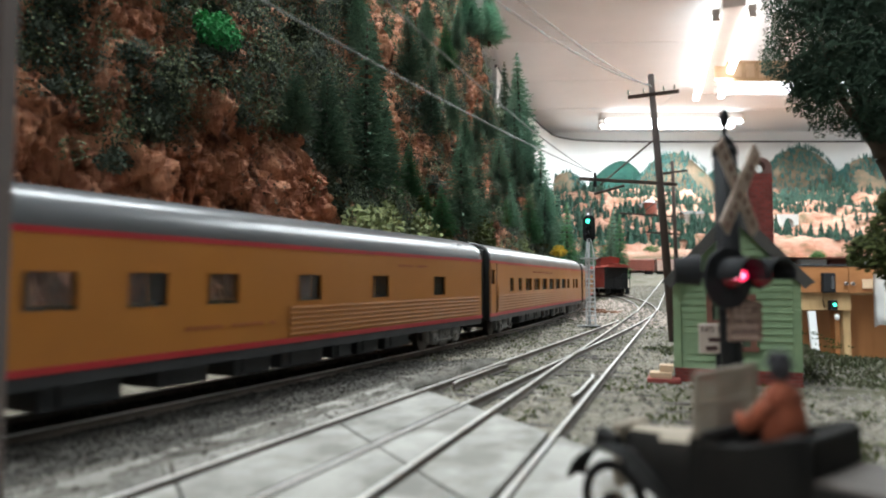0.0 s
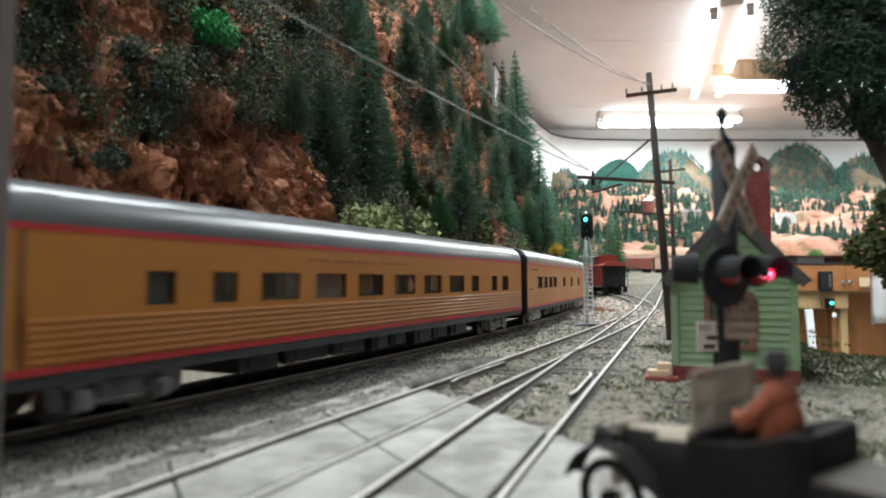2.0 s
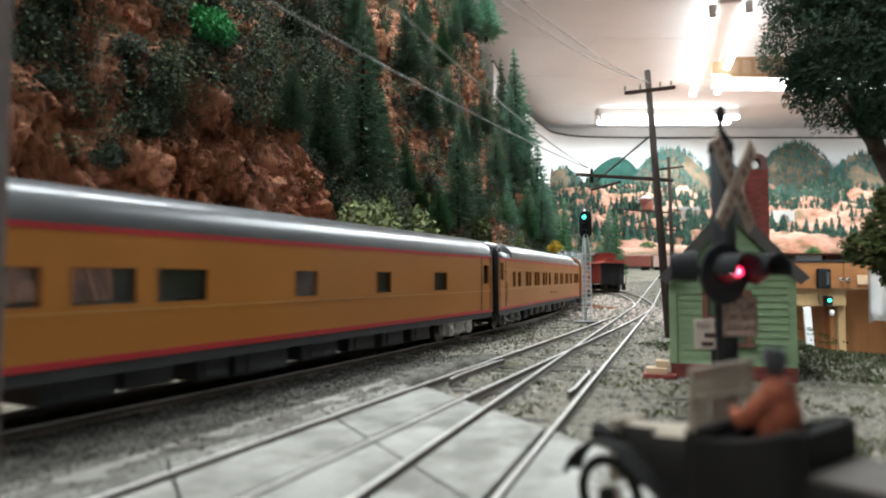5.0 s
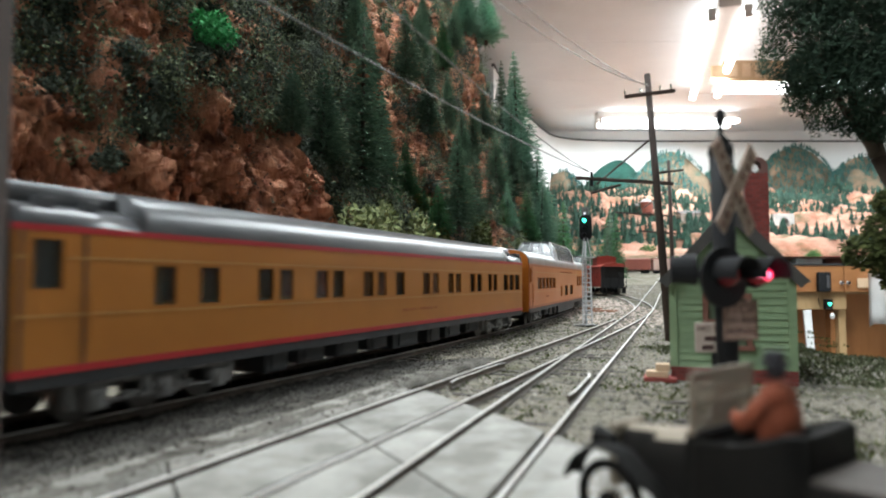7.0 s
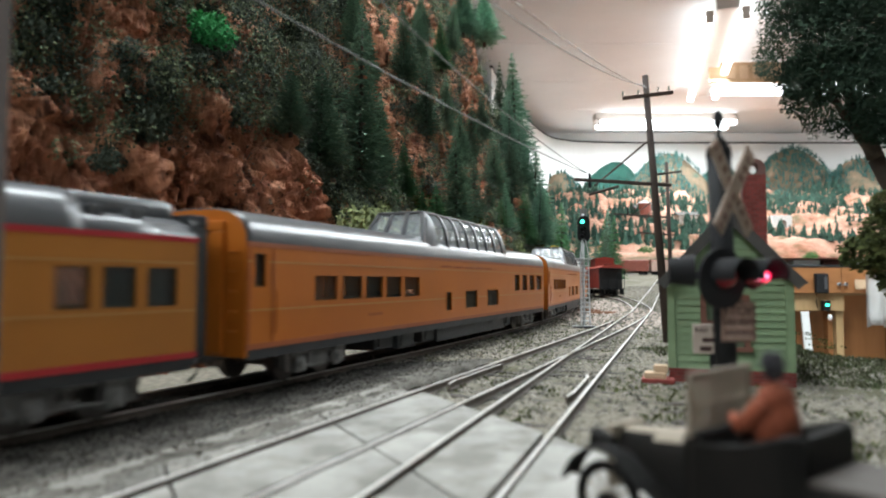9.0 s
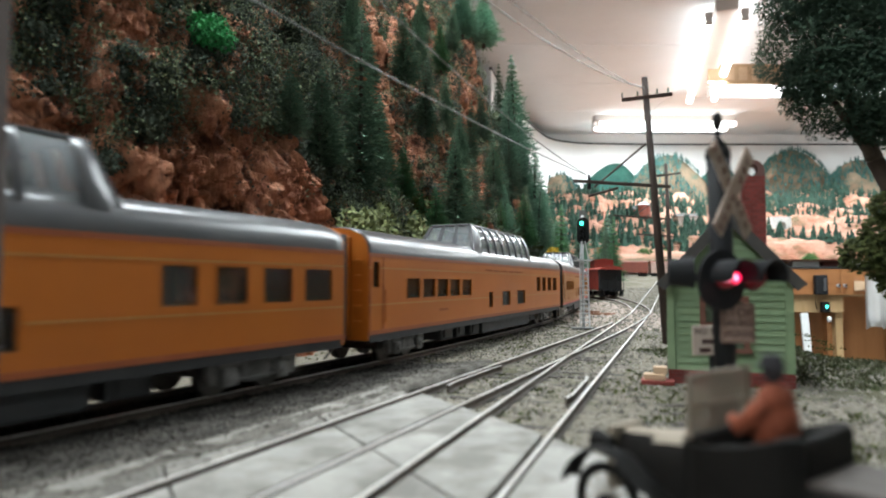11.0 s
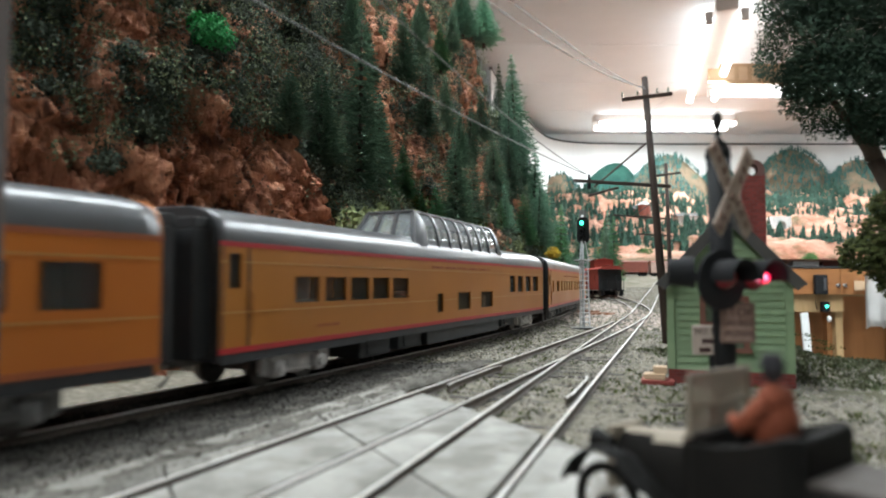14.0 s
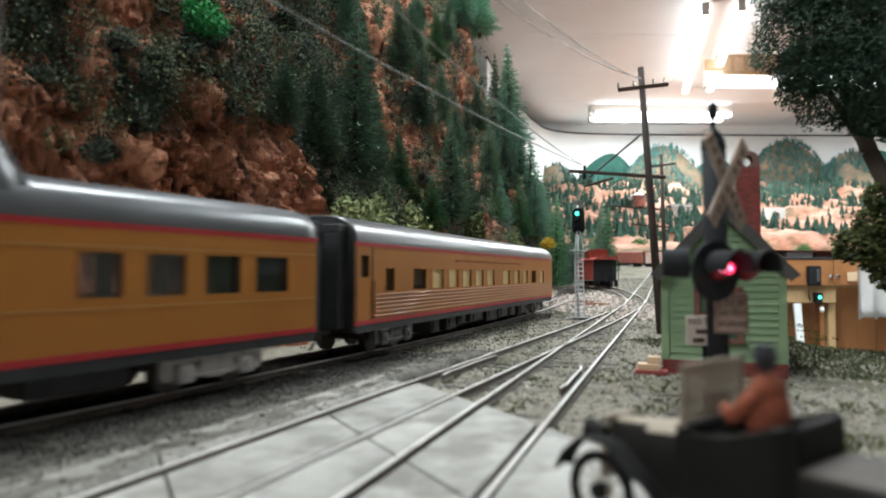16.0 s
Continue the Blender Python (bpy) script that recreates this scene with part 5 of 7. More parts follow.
def fascia():
    y = 2.24
    f = tagged(empty("layout_fascia"), "brown plywood fascia with lower panels under the far layout", "layout bench", kind="structure")
    x = 0.9
    for wd in (0.52, 0.145, 0.40, 0.5, 0.6, 0.7):
        part("fascia_board", box(bm_new(), (x + 0.001, y, -0.012), (x + wd - 0.001, y + 0.02, 0.080), 0.002), M_FASCIA, f)
        x += wd
    part("top_edge", box(bm_new(), (0.9, y - 0.003, 0.081), (3.8, y + 0.05, 0.088), 0.001), M_DARKGREY, f)
    part("rail_board", box(bm_new(), (0.9, y + 0.022, -0.075), (1.44, y + 0.05, -0.016), 0.002), M_STUD, f)
    x = 1.0
    while x < 3.6:
        part("lower_panel", box(bm_new(), (x + 0.0015, y + 0.16, -1.1), (x + 0.168, y + 0.175, -0.0), 0.001), M_FASCIA2, f)
        x += 0.17
    for x, dx in ((1.425, 0.026), (2.1, 0.03)):
        part("stud", box(bm_new(), (x, y + 0.045, -1.1), (x + dx, y + 0.10, -0.013), 0.002), M_STUD, f)
        part("stud_block", box(bm_new(), (x - 0.022, y + 0.06, -1.1), (x - 0.004, y + 0.09, -0.08), 0.002), M_FASCIA, f)
    part("shelf_under", box(bm_new(), (0.9, y + 0.02, -0.02), (3.8, y + 0.9, -0.012)), M_STUD, f)


fascia()


def aisle_things():
    y = 2.232
    tagged(part("white_strip", box(bm_new(), (-0.013, -0.004, -0.62), (0.013, 0.004, 0), 0.001), M_PAPER), "white board strip leaning under the fascia", "board").matrix_basis = pose(1.262, 2.20, -0.075, 0, -4, 0)
    tw = bm_new()
    prev = None
    for i in range(15):
        x = 1.492 + 0.012 * i
        rows = [tw.verts.new((x + 0.012 * (1 - k / 6) * (i / 14 - 0.5), 2.21 + 0.008 * math.sin(i * 1.1 + k * 0.3) * (0.4 + k / 6), 0.055 - 0.178 * k / 6 - (0.01 if i % 5 == 0 else 0) * (k == 6))) for k in range(7)]
        if prev:
            for k in range(6):
                tw.faces.new((prev[k], rows[k], rows[k + 1], prev[k + 1]))
        prev = rows
    bmesh.ops.solidify(tw, geom=list(tw.faces), thickness=0.003)
    tagged(part("towel", tw, M_PAPER, smooth=True), "white cloth towel hanging on the fascia", "towel")
    ph = tagged(empty("handset", pose(1.338, y - 0.006, 0.022)), "black throttle handset hanging in a holder on the fascia", "controller")
    part("body", box(bm_new(), (-0.022, -0.012, -0.034), (0.022, 0.008, 0.036), 0.006), M_BLACK, ph)
    part("keypad", box(bm_new(), (0.004, -0.015, -0.020), (0.014, -0.012, 0.024), 0.002), M_ROOF, ph)
    part("cord", tube(bm_new(), [(-0.016, 0, -0.03), (-0.019, 0, -0.06), (-0.014, 0.0, -0.085)], 0.003), M_BLACK, ph)
    tagged(part("paper_note", box(bm_new(), (1.462, y - 0.001, 0.003), (1.500, y + 0.001, 0.036)), M_LUMBER), "small cream paper note on the fascia", "note")
    for x in (1.408, 1.432):
        tg = tagged(empty("toggle_switch", pose(x, y, 0.020)), "black toggle switch on the fascia", "switch", "fascia switches")
        part("knob", cyl(bm_new(), (0, 0, 0), (-0.004, -0.012, 0.002), 0.004, 0.003, 10), M_BLACK, tg)
        part("bezel", cyl(bm_new(), (0, 0.006, 0), (0, -0.001, 0), 0.006, 0.006, 12), M_METALSILVER, tg)
    ind = tagged(empty("indicator_lamp", pose(1.362, y, -0.054)), "lit green indicator lamp in a black holder", "indicator")
    part("holder", box(bm_new(), (-0.012, 0, -0.02), (0.012, 0.02, 0.016), 0.002), M_BLACK, ind)
    part("lens", ball(bm_new(), (0, -0.001, 0), 0.005, 12), M_GREENLENS, ind, "lit green lens", True)
    tagged(part("hanging_tag", ball(bm_new(), (1.376, y + 0.01, -0.098), 0.008, 10, (1, 1, 1.4)), M_PAPER, smooth=True), "small white tag under the rail board", "tag")
    # vehicles and cars along the far layout's edge
    rnd = random.Random(6)
    x = 1.28
    for i, (w, mat) in enumerate(((0.10, M_PAPER), (0.09, M_BOXCAR), (0.08, M_PAPER), (0.11, M_LEAF_YELLOW), (0.10, M_PAPER), (0.10, M_BOXCAR))):
        bx = tagged(empty("freight_car", pose(x + w / 2, 2.31, 0.076)), "small model freight car on the far layout's edge", "railway car", "far freight cars")
        part("body", box(bm_new(), (-w / 2 + 0.002, -0.016, 0.008), (w / 2 - 0.002, 0.016, 0.036 + 0.006 * (i % 2)), 0.002), mat, bx)
        part("underframe", box(bm_new(), (-w / 2 + 0.006, -0.012, 0), (w / 2 - 0.006, 0.012, 0.008)), M_BLACK, bx)
        x += w + 0.008


aisle_things()


def sign_board():
    sb = tagged(empty("hanging_sign", pose(1.60, 3.32, 1.140)), "long tan sign board with pale letters below the ceiling", "sign")
    part("board", box(bm_new(), (-0.17, -0.01, -0.05), (0.5, 0.01, 0.06), 0.004), material("tan_board", (0.5, 0.34, 0.2), (0.42, 0.28, 0.16), 20, 0.7), sb)
    bm = bm_new()
    for i in range(8):
        box(bm, (-0.08 + i * 0.07, -0.014, -0.03), (-0.035 + i * 0.07, -0.009, 0.04))
    part("lettering", bm, M_LUMBER, sb, "pale unreadable letters")


sign_board()


# ---- rolling stock standing in the yard ----
def caboose():
    cb = tagged(empty("caboose", pose(0.2345, 0.865, grade(0.2345, 0.865), 0, 0, -1)), "weathered red caboose with dark end platform standing on the stub track", "railway car")
    L = 0.115
    part("body", box(bm_new(), (-0.0165, 0.012, 0.0105), (0.0165, L - 0.012, 0.0395), 0.0006), M_CABOOSE, cb)
    part("end_wall", box(bm_new(), (-0.0160, 0.0105, 0.0108), (0.0160, 0.0125, 0.039), 0.0002), M_DIAPHRAGM, cb, "dark end wall")
    part("roof", sweep(bm_new(), [(0, 0.0, 0), (0, L, 0)], [(-0.0178, 0.039), (-0.012, 0.0425), (0, 0.0438), (0.012, 0.0425), (0.0178, 0.039)]), M_CABOOSE, cb)
    part("cupola", box(bm_new(), (-0.0135, 0.045, 0.042), (0.0135, 0.075, 0.0535), 0.0005), M_CABOOSE, cb)
    part("cupola_roof", sweep(bm_new(), [(0, 0.043, 0), (0, 0.077, 0)], [(-0.015, 0.0533), (0, 0.0556), (0.015, 0.0533)]), M_CABOOSE, cb)
    part("roof_walk", box(bm_new(), (-0.003, -0.001, 0.0442), (0.003, 0.044, 0.0450)), M_CABOOSE, cb)
    part("platform", box(bm_new(), (-0.0165, -0.001, 0.0092), (0.0165, 0.0125, 0.0108), 0.0002), M_BLACK, cb)
    rl = bm_new()
    for x in (-0.0158, -0.006, 0.006, 0.0158):
        cyl(rl, (x, 0, 0.0105), (x, 0, 0.0245), 0.0005, seg=6)
    for x in (-0.0158, 0.0158):
        cyl(rl, (x, 0, 0.0245), (x, 0, 0.039), 0.0004, seg=6)
    cyl(rl, (-0.0158, 0, 0.0245), (0.0158, 0, 0.0245), 0.0005, seg=6)
    part("railing", rl, M_BLACK, cb)
    part("brake_wheel", cyl(bm_new(), (0.0085, -0.002, 0.027), (0.0085, -0.001, 0.027), 0.0042, seg=16), M_BLACK, cb)
    for sx in (-1, 1):
        part("step", box(bm_new(), (sx * 0.0135 - 0.002, 0.001, 0.0025), (sx * 0.0135 + 0.002, 0.009, 0.0092), 0.0003), M_BLACK, cb)
        for y in (0.03, 0.088):
            part("window", box(bm_new(), (min(sx * 0.0164, sx * 0.0167), y - 0.004, 0.023), (max(sx * 0.0164, sx * 0.0167), y + 0.004, 0.032)), M_PANE, cb)
    for y in (0.024, L - 0.024):
        tk = part("truck", box(bm_new(), (-0.012, y - 0.011, 0.003), (0.012, y + 0.011, 0.009), 0.001), M_BLACK, cb)
        for yy in (y - 0.0085, y + 0.0085):
            part("wheelset", cyl(cyl(bm_new(), (-0.0098, yy, 0.0048), (-0.0076, yy, 0.0048), 0.0048, seg=16), (0.0076, yy, 0.0048), (0.0098, yy, 0.0048), 0.0048, seg=16), M_WHEEL, tk)
    part("coupler", box(bm_new(), (-0.0015, -0.008, 0.0085), (0.0015, 0, 0.0115), 0.0004), M_BLACK, cb)


caboose()


def boxcars():
    for i, (x, y, mat, lab) in enumerate(((0.62, 2.05, M_BOXCAR, "dull red boxcar standing in the far yard"), (0.735, 2.06, M_SIGNPINK, "faded pink boxcar standing in the far yard"), (0.83, 2.06, M_LEAF_YELLOW, "yellow and brown freight car in the far yard"), (0.93, 2.05, M_BOXCAR, "red boxcar standing in the far yard"))):
        z = ground_z(x, y) + 0.001
        b = tagged(empty("boxcar", pose(x, y, z, 0, 0, -8)), lab, "railway car", "far yard cars")
        part("body", box(bm_new(), (-0.05, -0.016, 0.011), (0.05, 0.016, 0.046), 0.0008), mat, b)
        part("door", box(bm_new(), (-0.011, -0.0172, 0.012), (0.011, -0.0158, 0.044), 0.0004), mat, b)
        part("roof", sweep(bm_new(), [(-0.051, 0, 0), (0.051, 0, 0)], [(-0.0168, 0.0455), (0, 0.0492), (0.0168, 0.0455)]), M_BOXCAR, b)
        for sx in (-0.034, 0.034):
            part("truck", box(bm_new(), (sx - 0.012, -0.011, 0), (sx + 0.012, 0.011, 0.011), 0.002), M_BLACK, b)
            part("rib", box(bm_new(), (sx - 0.0006, -0.0168, 0.012), (sx + 0.0006, -0.0158, 0.045)), mat, b)


boxcars()


def far_buildings():
    def put(name, x, y, w, d, h, mat, lab, roof=None):
        b = tagged(empty(name, pose(x, y, far_z(x, y) - 0.015)), lab, "building")
        part("wall", box(bm_new(), (-w / 2, -d / 2, 0), (w / 2, d / 2, h), 0.001), mat, b)
        part("roof", sweep(bm_new(), [(-w / 2 - 0.006, 0, 0), (w / 2 + 0.006, 0, 0)], [(-d / 2 - 0.006, h), (0, h + d * 0.3), (d / 2 + 0.006, h)]), roof or M_SHINGLE, b)
        for k in range(3):
            part("window", box(bm_new(), (-w * 0.35 + k * w * 0.3, -d / 2 - 0.002, h * 0.45), (-w * 0.35 + k * w * 0.3 + w * 0.12, -d / 2 + 0.002, h * 0.75)), M_PANE, b)
    put("far_shed", 1.19, 3.05, 0.10, 0.06, 0.06, M_SIGNWHITE, "pale lilac-grey shed on a terrace")
    put("far_house", 1.02, 3.2, 0.08, 0.06, 0.05, M_BOXCAR, "small brown building among trees")
    tk = tagged(empty("water_tank", pose(1.0, 3.1, far_z(1.0, 3.1) - 0.01)), "round brown wooden water tank with a pale cap", "water tank")
    part("tub", cyl(bm_new(), (0, 0, 0.03), (0, 0, 0.085), 0.034, 0.032, 20), M_BOXCAR, tk)
    part("cap", cyl(bm_new(), (0, 0, 0.085), (0, 0, 0.103), 0.036, 0.004, 20), M_METALSILVER, tk)
    for a in range(4):
        part("leg", cyl(bm_new(), (0.024 * math.cos(a * 1.57), 0.024 * math.sin(a * 1.57), 0), (0.022 * math.cos(a * 1.57), 0.022 * math.sin(a * 1.57), 0.032), 0.003, seg=6), M_POLE, tk)
    x, y = 1.65, 3.08
    z = far_z(x, y) + 0.012
    pt = tagged(empty("tunnel_portal", pose(x, y - 0.04, z - 0.02)), "white masonry tunnel portal with a dark mouth", "tunnel portal")
    bm = bm_new()
    arc = [(0.022 * math.cos(math.pi * k / 10), 0.035 + 0.022 * math.sin(math.pi * k / 10)) for k in range(11)]
    inner = [(0.022, 0.0)] + arc + [(-0.022, 0.0)]
    outer = [(0.046, 0.0), (0.046, 0.078), (-0.046, 0.078), (-0.046, 0.0)]
    for yy in (0.0, 0.05):
        o = [bm.verts.new((px, yy, pz)) for px, pz in outer]
        n = [bm.verts.new((px, yy, pz)) for px, pz in inner]
        loop = o + n[::-1]
        edges = [bm.edges.new((loop[i], loop[(i + 1) % len(loop)])) for i in range(len(loop))]
        bmesh.ops.triangle_fill(bm, edges=edges)
    vs = list(bm.verts)
    h = len(vs) // 2
    for i in list(range(3)) + list(range(4, h - 1)):
        bm.faces.new((vs[i], vs[i + 1], vs[h + i + 1], vs[h + i]))
    part("arch", bm, M_PAPER, pt)
    part("mouth", box(bm_new(), (-0.03, 0.048, 0), (0.03, 0.053, 0.06)), M_BLACK, pt, "black tunnel mouth")


far_buildings()
# ---- trees and shrubs ----
def pine_crown(seed, slim=0.17, tiers=50, lift=0.25):
    """A bottle-brush conifer crown of unit height: rings of fine wiry sprays, fullest a little above the base."""
    rnd = random.Random(seed)
    verts, faces = [], []
    for i in range(tiers):
        f = (i + rnd.uniform(-0.4, 0.4)) / tiers
        whorl = round(f * 19) / 19
        z = 0.03 + 0.95 * (whorl + (f - whorl) * 0.55)
        lobe = 1 + 0.10 * math.sin(f * 41 + seed) + 0.06 * math.sin(f * 97 + seed * 2)
        r = slim * (1 - f) ** 0.85 * min(1.0, 0.6 + f * 5) * lobe * (1.0 - 7.0 * max(0.0, f - whorl)) + 0.010
        m = max(8, int(24 * (1 - f) + 8))
        a0 = rnd.uniform(0, 6.3)
        for k in range(m):
            a = a0 + 2 * math.pi * k / m + rnd.uniform(-0.25, 0.25)
            l = r * rnd.uniform(0.6, 1.18)
            ca, sa = math.cos(a), math.sin(a)
            rise = l * rnd.uniform(-0.45, lift)
            w = 0.0075 + 0.045 * l
            for j in range(4):
                t0, t1 = 0.15 + j * 0.2, 0.15 + (j + 1.25) * 0.2
                side = (-1) ** j
                spread = w * rnd.uniform(0.6, 1.6)
                b = len(verts)
                tip = rise * t1 + rnd.uniform(-0.010, 0.006)
                verts += [(ca * l * t0, sa * l * t0, z + rise * t0 + 0.004), (ca * l * t0, sa * l * t0, z + rise * t0 - 0.005),
                          (ca * l * t1 - side * sa * spread, sa * l * t1 + side * ca * spread, z + tip)]
                faces.append((b, b + 1, b + 2))
                b = len(verts)
                verts += [(ca * l * t0 - sa * w * 0.5, sa * l * t0 + ca * w * 0.5, z + rise * t0), (ca * l * t0 + sa * w * 0.5, sa * l * t0 - ca * w * 0.5, z + rise * t0), (ca * l * t1, sa * l * t1, z + rise * t1)]
                faces.append((b, b + 1, b + 2))
    b = len(verts)
    verts += [(0, 0, 1.0), (0.008, 0, 0.93), (-0.005, 0.007, 0.93), (-0.005, -0.007, 0.93)]
    faces += [(b, b + 1, b + 2), (b, b + 2, b + 3), (b, b + 3, b + 1)]
    me = bpy.data.meshes.new("crown")
    me.from_pydata(verts, [], faces)
    return me


def leaf_clumps(seed, blobs, n, leaf, flat=1.0, spread=0.25):
    """Leaves round the outside of several overlapping clumps; blobs: x, y, z, radius."""
    rnd = random.Random(seed)
    verts, faces = [], []
    total = sum(b[3] ** 2 for b in blobs)
    for bx, by, bz, br in blobs:
        for _ in range(int(n * br ** 2 / total)):
            d = Vector((rnd.gauss(0, 1), rnd.gauss(0, 1), rnd.gauss(0, 1))).normalized()
            rad = br * (1 - abs(rnd.gauss(0, spread))) * (1 + 0.22 * noise.noise((d.x * 3 + bx * 40, d.y * 3 + by * 40, d.z * 3 + seed)))
            c = Vector((bx, by, bz)) + Vector((d.x, d.y, d.z * flat)) * rad
            u = Vector((rnd.gauss(0, 1), rnd.gauss(0, 1), rnd.gauss(0, 1))).normalized()
            v = u.orthogonal().normalized()
            s = leaf * rnd.uniform(0.6, 1.4)
            b = len(verts)
            verts += [c - u * s, c + v * s * 0.55, c + u * s, c - v * s * 0.55]
            faces.append((b, b + 1, b + 2, b + 3))
    me = bpy.data.meshes.new("crown")
    me.from_pydata([tuple(v) for v in verts], [], faces)
    return me


def stem(name, pts, parent, mat=None):
    bm = bm_new()
    for (a, ra), (b, rb) in zip(pts, pts[1:]):
        cyl(bm, a, b, ra, rb, 8)
    return part(name, bm, mat or M_BARK, parent, smooth=True)


def pine_kind(seed, mat, label, slim):
    t = tagged(empty("pine_tree"), label, "tree", "cliff pines")
    me = pine_crown(seed, slim)
    me.materials.append(mat)
    c = new("crown", me)
    c.parent = t
    stem("trunk", [((0, 0, -0.05), 0.016), ((0, 0, 0.5), 0.010), ((0, 0, 0.97), 0.002)], t)
    return t


def set_size(ob, m, s):
    ob.matrix_basis = m @ Matrix.Diagonal((s, s, s, 1))


PINES = [pine_kind(1, M_PINE, "dark green bristly model pine on the cliff ledges", 0.17), pine_kind(2, M_PINE_GREEN, "fresh green bristly model pine on the cliff ledges", 0.17), pine_kind(3, M_PINE_TIP, "bluish green model pine on the cliff", 0.17), pine_kind(4, M_PINE, "dark shaggy model pine on the cliff ledges", 0.17)]
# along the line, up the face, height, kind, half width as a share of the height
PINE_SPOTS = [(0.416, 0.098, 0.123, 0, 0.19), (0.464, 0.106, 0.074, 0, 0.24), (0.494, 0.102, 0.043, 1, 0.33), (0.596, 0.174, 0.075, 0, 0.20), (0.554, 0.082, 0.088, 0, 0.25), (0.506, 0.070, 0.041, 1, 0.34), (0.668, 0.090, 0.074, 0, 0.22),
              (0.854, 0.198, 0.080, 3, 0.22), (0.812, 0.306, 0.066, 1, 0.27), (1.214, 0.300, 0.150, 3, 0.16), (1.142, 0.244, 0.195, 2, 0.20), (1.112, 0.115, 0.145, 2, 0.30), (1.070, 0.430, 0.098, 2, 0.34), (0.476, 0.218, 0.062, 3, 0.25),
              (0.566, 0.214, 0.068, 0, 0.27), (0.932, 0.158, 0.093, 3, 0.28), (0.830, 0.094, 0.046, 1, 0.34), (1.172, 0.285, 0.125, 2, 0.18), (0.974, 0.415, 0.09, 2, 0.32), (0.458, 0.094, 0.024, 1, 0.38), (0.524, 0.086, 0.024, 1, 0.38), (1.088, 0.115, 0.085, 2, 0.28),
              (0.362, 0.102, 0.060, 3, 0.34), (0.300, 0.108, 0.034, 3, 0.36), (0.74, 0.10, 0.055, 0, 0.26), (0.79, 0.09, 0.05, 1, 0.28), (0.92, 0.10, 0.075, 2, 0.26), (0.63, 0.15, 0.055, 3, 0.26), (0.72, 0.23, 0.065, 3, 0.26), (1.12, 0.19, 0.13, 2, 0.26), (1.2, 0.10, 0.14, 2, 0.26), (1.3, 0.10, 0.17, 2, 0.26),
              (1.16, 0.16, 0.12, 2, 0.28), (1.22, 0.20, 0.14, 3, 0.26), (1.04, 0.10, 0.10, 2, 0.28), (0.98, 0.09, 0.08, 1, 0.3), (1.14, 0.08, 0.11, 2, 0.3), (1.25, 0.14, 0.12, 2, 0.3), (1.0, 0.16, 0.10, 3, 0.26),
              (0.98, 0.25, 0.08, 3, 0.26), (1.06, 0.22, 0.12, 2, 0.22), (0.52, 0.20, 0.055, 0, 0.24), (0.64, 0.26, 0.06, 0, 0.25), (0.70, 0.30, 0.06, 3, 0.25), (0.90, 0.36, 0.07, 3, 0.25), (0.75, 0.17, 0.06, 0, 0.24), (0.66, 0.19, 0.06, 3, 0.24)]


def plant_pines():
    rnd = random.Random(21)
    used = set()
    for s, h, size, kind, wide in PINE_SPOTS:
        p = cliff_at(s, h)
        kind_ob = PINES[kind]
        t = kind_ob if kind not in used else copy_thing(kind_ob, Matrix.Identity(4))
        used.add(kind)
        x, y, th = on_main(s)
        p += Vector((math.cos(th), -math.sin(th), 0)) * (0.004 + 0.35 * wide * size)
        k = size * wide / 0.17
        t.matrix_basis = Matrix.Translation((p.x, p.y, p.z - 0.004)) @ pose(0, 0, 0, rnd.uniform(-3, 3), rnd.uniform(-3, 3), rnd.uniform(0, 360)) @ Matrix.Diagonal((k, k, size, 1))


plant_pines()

BLOBS = [(0, 0, 0.35, 0.55), (0.42, 0.1, 0.3, 0.4), (-0.4, 0.15, 0.28, 0.42), (0.1, -0.42, 0.3, 0.42), (0.05, 0.4, 0.35, 0.4), (0.2, 0.1, 0.72, 0.36), (-0.2, -0.15, 0.66, 0.36)]


def shrub_kind(seed, mat, label, n=900, leaf=0.085):
    t = tagged(empty("shrub"), label, "shrub", "cliff shrubs")
    me = leaf_clumps(seed, BLOBS, n, leaf)
    me.materials.append(mat)
    c = new("foliage", me)
    c.parent = t
    stem("stem", [((0, 0, -0.25), 0.06), ((0, 0, 0.4), 0.03)], t)
    return t


SHRUBS = [shrub_kind(31, M_LEAF, "dark olive foam shrub clinging to the cliff"), shrub_kind(32, M_LEAF, "dark olive foam shrub clinging to the cliff"), shrub_kind(33, M_LEAF_OLIVE, "pale olive foam shrub at the cliff's foot"), shrub_kind(34, M_PINE, "dark green foam shrub on a rock ledge")]
# bare rock: along, up, half widths
BARE = [(0.187, 0.078, 0.015, 0.015), (0.22, 0.058, 0.09, 0.014), (0.225, 0.133, 0.014, 0.014), (0.285, 0.080, 0.062, 0.024), (0.245, 0.074, 0.04, 0.014), (0.536, 0.248, 0.024, 0.028), (0.77, 0.36, 0.05, 0.04), (1.028, 0.384, 0.035, 0.040),
        (0.83, 0.146, 0.06, 0.05), (0.686, 0.208, 0.035, 0.022), (0.518, 0.160, 0.010, 0.018), (1.10, 0.34, 0.06, 0.036), (0.500, 0.140, 0.014, 0.022), (0.96, 0.30, 0.03, 0.04)]


def bare(s, h, grow=1.0):
    return any(((s - a) / (c * grow)) ** 2 + ((h - b) / (d * grow)) ** 2 < 1 for a, b, c, d in BARE)


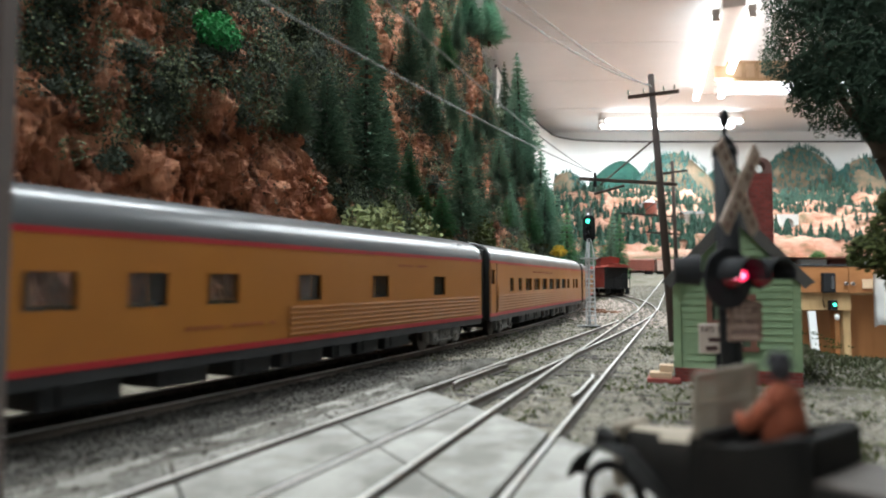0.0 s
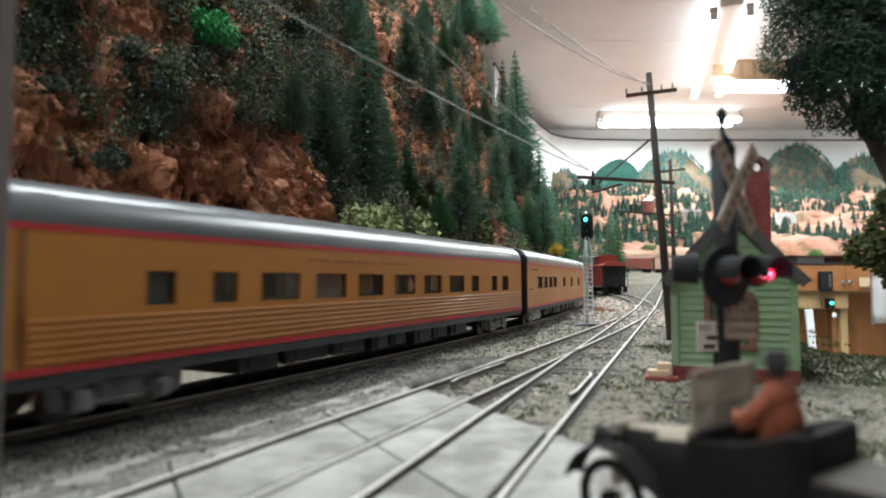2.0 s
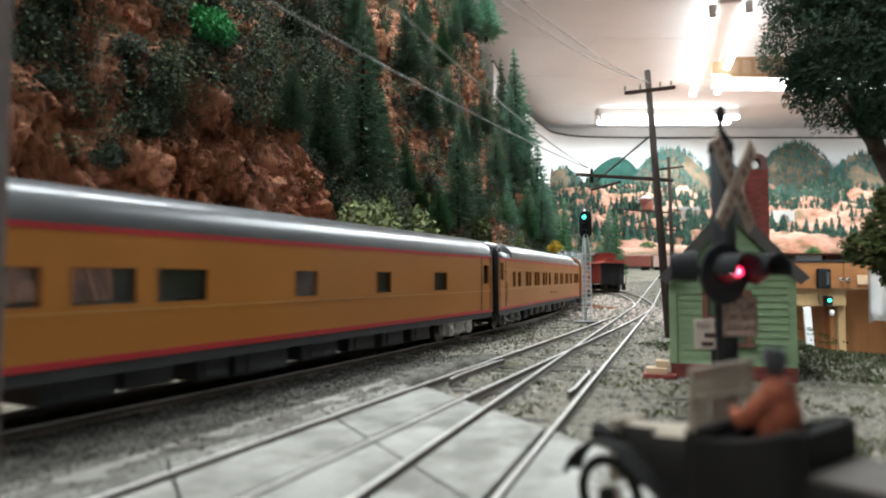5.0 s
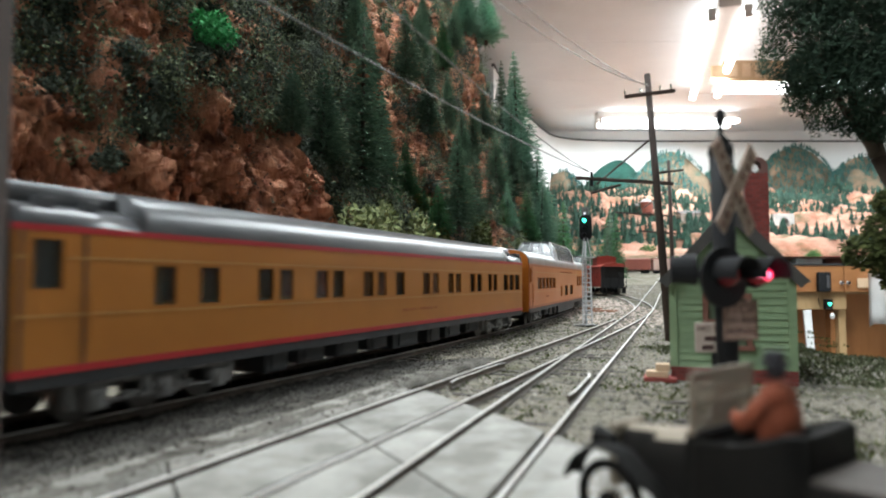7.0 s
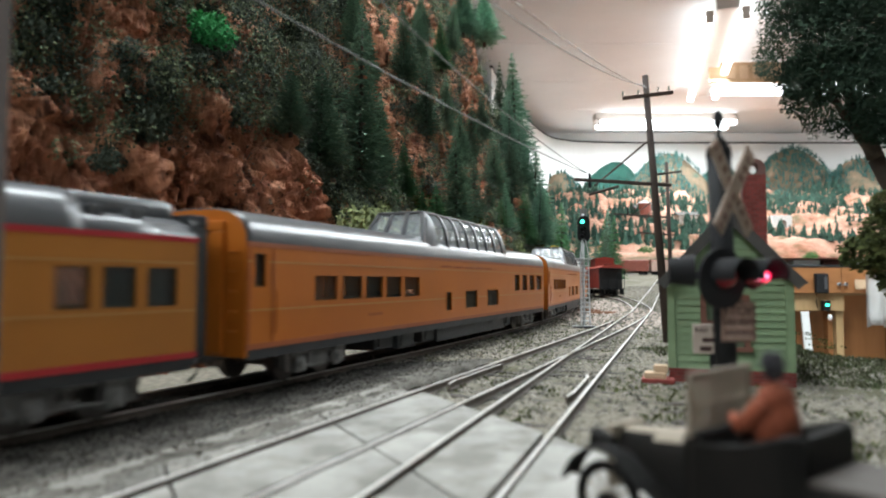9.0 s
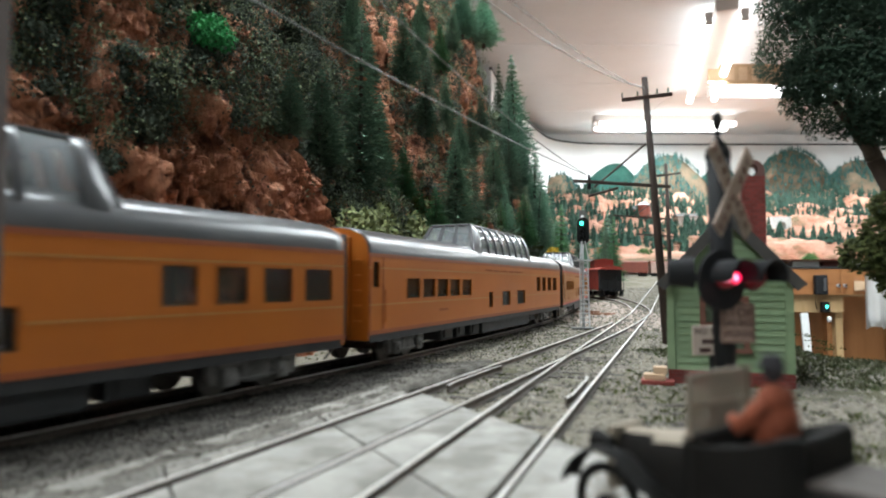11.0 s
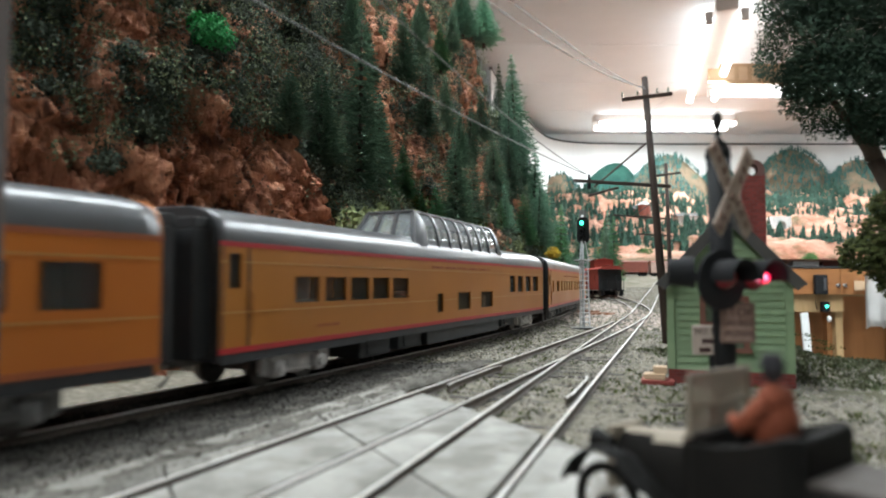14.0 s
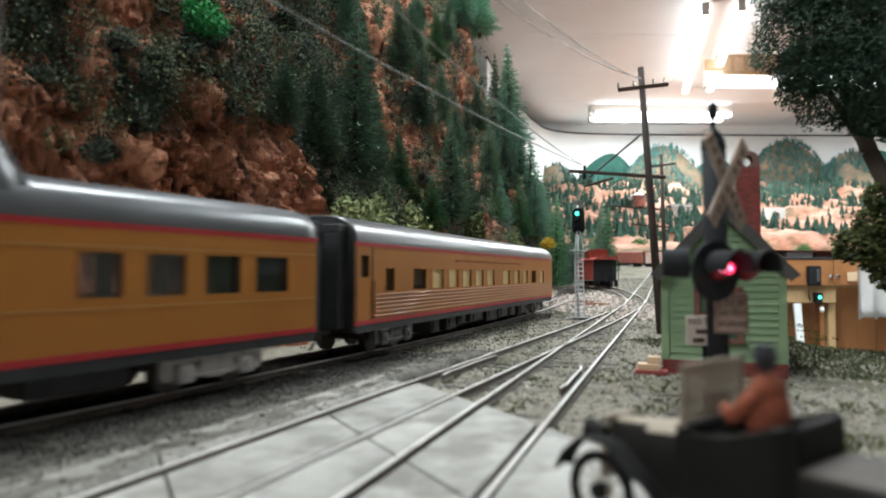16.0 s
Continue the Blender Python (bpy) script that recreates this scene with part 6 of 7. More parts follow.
def plant_shrubs():
    rnd = random.Random(5)
    used = set()
    spots = []
    while len(spots) < 45:
        s, h = 0.06 + rnd.random() ** 2.0 * 1.2, 0.03 + rnd.random() * 0.40
        if h > 0.12 + s * 0.62 or bare(s, h, 1.05):
            continue
        size = rnd.uniform(0.010, 0.019) * (0.75 + 0.8 * s)
        kind = 2 if h < 0.075 and s > 0.38 and rnd.random() < 0.75 else rnd.choice((0, 1) if s < 0.42 else (0, 0, 1, 1, 3))
        if h < 0.06 and s < 0.36:
            continue
        spots.append((s, h, size, kind))
    near = 0
    while near < 135:
        s, h = rnd.uniform(0.09, 0.42), rnd.uniform(0.07, 0.24)
        if h > 0.09 + 0.4 * s or bare(s, h, 0.9) or h < 0.115 - 0.06 * (s - 0.1) and s < 0.2 and h < 0.098:
            continue
        spots.append((s, h, rnd.uniform(0.0065, 0.0125), rnd.choice((0, 1))))
        near += 1
    far_up = 0
    while far_up < 58:
        s, h = rnd.uniform(0.09, 0.27), rnd.uniform(0.098, 0.2)
        if not bare(s, h, 0.85):
            spots.append((s, h, rnd.uniform(0.006, 0.0115), rnd.choice((0, 1))))
            far_up += 1
    spots += [(0.40, 0.070, 0.016, 2), (0.425, 0.064, 0.018, 2), (0.45, 0.058, 0.018, 2), (0.475, 0.052, 0.018, 2), (0.50, 0.050, 0.016, 2), (0.43, 0.08, 0.015, 2), (0.465, 0.07, 0.014, 2), (0.57, 0.05, 0.017, 2), (0.61, 0.048, 0.018, 2)]
    for _ in range(34):
        spots.append((rnd.uniform(0.5, 1.25), rnd.uniform(0.02, 0.11), rnd.uniform(0.014, 0.03), 2))
    for s, h, size, kind in spots:
        p = cliff_at(s, h)
        base = SHRUBS[kind]
        t = base if kind not in used else copy_thing(base, Matrix.Identity(4))
        used.add(kind)
        set_size(t, Matrix.Translation((p.x, p.y, p.z - size * 0.4)) @ pose(0, 0, 0, rnd.uniform(-15, 15), rnd.uniform(-15, 15), rnd.uniform(0, 360)), size)


plant_shrubs()


def cliff_foam():
    """Clumps of ground foam and twigs that cling to the rock between the shrubs."""
    rnd = random.Random(77)
    verts, faces = [], []
    for i in range(7600):
        s, h = 0.4 + rnd.random() ** 1.3 * 0.9, 0.04 + rnd.random() ** 1.1 * 0.46
        if i % 2:
            s, h = rnd.uniform(0.15, 0.46), rnd.uniform(0.064, 0.24)
        if h > 0.14 + s * 0.62 or (bare(s, h, 1.05) and rnd.random() < 0.975) or (s > 0.3 and noise.noise((s * 18, h * 18, 6)) < -0.45):
            continue
        c = cliff_at(s, h)
        x, y, th = on_main(min(s, 2.4))
        out = Vector((math.cos(th), -math.sin(th), 0.2))
        if s < 0.46 and i % 4 == 1:
            continue
        big = (0.0088 if s < 0.46 else 0.0062) * (0.7 + s) * rnd.uniform(0.5, 1.5)
        leaf = 0.00078 * (0.6 + 1.1 * s)
        for _k in range(84):
            d = Vector((rnd.gauss(0, 1), rnd.gauss(0, 1), rnd.gauss(0, 0.8))).normalized() * big * rnd.uniform(0.55, 1.0)
            u = Vector((rnd.gauss(0, 1), rnd.gauss(0, 1), rnd.gauss(0, 1))).normalized()
            v = u.orthogonal().normalized()
            o = c + d + out * big * 0.3
            k = leaf * rnd.uniform(0.6, 1.5)
            b = len(verts)
            verts += [tuple(o - u * k), tuple(o + v * k * 0.6), tuple(o + u * k), tuple(o - v * k * 0.6)]
            faces.append((b, b + 1, b + 2, b + 3))
    for name, label, mat, some in (("cliff_foam", "dark olive ground foam clinging to the rock face", M_LEAF, [f for i, f in enumerate(faces) if (i // 84) % 9 < 5]), ("cliff_moss", "dull green and olive moss tufts on the rock face", M_MOSS, [f for i, f in enumerate(faces) if (i // 84) % 9 >= 5])):
        me = bpy.data.meshes.new(name)
        me.from_pydata([verts[k] for f in some for k in f], [], [(4 * k, 4 * k + 1, 4 * k + 2, 4 * k + 3) for k in range(len(some))])
        me.materials.append(mat)
        tagged(new(name, me), label, "ground cover", kind="stuff")


M_MOSS = material("dull_moss", (0.155, 0.175, 0.095), (0.07, 0.095, 0.055), 45, 0.95, island=0.28)
M_MOSS.node_tree.nodes["Principled BSDF"].inputs["Specular IOR Level"].default_value = 0.12
cliff_foam()


def bush(name, x, y, z, r, mat, label, seed, n=2200, leaf=0.07, group=""):
    t = tagged(empty(name, pose(x, y, z)), label, "shrub", group)
    me = leaf_clumps(seed, BLOBS, n, leaf)
    me.materials.append(mat)
    c = new("foliage", me)
    c.parent = t
    stem("stem", [((0, 0, -0.3), 0.07), ((0, 0, 0.45), 0.03)], t)
    t.scale = (r, r, r)
    return t


def special_bushes():
    p = cliff_at(0.258, 0.140)
    bush("bright_bush", p.x + 0.010, p.y - 0.006, p.z - 0.006, 0.0145, M_LEAF_BRIGHT, "bright green lichen bush on the cliff", 51, 3600, 0.06)
    p = cliff_at(0.93, 0.06)
    bush("yellow_bush", p.x + 0.045, p.y - 0.02, p.z + 0.008, 0.014, M_LEAF_YELLOW, "yellow autumn bush among the pines", 52, 900, 0.09)
    for i, (x, y, z, r) in enumerate(((0.615, 2.38, 0.095, 0.066), (0.55, 2.45, 0.10, 0.06), (0.785, 2.42, 0.10, 0.062), (0.70, 2.55, 0.12, 0.05), (0.49, 2.3, 0.08, 0.06), (0.9, 2.5, 0.11, 0.05), (1.42, 2.42, 0.10, 0.045), (1.20, 2.5, 0.10, 0.045), (0.36, 1.7, 0.02, 0.05), (0.30, 1.55, 0.01, 0.05))):
        bush("green_bush", x, y, z, r, M_FOLIAGE_MID, "bright mid-green foam bush behind the yard", 60 + i, 1500, 0.075, "yard bushes")


M_FOLIAGE_MID = material("mid_green_leaf", (0.09, 0.2, 0.045), (0.05, 0.13, 0.03), 60, 0.85, island=0.4, vary=0.25)
special_bushes()


def foot_bushes():
    """Pale lichen along the foot of the slope behind the line."""
    rnd = random.Random(23)
    for i in range(16):
        y = 0.36 + 0.05 * i
        p = cliff_at(y, 0.024 + 0.095 * y)
        if -0.24 < p.x / p.y < -0.06:
            r = rnd.uniform(0.018, 0.026) * (0.5 + y)
            bush("lichen_bush", p.x + 0.006, p.y - 0.004, p.z - 0.006, r, M_LICHEN, "pale yellow-green lichen bush at the cliff's foot", 90 + i, 900, 0.09, "lichen bushes at the cliff's foot")


M_LICHEN = material("pale_lichen", (0.22, 0.24, 0.09), (0.10, 0.13, 0.045), 80, 0.9, island=0.45, vary=0.25)
foot_bushes()


def back_slope():
    """Trees that close the view where the line goes round the cliff."""
    rnd = random.Random(9)
    for i in range(26):
        y = 1.25 + rnd.random() * 0.75
        x = 0.19 * y + rnd.uniform(-0.10, 0.10) * y
        t = copy_thing(PINES[rnd.choice((2, 3, 1))], Matrix.Identity(4))
        tagged(t, "green model pine beyond the curve", "tree", "pines beyond the curve")
        set_size(t, Matrix.Translation((x, y, 0.0)) @ pose(0, 0, 0, 0, 0, rnd.uniform(0, 360)), rnd.uniform(0.13, 0.24))


back_slope()


def big_tree():
    t = tagged(empty("large_tree", pose(0.186, 0.232, -0.003)), "large dark green broadleaf tree at the layout's edge", "tree")
    limbs = [[((0, 0, 0), 0.0045), ((-0.006, 0.002, 0.045), 0.0036), ((-0.022, 0.004, 0.078), 0.0030), ((-0.034, 0.004, 0.112), 0.002)],
             [((-0.006, 0.002, 0.045), 0.003), ((0.012, -0.004, 0.085), 0.002), ((0.02, -0.004, 0.12), 0.001)],
             [((-0.022, 0.004, 0.078), 0.002), ((-0.042, -0.004, 0.098), 0.0012), ((-0.05, -0.006, 0.12), 0.0006)],
             [((-0.003, 0.001, 0.03), 0.002), ((-0.013, 0.004, 0.040), 0.0014), ((-0.022, 0.006, 0.05), 0.0006)]]
    for l in limbs:
        stem("limb" if l is not limbs[0] else "trunk", l, t)
    blobs = [(-0.034, 0.0, 0.106, 0.023), (-0.016, -0.004, 0.098, 0.019), (0.004, -0.003, 0.094, 0.020), (-0.006, -0.002, 0.088, 0.014), (0.014, 0.0, 0.086, 0.016), (-0.041, 0.004, 0.122, 0.024), (-0.018, 0.0, 0.130, 0.030), (0.006, 0.0, 0.112, 0.028), (-0.03, 0.0, 0.155, 0.03), (0.01, 0, 0.15, 0.035), (-0.003, -0.003, 0.100, 0.016), (-0.045, 0.0, 0.108, 0.013), (-0.028, -0.006, 0.090, 0.010), (-0.046, 0.002, 0.142, 0.018)]
    me = leaf_clumps(71, blobs, 190000, 0.00072, 0.9, 0.22)
    me.materials.append(M_BIGLEAF)
    c = new("crown", me)
    c.parent = t
    low = [(-0.020, 0.004, 0.050, 0.0085), (-0.029, 0.004, 0.042, 0.0075), (-0.018, 0.004, 0.038, 0.008), (-0.010, 0.002, 0.048, 0.010), (-0.021, 0.0, 0.060, 0.006), (-0.016, 0.004, 0.030, 0.0055)]
    me = leaf_clumps(72, low, 5200, 0.0012, 0.9, 0.25)
    me.materials.append(M_LEAF_OLIVE)
    c = new("lower_branch_leaves", me)
    c.parent = t
    tagged(c, "olive green leaves of a low branch")


M_BIGLEAF = material("dark_green_leaf", (0.08, 0.13, 0.088), (0.04, 0.07, 0.048), 140, 0.95, island=0.2)
M_BIGLEAF.node_tree.nodes["Principled BSDF"].inputs["Specular IOR Level"].default_value = 0.12
big_tree()
# ---- the train ----
V0, ACC = 0.11388, 0.000459
Z_SILL, Z_EAVE, Z_TOP = 0.0118, 0.0385, 0.0477


def wall_with_windows(x, y0, y1, z0, z1, holes, thick=0.0009):
    """A car side standing at x with real window openings; holes: y0, y1, z0, z1."""
    bm = bm_new()
    ys = sorted({y0, y1, *(h[0] for h in holes), *(h[1] for h in holes)})
    zs = sorted({z0, z1, *(h[2] for h in holes), *(h[3] for h in holes)})
    inner = x - math.copysign(thick, x)

    def hole(cy, cz):
        return any(h[0] < cy < h[1] and h[2] < cz < h[3] for h in holes)
    for xx in (x, inner):
        vs = {}
        for ya, yb in zip(ys, ys[1:]):
            for za, zb in zip(zs, zs[1:]):
                if not hole((ya + yb) / 2, (za + zb) / 2):
                    quad = []
                    for k in ((ya, za), (yb, za), (yb, zb), (ya, zb)):
                        if k not in vs:
                            vs[k] = bm.verts.new((xx, *k))
                        quad.append(vs[k])
                    bm.faces.new(quad)
    for h in holes + [(y0, y1, z0, z1)]:
        a, b, c, d = h
        for p, q in (((a, c), (b, c)), ((b, c), (b, d)), ((b, d), (a, d)), ((a, d), (a, c))):
            bm.faces.new([bm.verts.new(v) for v in ((x, *p), (x, *q), (inner, *q), (inner, *p))])
    bmesh.ops.remove_doubles(bm, verts=bm.verts, dist=1e-6)
    return bm


def roof_profile(top=Z_TOP, eave=Z_EAVE, half=HALF):
    pts = [(half, eave - 0.0003)]
    for k in range(0, 13):
        a = math.pi * k / 12
        c, s = math.cos(a), math.sin(a)
        pts.append((math.copysign(abs(c) ** 0.62, c) * half, eave + abs(s) ** 0.8 * (top - eave)))
    pts.append((-half, eave - 0.0003))
    return pts


def roof_mesh(y0, y1, drop=0.0):
    bm = bm_new()
    prof = roof_profile()
    rings = []
    stations = [(y0, 0.985), (y0 + 0.002, 1.0), (y1 - 0.010, 1.0), (y1 - 0.004, 0.97 if drop else 1.0), (y1 - 0.0005, 0.9 if drop else 1.0)]
    for y, k in stations:
        rings.append([bm.verts.new((u, y, Z_EAVE + (w - Z_EAVE) * k)) for u, w in prof])
    for a, b in zip(rings, rings[1:]):
        for i in range(len(prof) - 1):
            bm.faces.new((a[i], a[i + 1], b[i + 1], b[i]))
    bm.faces.new(rings[0]), bm.faces.new(rings[-1])
    return bm


def truck(car, y, mat, axles, label):
    tk = part("truck", box(bm_new(), (-0.009, y - 0.002, 0.005), (0.009, y + 0.002, 0.0095), 0.0004), mat, car, label)
    span = 0.0138 if axles == 2 else 0.0205
    for sx in (-1, 1):
        bm = bm_new()
        x0, x1 = sorted((sx * 0.0130, sx * 0.0149))
        # cast frame: deep over the axle boxes, arched between them, with a hung spring plank
        half = [(0.0, 0.0098), (span * 0.45, 0.0098), (span * 0.55, 0.0090), (span + 0.001, 0.0088), (span + 0.0016, 0.0080), (span + 0.0014, 0.0046), (span + 0.0006, 0.0044), (span - 0.0004, 0.0074), (span * 0.5, 0.0078), (0.0046, 0.0072), (0.0042, 0.0040), (0.0028, 0.0032), (0.0, 0.0030)]
        ring = half + [(-a, b) for a, b in half[-2:0:-1]]
        sides = [[bm.verts.new((xx, y + a, b)) for a, b in ring] for xx in (x0, x1)]
        bm.faces.new(sides[0]), bm.faces.new(sides[1][::-1])
        for k in range(len(ring)):
            k2 = (k + 1) % len(ring)
            bm.faces.new((sides[0][k], sides[0][k2], sides[1][k2], sides[1][k]))
        xo0, xo1 = sorted((sx * 0.0147, sx * 0.0158))
        box(bm, (xo0, y - span + 0.004, 0.0040), (xo1, y + span - 0.004, 0.0046), 0.0002)
        for k in range(-2, 3):
            box(bm, (xo0, y + k * 0.0019 - 0.0006, 0.0036), (xo1, y + k * 0.0019 + 0.0006, 0.0084), 0.0002)
        for e in (-1, 1):
            cyl(bm, (sx * 0.0162, y + e * 0.0062, 0.0045), (sx * 0.0162, y + e * 0.0052, 0.0092), 0.00035, seg=6)
            box(bm, (xo0, y + e * span * 0.78 - 0.0026, 0.0074), (xo1, y + e * span * 0.78 + 0.0026, 0.0086), 0.0003)
        for ay in ([-1, 1] if axles == 2 else [-1, 0, 1]):
            c = y + ay * (span - 0.0045)
            box(bm, (0.0125 if sx > 0 else -0.0162, c - 0.0023, 0.0028), (0.0162 if sx > 0 else -0.0125, c + 0.0023, 0.0074), 0.0007)
            cyl(bm, (sx * 0.0160, c, 0.0052), (sx * 0.0168, c, 0.0052), 0.0012, seg=10)
        for e in (-1, 1):
            box(bm, (x0, y + e * span - 0.001, 0.0035), (x1, y + e * span + 0.001, 0.0088), 0.0003)
            box(bm, (x0, y + e * 0.0072 - 0.0022, 0.0044), (x1, y + e * 0.0072 + 0.0022, 0.0055), 0.0003)
        part("side_frame", bm, mat, tk)
    for ay in ([-1, 1] if axles == 2 else [-1, 0, 1]):
        bm = bm_new()
        c = y + ay * (span - 0.0045)
        for sx in (-1, 1):
            cyl(bm, (sx * 0.0076, c, 0.0052), (sx * 0.0100, c, 0.0052), 0.0052, seg=20)
        cyl(bm, (-0.008, c, 0.0052), (0.008, c, 0.0052), 0.0011, seg=8)
        part("wheelset", bm, M_WHEEL, tk)


def passenger_car(name, label, length, windows, paint, dome=False, fluted=None, doors=(), end_mat=None, truck_mat=None, axles=2, lit_belt_heights=(), stripe_mat=None, clerestory=False, letters=(), lit=False, skirt=0.0068):
    """A streamlined car; y runs back from its front end, x > 0 is the side beside the yard."""
    car = tagged(empty(name), label, "railway car", "passenger train")
    L = length
    holes = [(a / 1000, b / 1000, zl / 1000, zh / 1000) for a, b, zl, zh in windows]
    for sx in (1, -1):
        wall = part("side_wall", wall_with_windows(sx * HALF, 0.0, L, Z_SILL, Z_EAVE, holes), paint, car)
        for a, b, zl, zh in holes:
            bm = bm_new()
            x0, x1 = sorted((sx * (HALF - 0.0007), sx * (HALF - 0.0011)))
            box(bm, (x0, a, zl), (x1, b, zh))
            part("window_pane", bm, M_PANELIT if lit and a > 0.04 and int(a * 1e3) % 4 else M_PANE, wall).visible_shadow = False
            if sx > 0:
                bm = bm_new()
                w = 0.00035
                xf0, xf1 = HALF - 0.0004, HALF + 0.00012
                for lo, hi in (((xf0, a, zl), (xf1, b, zl + w)), ((xf0, a, zh - w), (xf1, b, zh)), ((xf0, a, zl + w), (xf1, a + w, zh - w)), ((xf0, b - w, zl + w), (xf1, b, zh - w))):
                    box(bm, lo, hi)
                part("window_frame", bm, paint, wall)
        for nm, zl, zh in (("upper_stripe", 0.0373, 0.0385), ("lower_stripe", 0.0113, 0.0127)):
            x0, x1 = sorted((sx * (HALF - 0.0001), sx * (HALF + 0.00022)))
            part(nm, box(bm_new(), (x0, -0.0002, zl), (x1, L + 0.0002, zh)), stripe_mat or M_RED, car, "thin red stripe")
        # belt rails, with the highlight of their edge put into the colour
        for z in lit_belt_heights:
            x0, x1 = sorted((sx * (HALF - 0.0001), sx * (HALF + 0.00025)))
            cuts = [0.0003] + [v for a, b, zl, zh in sorted(holes) if zl - 0.0004 < z < zh + 0.0004 for v in (a - 0.0006, b + 0.0006)] + [L - 0.0003]
            for ya, yb in zip(cuts[::2], cuts[1::2]):
                if yb - ya > 0.001:
                    part("belt_rail", box(bm_new(), (x0, ya, z - 0.0002), (x1, yb, z + 0.0002)), M_BELT_LIT, car, "belt rail painted pale as a lit edge")
        if fluted:
            fa, fb = fluted[0] / 1000, fluted[1] / 1000
            for k in range(6):
                z = 0.0136 + k * 0.00145
                pts = [(sx * HALF, fa, z), (sx * HALF, fb, z)]
                part("flute", sweep(bm_new(), pts, [(-0.0004, -0.0005), (0.0004, -0.0005), (0.00055, 0), (0.0004, 0.0005), (-0.0004, 0.0005)]), paint, car)
        for a, b in doors:
            bm = bm_new()
            x0, x1 = sorted((sx * (HALF - 0.0001), sx * (HALF + 0.0002)))
            for ya in (a / 1000, b / 1000):
                box(bm, (x0, ya - 0.00025, 0.0127), (x1, ya + 0.00025, 0.0373))
            part("door_seam", bm, M_DARKGREY if paint is M_YELLOW else M_LETTER, car)
            part("grab_rail", cyl(bm_new(), (sx * (HALF + 0.0006), b / 1000 + 0.0008, 0.015), (sx * (HALF + 0.0006), b / 1000 + 0.0008, 0.026), 0.0002, seg=6), paint, car)
        sk0, sk1 = sorted((sx * (HALF - 0.0012), sx * (HALF - 0.0001)))
        part("skirt", box(bm_new(), (sk0, 0.001, 0.0088), (sk1, L - 0.001, 0.0117)), M_DARKGREY, car, "dark grey side sill")
    for y, w, z in letters:
        bm = bm_new()
        n = max(4, int(w / 2.2))
        for i in range(n):
            if i % 6 != 5:
                box(bm, (HALF - 0.0001, (y + i * w / n) / 1000, z / 1000), (HALF + 0.00018, (y + (i + 0.6) * w / n) / 1000, z / 1000 + 0.0009))
        part("lettering", bm, M_LETTER, car, "faded red lettering bars")
    if clerestory:
        part("roof", roof_mesh(0.026, L - 0.026), M_ROOF, car, "glossy dark grey turtle-back roof", True)
        for ya, yb in ((0.0, 0.030), (L - 0.030, L)):
            low = [(HALF, Z_EAVE - 0.0003), (HALF, Z_EAVE), (HALF * 0.93, Z_EAVE + 0.0026), (HALF * 0.6, Z_EAVE + 0.0044), (-HALF * 0.6, Z_EAVE + 0.0044), (-HALF * 0.93, Z_EAVE + 0.0026), (-HALF, Z_EAVE), (-HALF, Z_EAVE - 0.0003)]
            part("lower_roof", sweep(bm_new(), [(0, ya, 0), (0, yb, 0)], low), M_ROOF, car, "lower vestibule roof", True)
            mon = bm_new()
            box(mon, (-0.0098, ya + 0.001, Z_EAVE + 0.003), (0.0098, yb, Z_TOP - 0.0004), 0.0022)
            part("monitor_roof", mon, M_ROOF, car, "raised clerestory end", True)
            for yy in (ya + 0.008, ya + 0.017):
                part("roof_vent", box(bm_new(), (0.0115, yy - 0.0016, Z_EAVE + 0.0030), (0.0142, yy + 0.0016, Z_EAVE + 0.0056), 0.0004), M_ROOF, car)
    else:
        part("roof", roof_mesh(0.0, L, 1.0), M_ROOF, car, "glossy dark grey rounded roof", True)
    ends = end_mat or M_DARKGREY
    for y0, y1 in ((-0.0003, 0.0008), (L - 0.0008, L + 0.0003)):
        part("end_wall", sweep(bm_new(), [(0, y0, 0), (0, y1, 0)], [(HALF - 0.0003, 0.0095)] + [(u * 0.985, (w * 0.99 if w > Z_EAVE + 0.002 else w) if not clerestory else min(w, Z_EAVE + 0.004)) for u, w in roof_profile()] + [(-HALF + 0.0003, 0.0095)]), ends, car)
    part("floor_pan", box(bm_new(), (-HALF + 0.001, 0.001, 0.0102), (HALF - 0.001, L - 0.001, 0.0116)), M_DARKGREY, car)
    bm = bm_new()
    k = 0.022
    while k < L - 0.02:
        for sx in (-1, 1):
            x0, x1 = sorted((sx * 0.0035, sx * 0.0155))
            box(bm, (x0, k, 0.0117), (x1, k + 0.0042, 0.0165), 0.0006)
            box(bm, (x0, k + 0.003, 0.0165), (x1, k + 0.0046, 0.0225), 0.0006)
        k += 0.0125
    part("seats", bm, M_INSIDE, car, "rows of tan seats inside")
    part("partition", box(bm_new(), (-HALF + 0.001, L * 0.06, 0.0117), (HALF - 0.001, L * 0.06 + 0.001, Z_EAVE)), M_INSIDE, car)
    # equipment under the floor
    rnd = random.Random(len(name) + int(L * 1e5) + len(windows))
    yy = 0.068
    while yy < L - 0.075:
        w = rnd.uniform(0.009, 0.021)
        dz = rnd.uniform(0.0028, 0.0046)
        bm = bm_new()
        box(bm, (-0.0148, yy, dz), (0.0148, yy + w, 0.0102), 0.0005)
        box(bm, (0.0146, yy + w * 0.2, dz + 0.001), (0.0152, yy + w * 0.8, 0.009))
        part("equipment_box", bm, M_DARKGREY, car)
        yy += w + rnd.uniform(0.002, 0.009)
    for y in (0.034, L - 0.034):
        truck(car, y, truck_mat or M_TRUCK, axles, "cast truck with side frames and wheels")
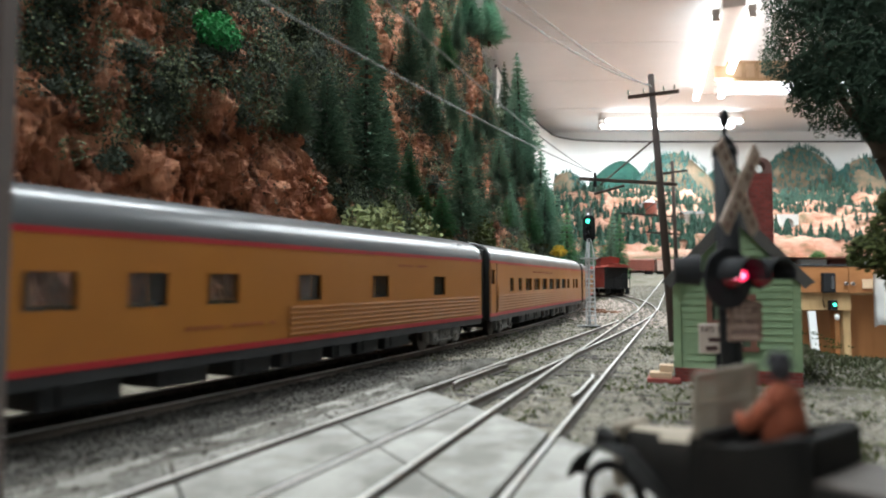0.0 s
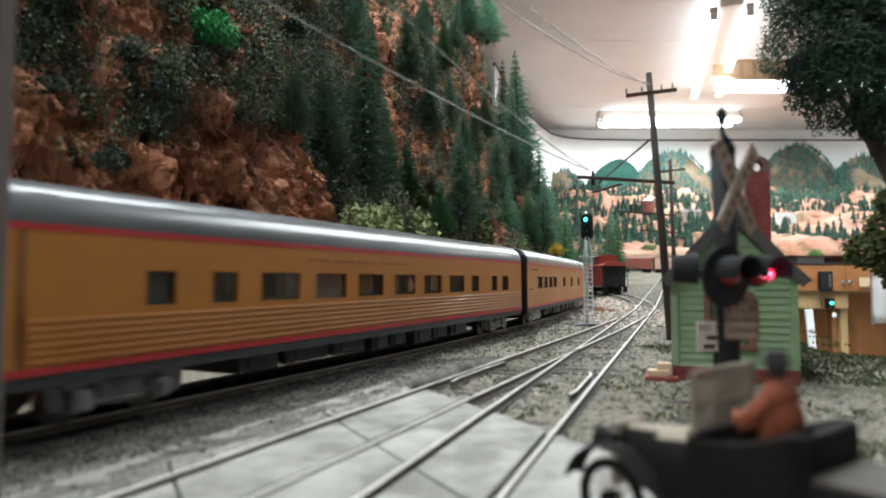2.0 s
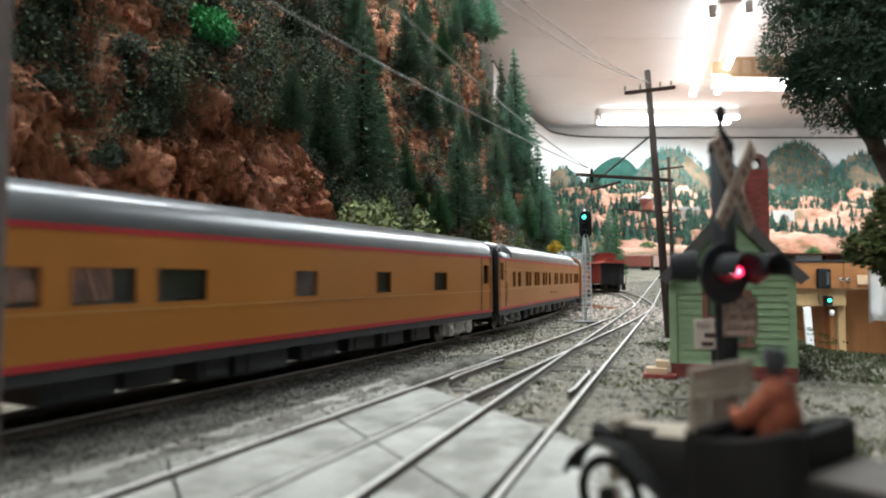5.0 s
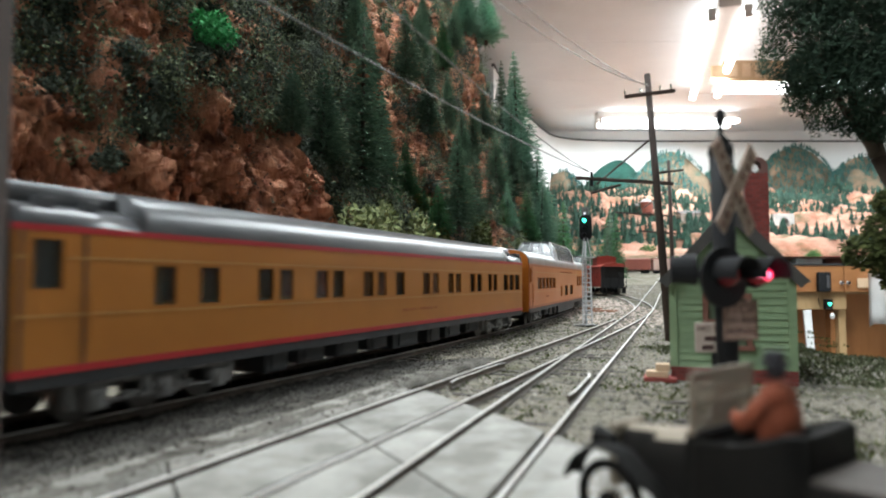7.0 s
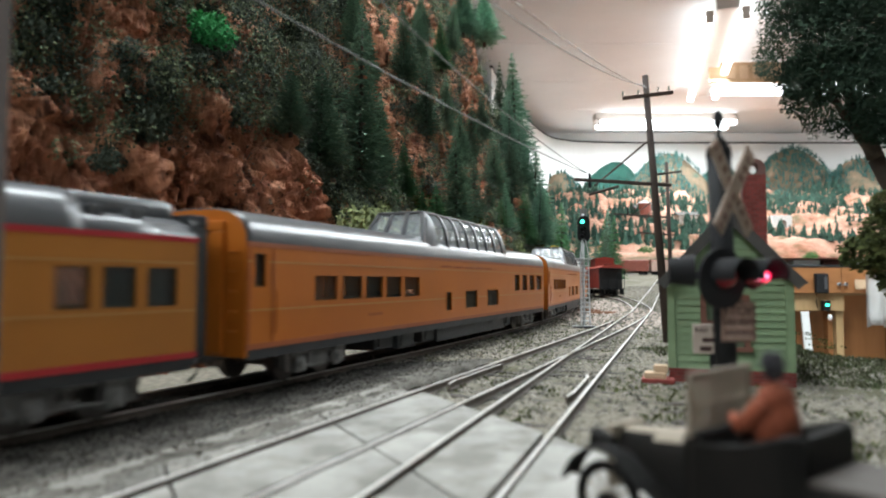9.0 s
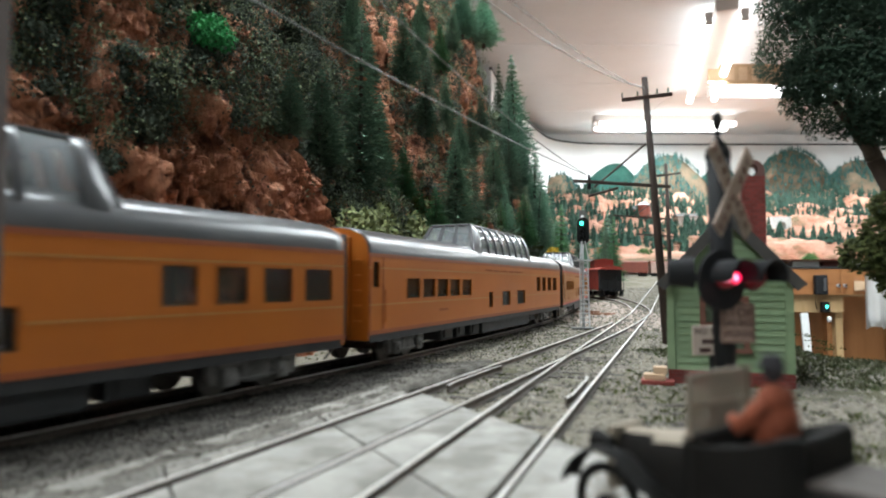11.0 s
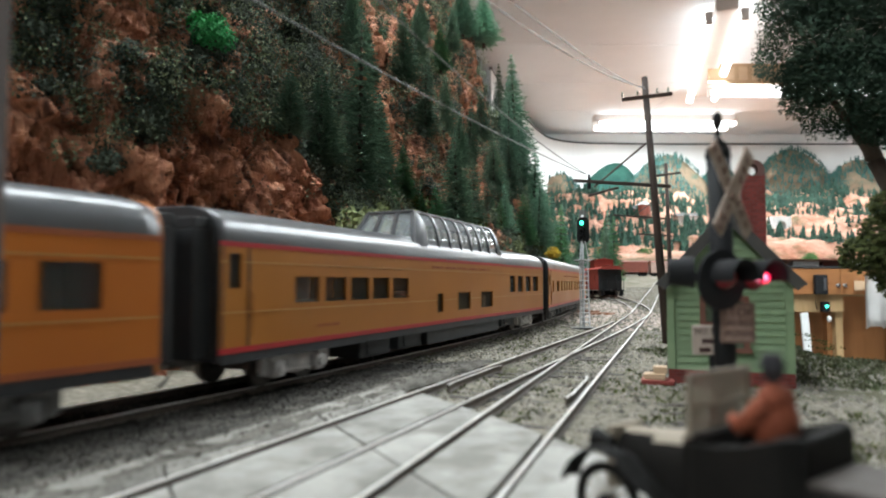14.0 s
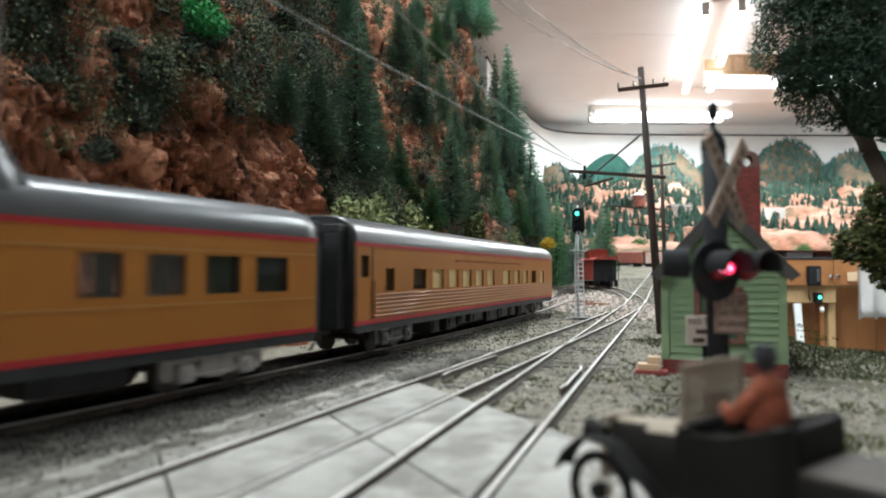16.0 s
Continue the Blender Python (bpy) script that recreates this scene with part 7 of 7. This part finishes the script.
    for y, e in ((0, -1), (L, 1)):
        bm = bm_new()
        orange = ends is M_ORANGE and e < 0
        reach = 0.0016 if orange else 0.0054
        for lo, hi in (((-0.0145, 0.0105), (-0.0085, 0.0412)), ((0.0085, 0.0105), (0.0145, 0.0412)), ((-0.0145, 0.0412), (0.0145, 0.0440))):
            a, b = sorted((y, y + e * reach))
            box(bm, (lo[0] * (0.75 if orange else 1), a, lo[1]), (hi[0] * (0.75 if orange else 1), b, hi[1]), 0.0004)
        part("diaphragm", bm, M_ORANGE if orange else M_DIAPHRAGM, car, "folded gangway bellows")
        if orange:
            for x in (-0.014, 0.0135):
                for k in range(5):
                    part("grab_iron", cyl(bm_new(), (x - 0.0014, y - 0.0009, 0.016 + k * 0.005), (x + 0.0014, y - 0.0009, 0.016 + k * 0.005), 0.0003, seg=6), M_ORANGE, car)
        a, b = sorted((y - e * 0.012, y + e * 0.0058))
        part("coupler", box(bm_new(), (-0.0012, a, 0.0072), (0.0012, b, 0.0098), 0.0003), M_TRUCK, car)
        if e < 0:
            part("steam_hose", tube(bm_new(), [(0.004, y + e * 0.001, 0.0085), (0.004, y + e * 0.003, 0.005), (0.004, y + e * 0.0052, 0.0038)], 0.0004), M_BLACK, car)
    for k in range(0 if clerestory else 3):
        yv = (0.016, 0.045, L - 0.02)[k]
        for sx in (-1, 1):
            part("roof_vent", box(bm_new(), (sx * 0.0146 - 0.0014, yv - 0.0028, 0.0408), (sx * 0.0146 + 0.0014, yv + 0.0028, 0.0443), 0.0005), M_ROOF, car)
    if dome:
        add_dome(car)
    return car


def add_dome(car):
    """The raised glazed dome: curved side glass between ribs, raked windows at both ends."""
    y0, y1 = 0.112, 0.213
    zb, zt, half, top = 0.0405, 0.0578, 0.0160, 0.0105

    def sect(k, grow=0.0):
        """The dome's cross profile at height share k."""
        return half - (half - top) * (k ** 2.2) + grow, zb + (zt - zb) * (1 - (1 - k) ** 1.25)
    ks = [i / 7 for i in range(8)]
    base = part("dome_base", box(bm_new(), (-half - 0.0006, y0 - 0.002, 0.0385), (half + 0.0006, y1 + 0.002, 0.0425), 0.0008), M_ROOF, car)
    del base
    bays = 7
    for sx in (-1, 1):
        for b in range(bays):
            ya, yb = y0 + 0.006 + (y1 - y0 - 0.012) * b / bays, y0 + 0.006 + (y1 - y0 - 0.012) * (b + 1) / bays
            bm = bm_new()
            rows = [[bm.verts.new((sx * sect(k, -0.0004)[0], y, sect(k)[1])) for y in (ya + 0.0008, yb - 0.0008)] for k in ks]
            for r0, r1 in zip(rows, rows[1:]):
                bm.faces.new((r0[0], r0[1], r1[1], r1[0]))
            part("dome_pane", bm, M_DOME, car, smooth=True)
        for b in range(bays + 1):
            y = y0 + 0.006 + (y1 - y0 - 0.012) * b / bays
            bm = bm_new()
            for ka, kb in zip(ks, ks[1:]):
                a, c = sect(ka), sect(kb)
                vs = [bm.verts.new((sx * (p[0] + g), yy, p[1])) for p in (a, c) for yy in (y - 0.0009, y + 0.0009) for g in (-0.0006, 0.0003)]
                for idx in ((1, 3, 7, 5), (0, 4, 6, 2), (0, 1, 5, 4), (2, 6, 7, 3)):
                    bm.faces.new([vs[i] for i in idx])
            part("dome_rib", bm, M_ROOF, car)
    part("dome_roof", box(bm_new(), (-top - 0.0004, y0 + 0.003, zt - 0.0005), (top + 0.0004, y1 - 0.003, zt + 0.0007), 0.0005), M_ROOF, car, "dark grey dome crown")
    for ye, e in ((y0, -1), (y1, 1)):
        lean = 0.007 if e < 0 else 0.003
        bm = bm_new()
        for x in (-half, -half / 3, half / 3, half):
            xt = x * top / half
            vs = [bm.verts.new((px + dx, py + dy, pz)) for (px, py, pz) in ((x, ye + e * lean, zb), (xt, ye - e * 0.004, zt)) for dx in (-0.0009, 0.0009) for dy in (-0.0007, 0.0007)]
            for idx in ((0, 1, 5, 4), (2, 6, 7, 3), (0, 4, 6, 2), (1, 3, 7, 5)):
                bm.faces.new([vs[i] for i in idx])
        part("end_frame", bm, M_ROOF, car)
        bm = bm_new()
        bm.faces.new([bm.verts.new(v) for v in ((-half, ye + e * lean, zb), (half, ye + e * lean, zb), (top, ye - e * 0.004, zt), (-top, ye - e * 0.004, zt))])
        part("end_pane", bm, M_DOME, car)
        # solid rounded shoulders between the end windows and the side glass
        yr = ye - e * 0.0062
        for sx in (-1, 1):
            bm = bm_new()
            rows = []
            for k in ks:
                sxk, szk = sect(k, 0.0002)
                f = (szk - zb) / (zt - zb)
                rows.append([bm.verts.new((sx * (half - (half - top) * f + 0.0002), ye + e * (lean - (lean + 0.004) * f), szk)), bm.verts.new((sx * (sxk + 0.0004), (ye + e * (lean - (lean + 0.004) * f) + yr) / 2, szk)), bm.verts.new((sx * sxk, yr, szk))])
            for r0, r1 in zip(rows, rows[1:]):
                for i in range(2):
                    bm.faces.new((r0[i], r0[i + 1], r1[i + 1], r1[i]))
            part("dome_shoulder", bm, M_ROOF, car, "dark rounded dome shoulder", True)
    bm = bm_new()
    for i in range(6):
        for sx in (-1, 1):
            x0, x1 = sorted((sx * 0.003, sx * 0.0125))
            y = y0 + 0.016 + i * 0.013
            box(bm, (x0, y, 0.0425), (x1, y + 0.0035, 0.047), 0.0005)
            box(bm, (x0, y + 0.003, 0.0465), (x1, y + 0.0043, 0.0515), 0.0005)
    part("dome_seats", bm, M_INSIDE, car)
    # smooth fairings where the dome meets the roof
    for ya, yb in ((y0 - 0.016, y0 - 0.004), (y1 + 0.002, y1 + 0.009)):
        bm = bm_new()
        hi, lo = (yb, ya) if yb < y0 else (ya, yb)
        vs = [bm.verts.new(v) for v in ((-0.0135, hi, 0.0470), (0.0135, hi, 0.0470), (0.0166, hi, 0.0400), (-0.0166, hi, 0.0400), (-0.0120, lo, 0.0452), (0.0120, lo, 0.0452), (0.0166, lo, 0.0392), (-0.0166, lo, 0.0392))]
        for idx in ((0, 1, 2, 3), (4, 7, 6, 5), (0, 4, 5, 1), (1, 5, 6, 2), (3, 7, 4, 0)):
            bm.faces.new([vs[i] for i in idx])
        part("fairing", bm, M_ROOF, car)
    # low centre skirt with the sunken floor
    part("belly", box(bm_new(), (-0.0162, 0.118, 0.0032), (0.0162, 0.208, 0.0102), 0.0006), M_DARKGREY, car, "dark grey drop-floor belly")


ZW = (22.6, 30.6)


def win(*pairs, z=ZW):
    return [(a, b, *z) for a, b in zip(pairs[::2], pairs[1::2])]


W_A = win(24, 35, 52, 63, 83.6, 94.5, 104.7, 115.2, 125.7, 136.5, 158.5, 169.5, 196.5, 207.5, 241, 251.5) + [(6, 11, 26.6, 34.4)]
W_B = [(2.6, 8.2, 26.6, 34.4)] + win(37, 45.3, 55.6, 64.2, 72.3, 88.6, 95.6, 112, 118.8, 135, 142.4, 158.8, 166, 182.4, 190, 206.2, 214.6, 223.6, 240.8, 248.6, 256, 266)
W_C = win(31.5, 47, 51.5, 66.5, 71.5, 86.3, 91, 105.5, 137.2, 147.8, 179.9, 190.5, 224, 236.5) + [(276, 283, 25, 34.4)]
W_D = [(3.2, 9.4, 26.6, 36.2)] + win(29.2, 35.6, 41.6, 48.6, 61.4, 68, 70, 76.4, 86, 93, 95, 101.6, 112.3, 119.4, 121.4, 128, 134.5, 141.4, 156.5, 163, 165, 171.5, 180.2, 186.4, 188.4, 194.5, 205, 211.4, 213.4, 220, 228.3, 234, 236, 241.6, 251.3, 258.8, 260.6, 268.6, 270.4, 278.4, z=(22.8, 31.8))
W_DOME = [(2.6, 7.4, 26.8, 36)] + win(28.6, 40.8, 43.4, 55.4, 57.6, 69.4, 71.6, 83.6, 86, 98.8) + [(125, 131.2, 15.8, 24.3), (147.5, 163, 16, 24.6), (177.2, 194.5, 16, 24.6)] + win(223.2, 233.4, 238.2, 249, 254, 265.4, 270, 282.6, z=(23, 32.8))
W_H = [(3.6, 9.4, 26.6, 34.6)] + win(21.5, 28.5, 44.5, 57, 63, 75.5, 81, 93.5, 98.5, 111, 117, 129.5, 135, 148, 163, 177, 186, 198, 206, 218, 228, 240, 250, 262, z=(21.8, 30.4))

TRAIN = []


def make_train():
    TRAIN.append((0.0428, passenger_car("sleeper_car", "yellow sleeping car with grey roof and fluted lower side", 0.289, W_A, M_YELLOW, fluted=(155, 286), letters=((214, 22, 33.6), (120, 30, 17)))))
    TRAIN.append((0.3438, passenger_car("coach_car", "yellow coach with fluted lower side and large windows", 0.2875, W_B, M_YELLOW, fluted=(12.5, 285), doors=((0.8, 11.5),), letters=((92, 60, 33.6), (113, 12, 20.5)))))
    TRAIN.append((0.6453, passenger_car("baggage_dormitory_car", "yellow smooth-sided lounge car with four wide windows", 0.2872, W_C, M_YELLOW, doors=((274, 285),), lit_belt_heights=(21.6e-3,), letters=((8, 24, 34), (6, 14, 22)), truck_mat=M_SILVER)))
    TRAIN.append((0.9437, passenger_car("heavyweight_diner", "old yellow heavyweight diner with paired windows and six-wheel trucks", 0.2832, W_D, M_YELLOW, doors=((1.5, 13.5),), lit_belt_heights=(32.6e-3, 22e-3), axles=3, letters=((140, 30, 17),), clerestory=True)))
    TRAIN.append((1.2419, passenger_car("dome_coach", "orange-yellow dome coach with orange gangway end", 0.2883, W_DOME, M_ORANGE, dome=True, doors=((0.8, 10),), lit_belt_heights=(33.6e-3, 21.2e-3), end_mat=M_ORANGE, stripe_mat=M_LETTER, letters=((120, 70, 34.5), (60, 10, 17)))))
    TRAIN.append((1.5443, passenger_car("dome_diner", "orange dome dining car with orange gangway end", 0.2952, W_DOME, M_ORANGE, dome=True, doors=((0.8, 10),), lit_belt_heights=(33.6e-3, 21.2e-3), end_mat=M_ORANGE, stripe_mat=M_LETTER, letters=((120, 70, 34.5), (60, 10, 17)))))
    TRAIN.append((1.8555, passenger_car("dome_lounge", "pale yellow dome lounge car with silver trucks", 0.2941, W_DOME, M_YELLOW, dome=True, doors=((0.8, 10),), lit_belt_heights=(33.6e-3, 21.2e-3), truck_mat=M_SILVER, letters=((120, 70, 34.5), (40, 12, 15.5)))))
    TRAIN.append((2.1702, passenger_car("tail_coach", "yellow fluted coach with lit tan windows at the train's end", 0.289, W_H, M_YELLOW, fluted=(12.5, 285), doors=((0.8, 11.5),), lit=True, letters=((90, 110, 33.6),))))


def car_rows(front, length):
    """The car's way along the main line, borne by its two trucks."""
    rows = []
    for i in range(65):
        t = i * 0.25
        s = front - V0 * t - ACC * t * t
        a = on_main(s + 0.034, HALF)
        b = on_main(s + length - 0.034, HALF)
        d = Vector((b[0] - a[0], b[1] - a[1]))
        th = math.degrees(math.atan2(d.x, d.y))
        u = d.normalized()
        rows.append((t, pose(a[0] - u.x * 0.034, a[1] - u.y * 0.034, 0, 0, 0, -th)))
    return rows


make_train()


# when the crossing light jumps to the far lens, and when it jumps back
TO_FAR = (0.45, 1.66, 2.86, 4.07, 5.3, 6.55, 7.76, 8.97, 10.2, 11.4, 12.58, 13.8, 15.05)
TO_NEAR = (1.03, 2.24, 3.45, 4.67, 5.9, 7.1, 8.3, 9.55, 10.77, 11.97, 13.18, 14.36, 15.65)


def flash_rows():
    near, far = [Matrix.Translation(p) for p in FLASH["spots"]]
    rows = [(0.0, near)]
    for a, b in zip(TO_FAR, TO_NEAR):
        rows += [(a - 0.034, near), (a, far), (b - 0.034, far), (b, near)]
    return rows + [(16.0, near)]


def motions():
    for front, car in TRAIN:
        walk(car, car_rows(front, 0.289))
    walk(FLASH["glow"], flash_rows())


motions()
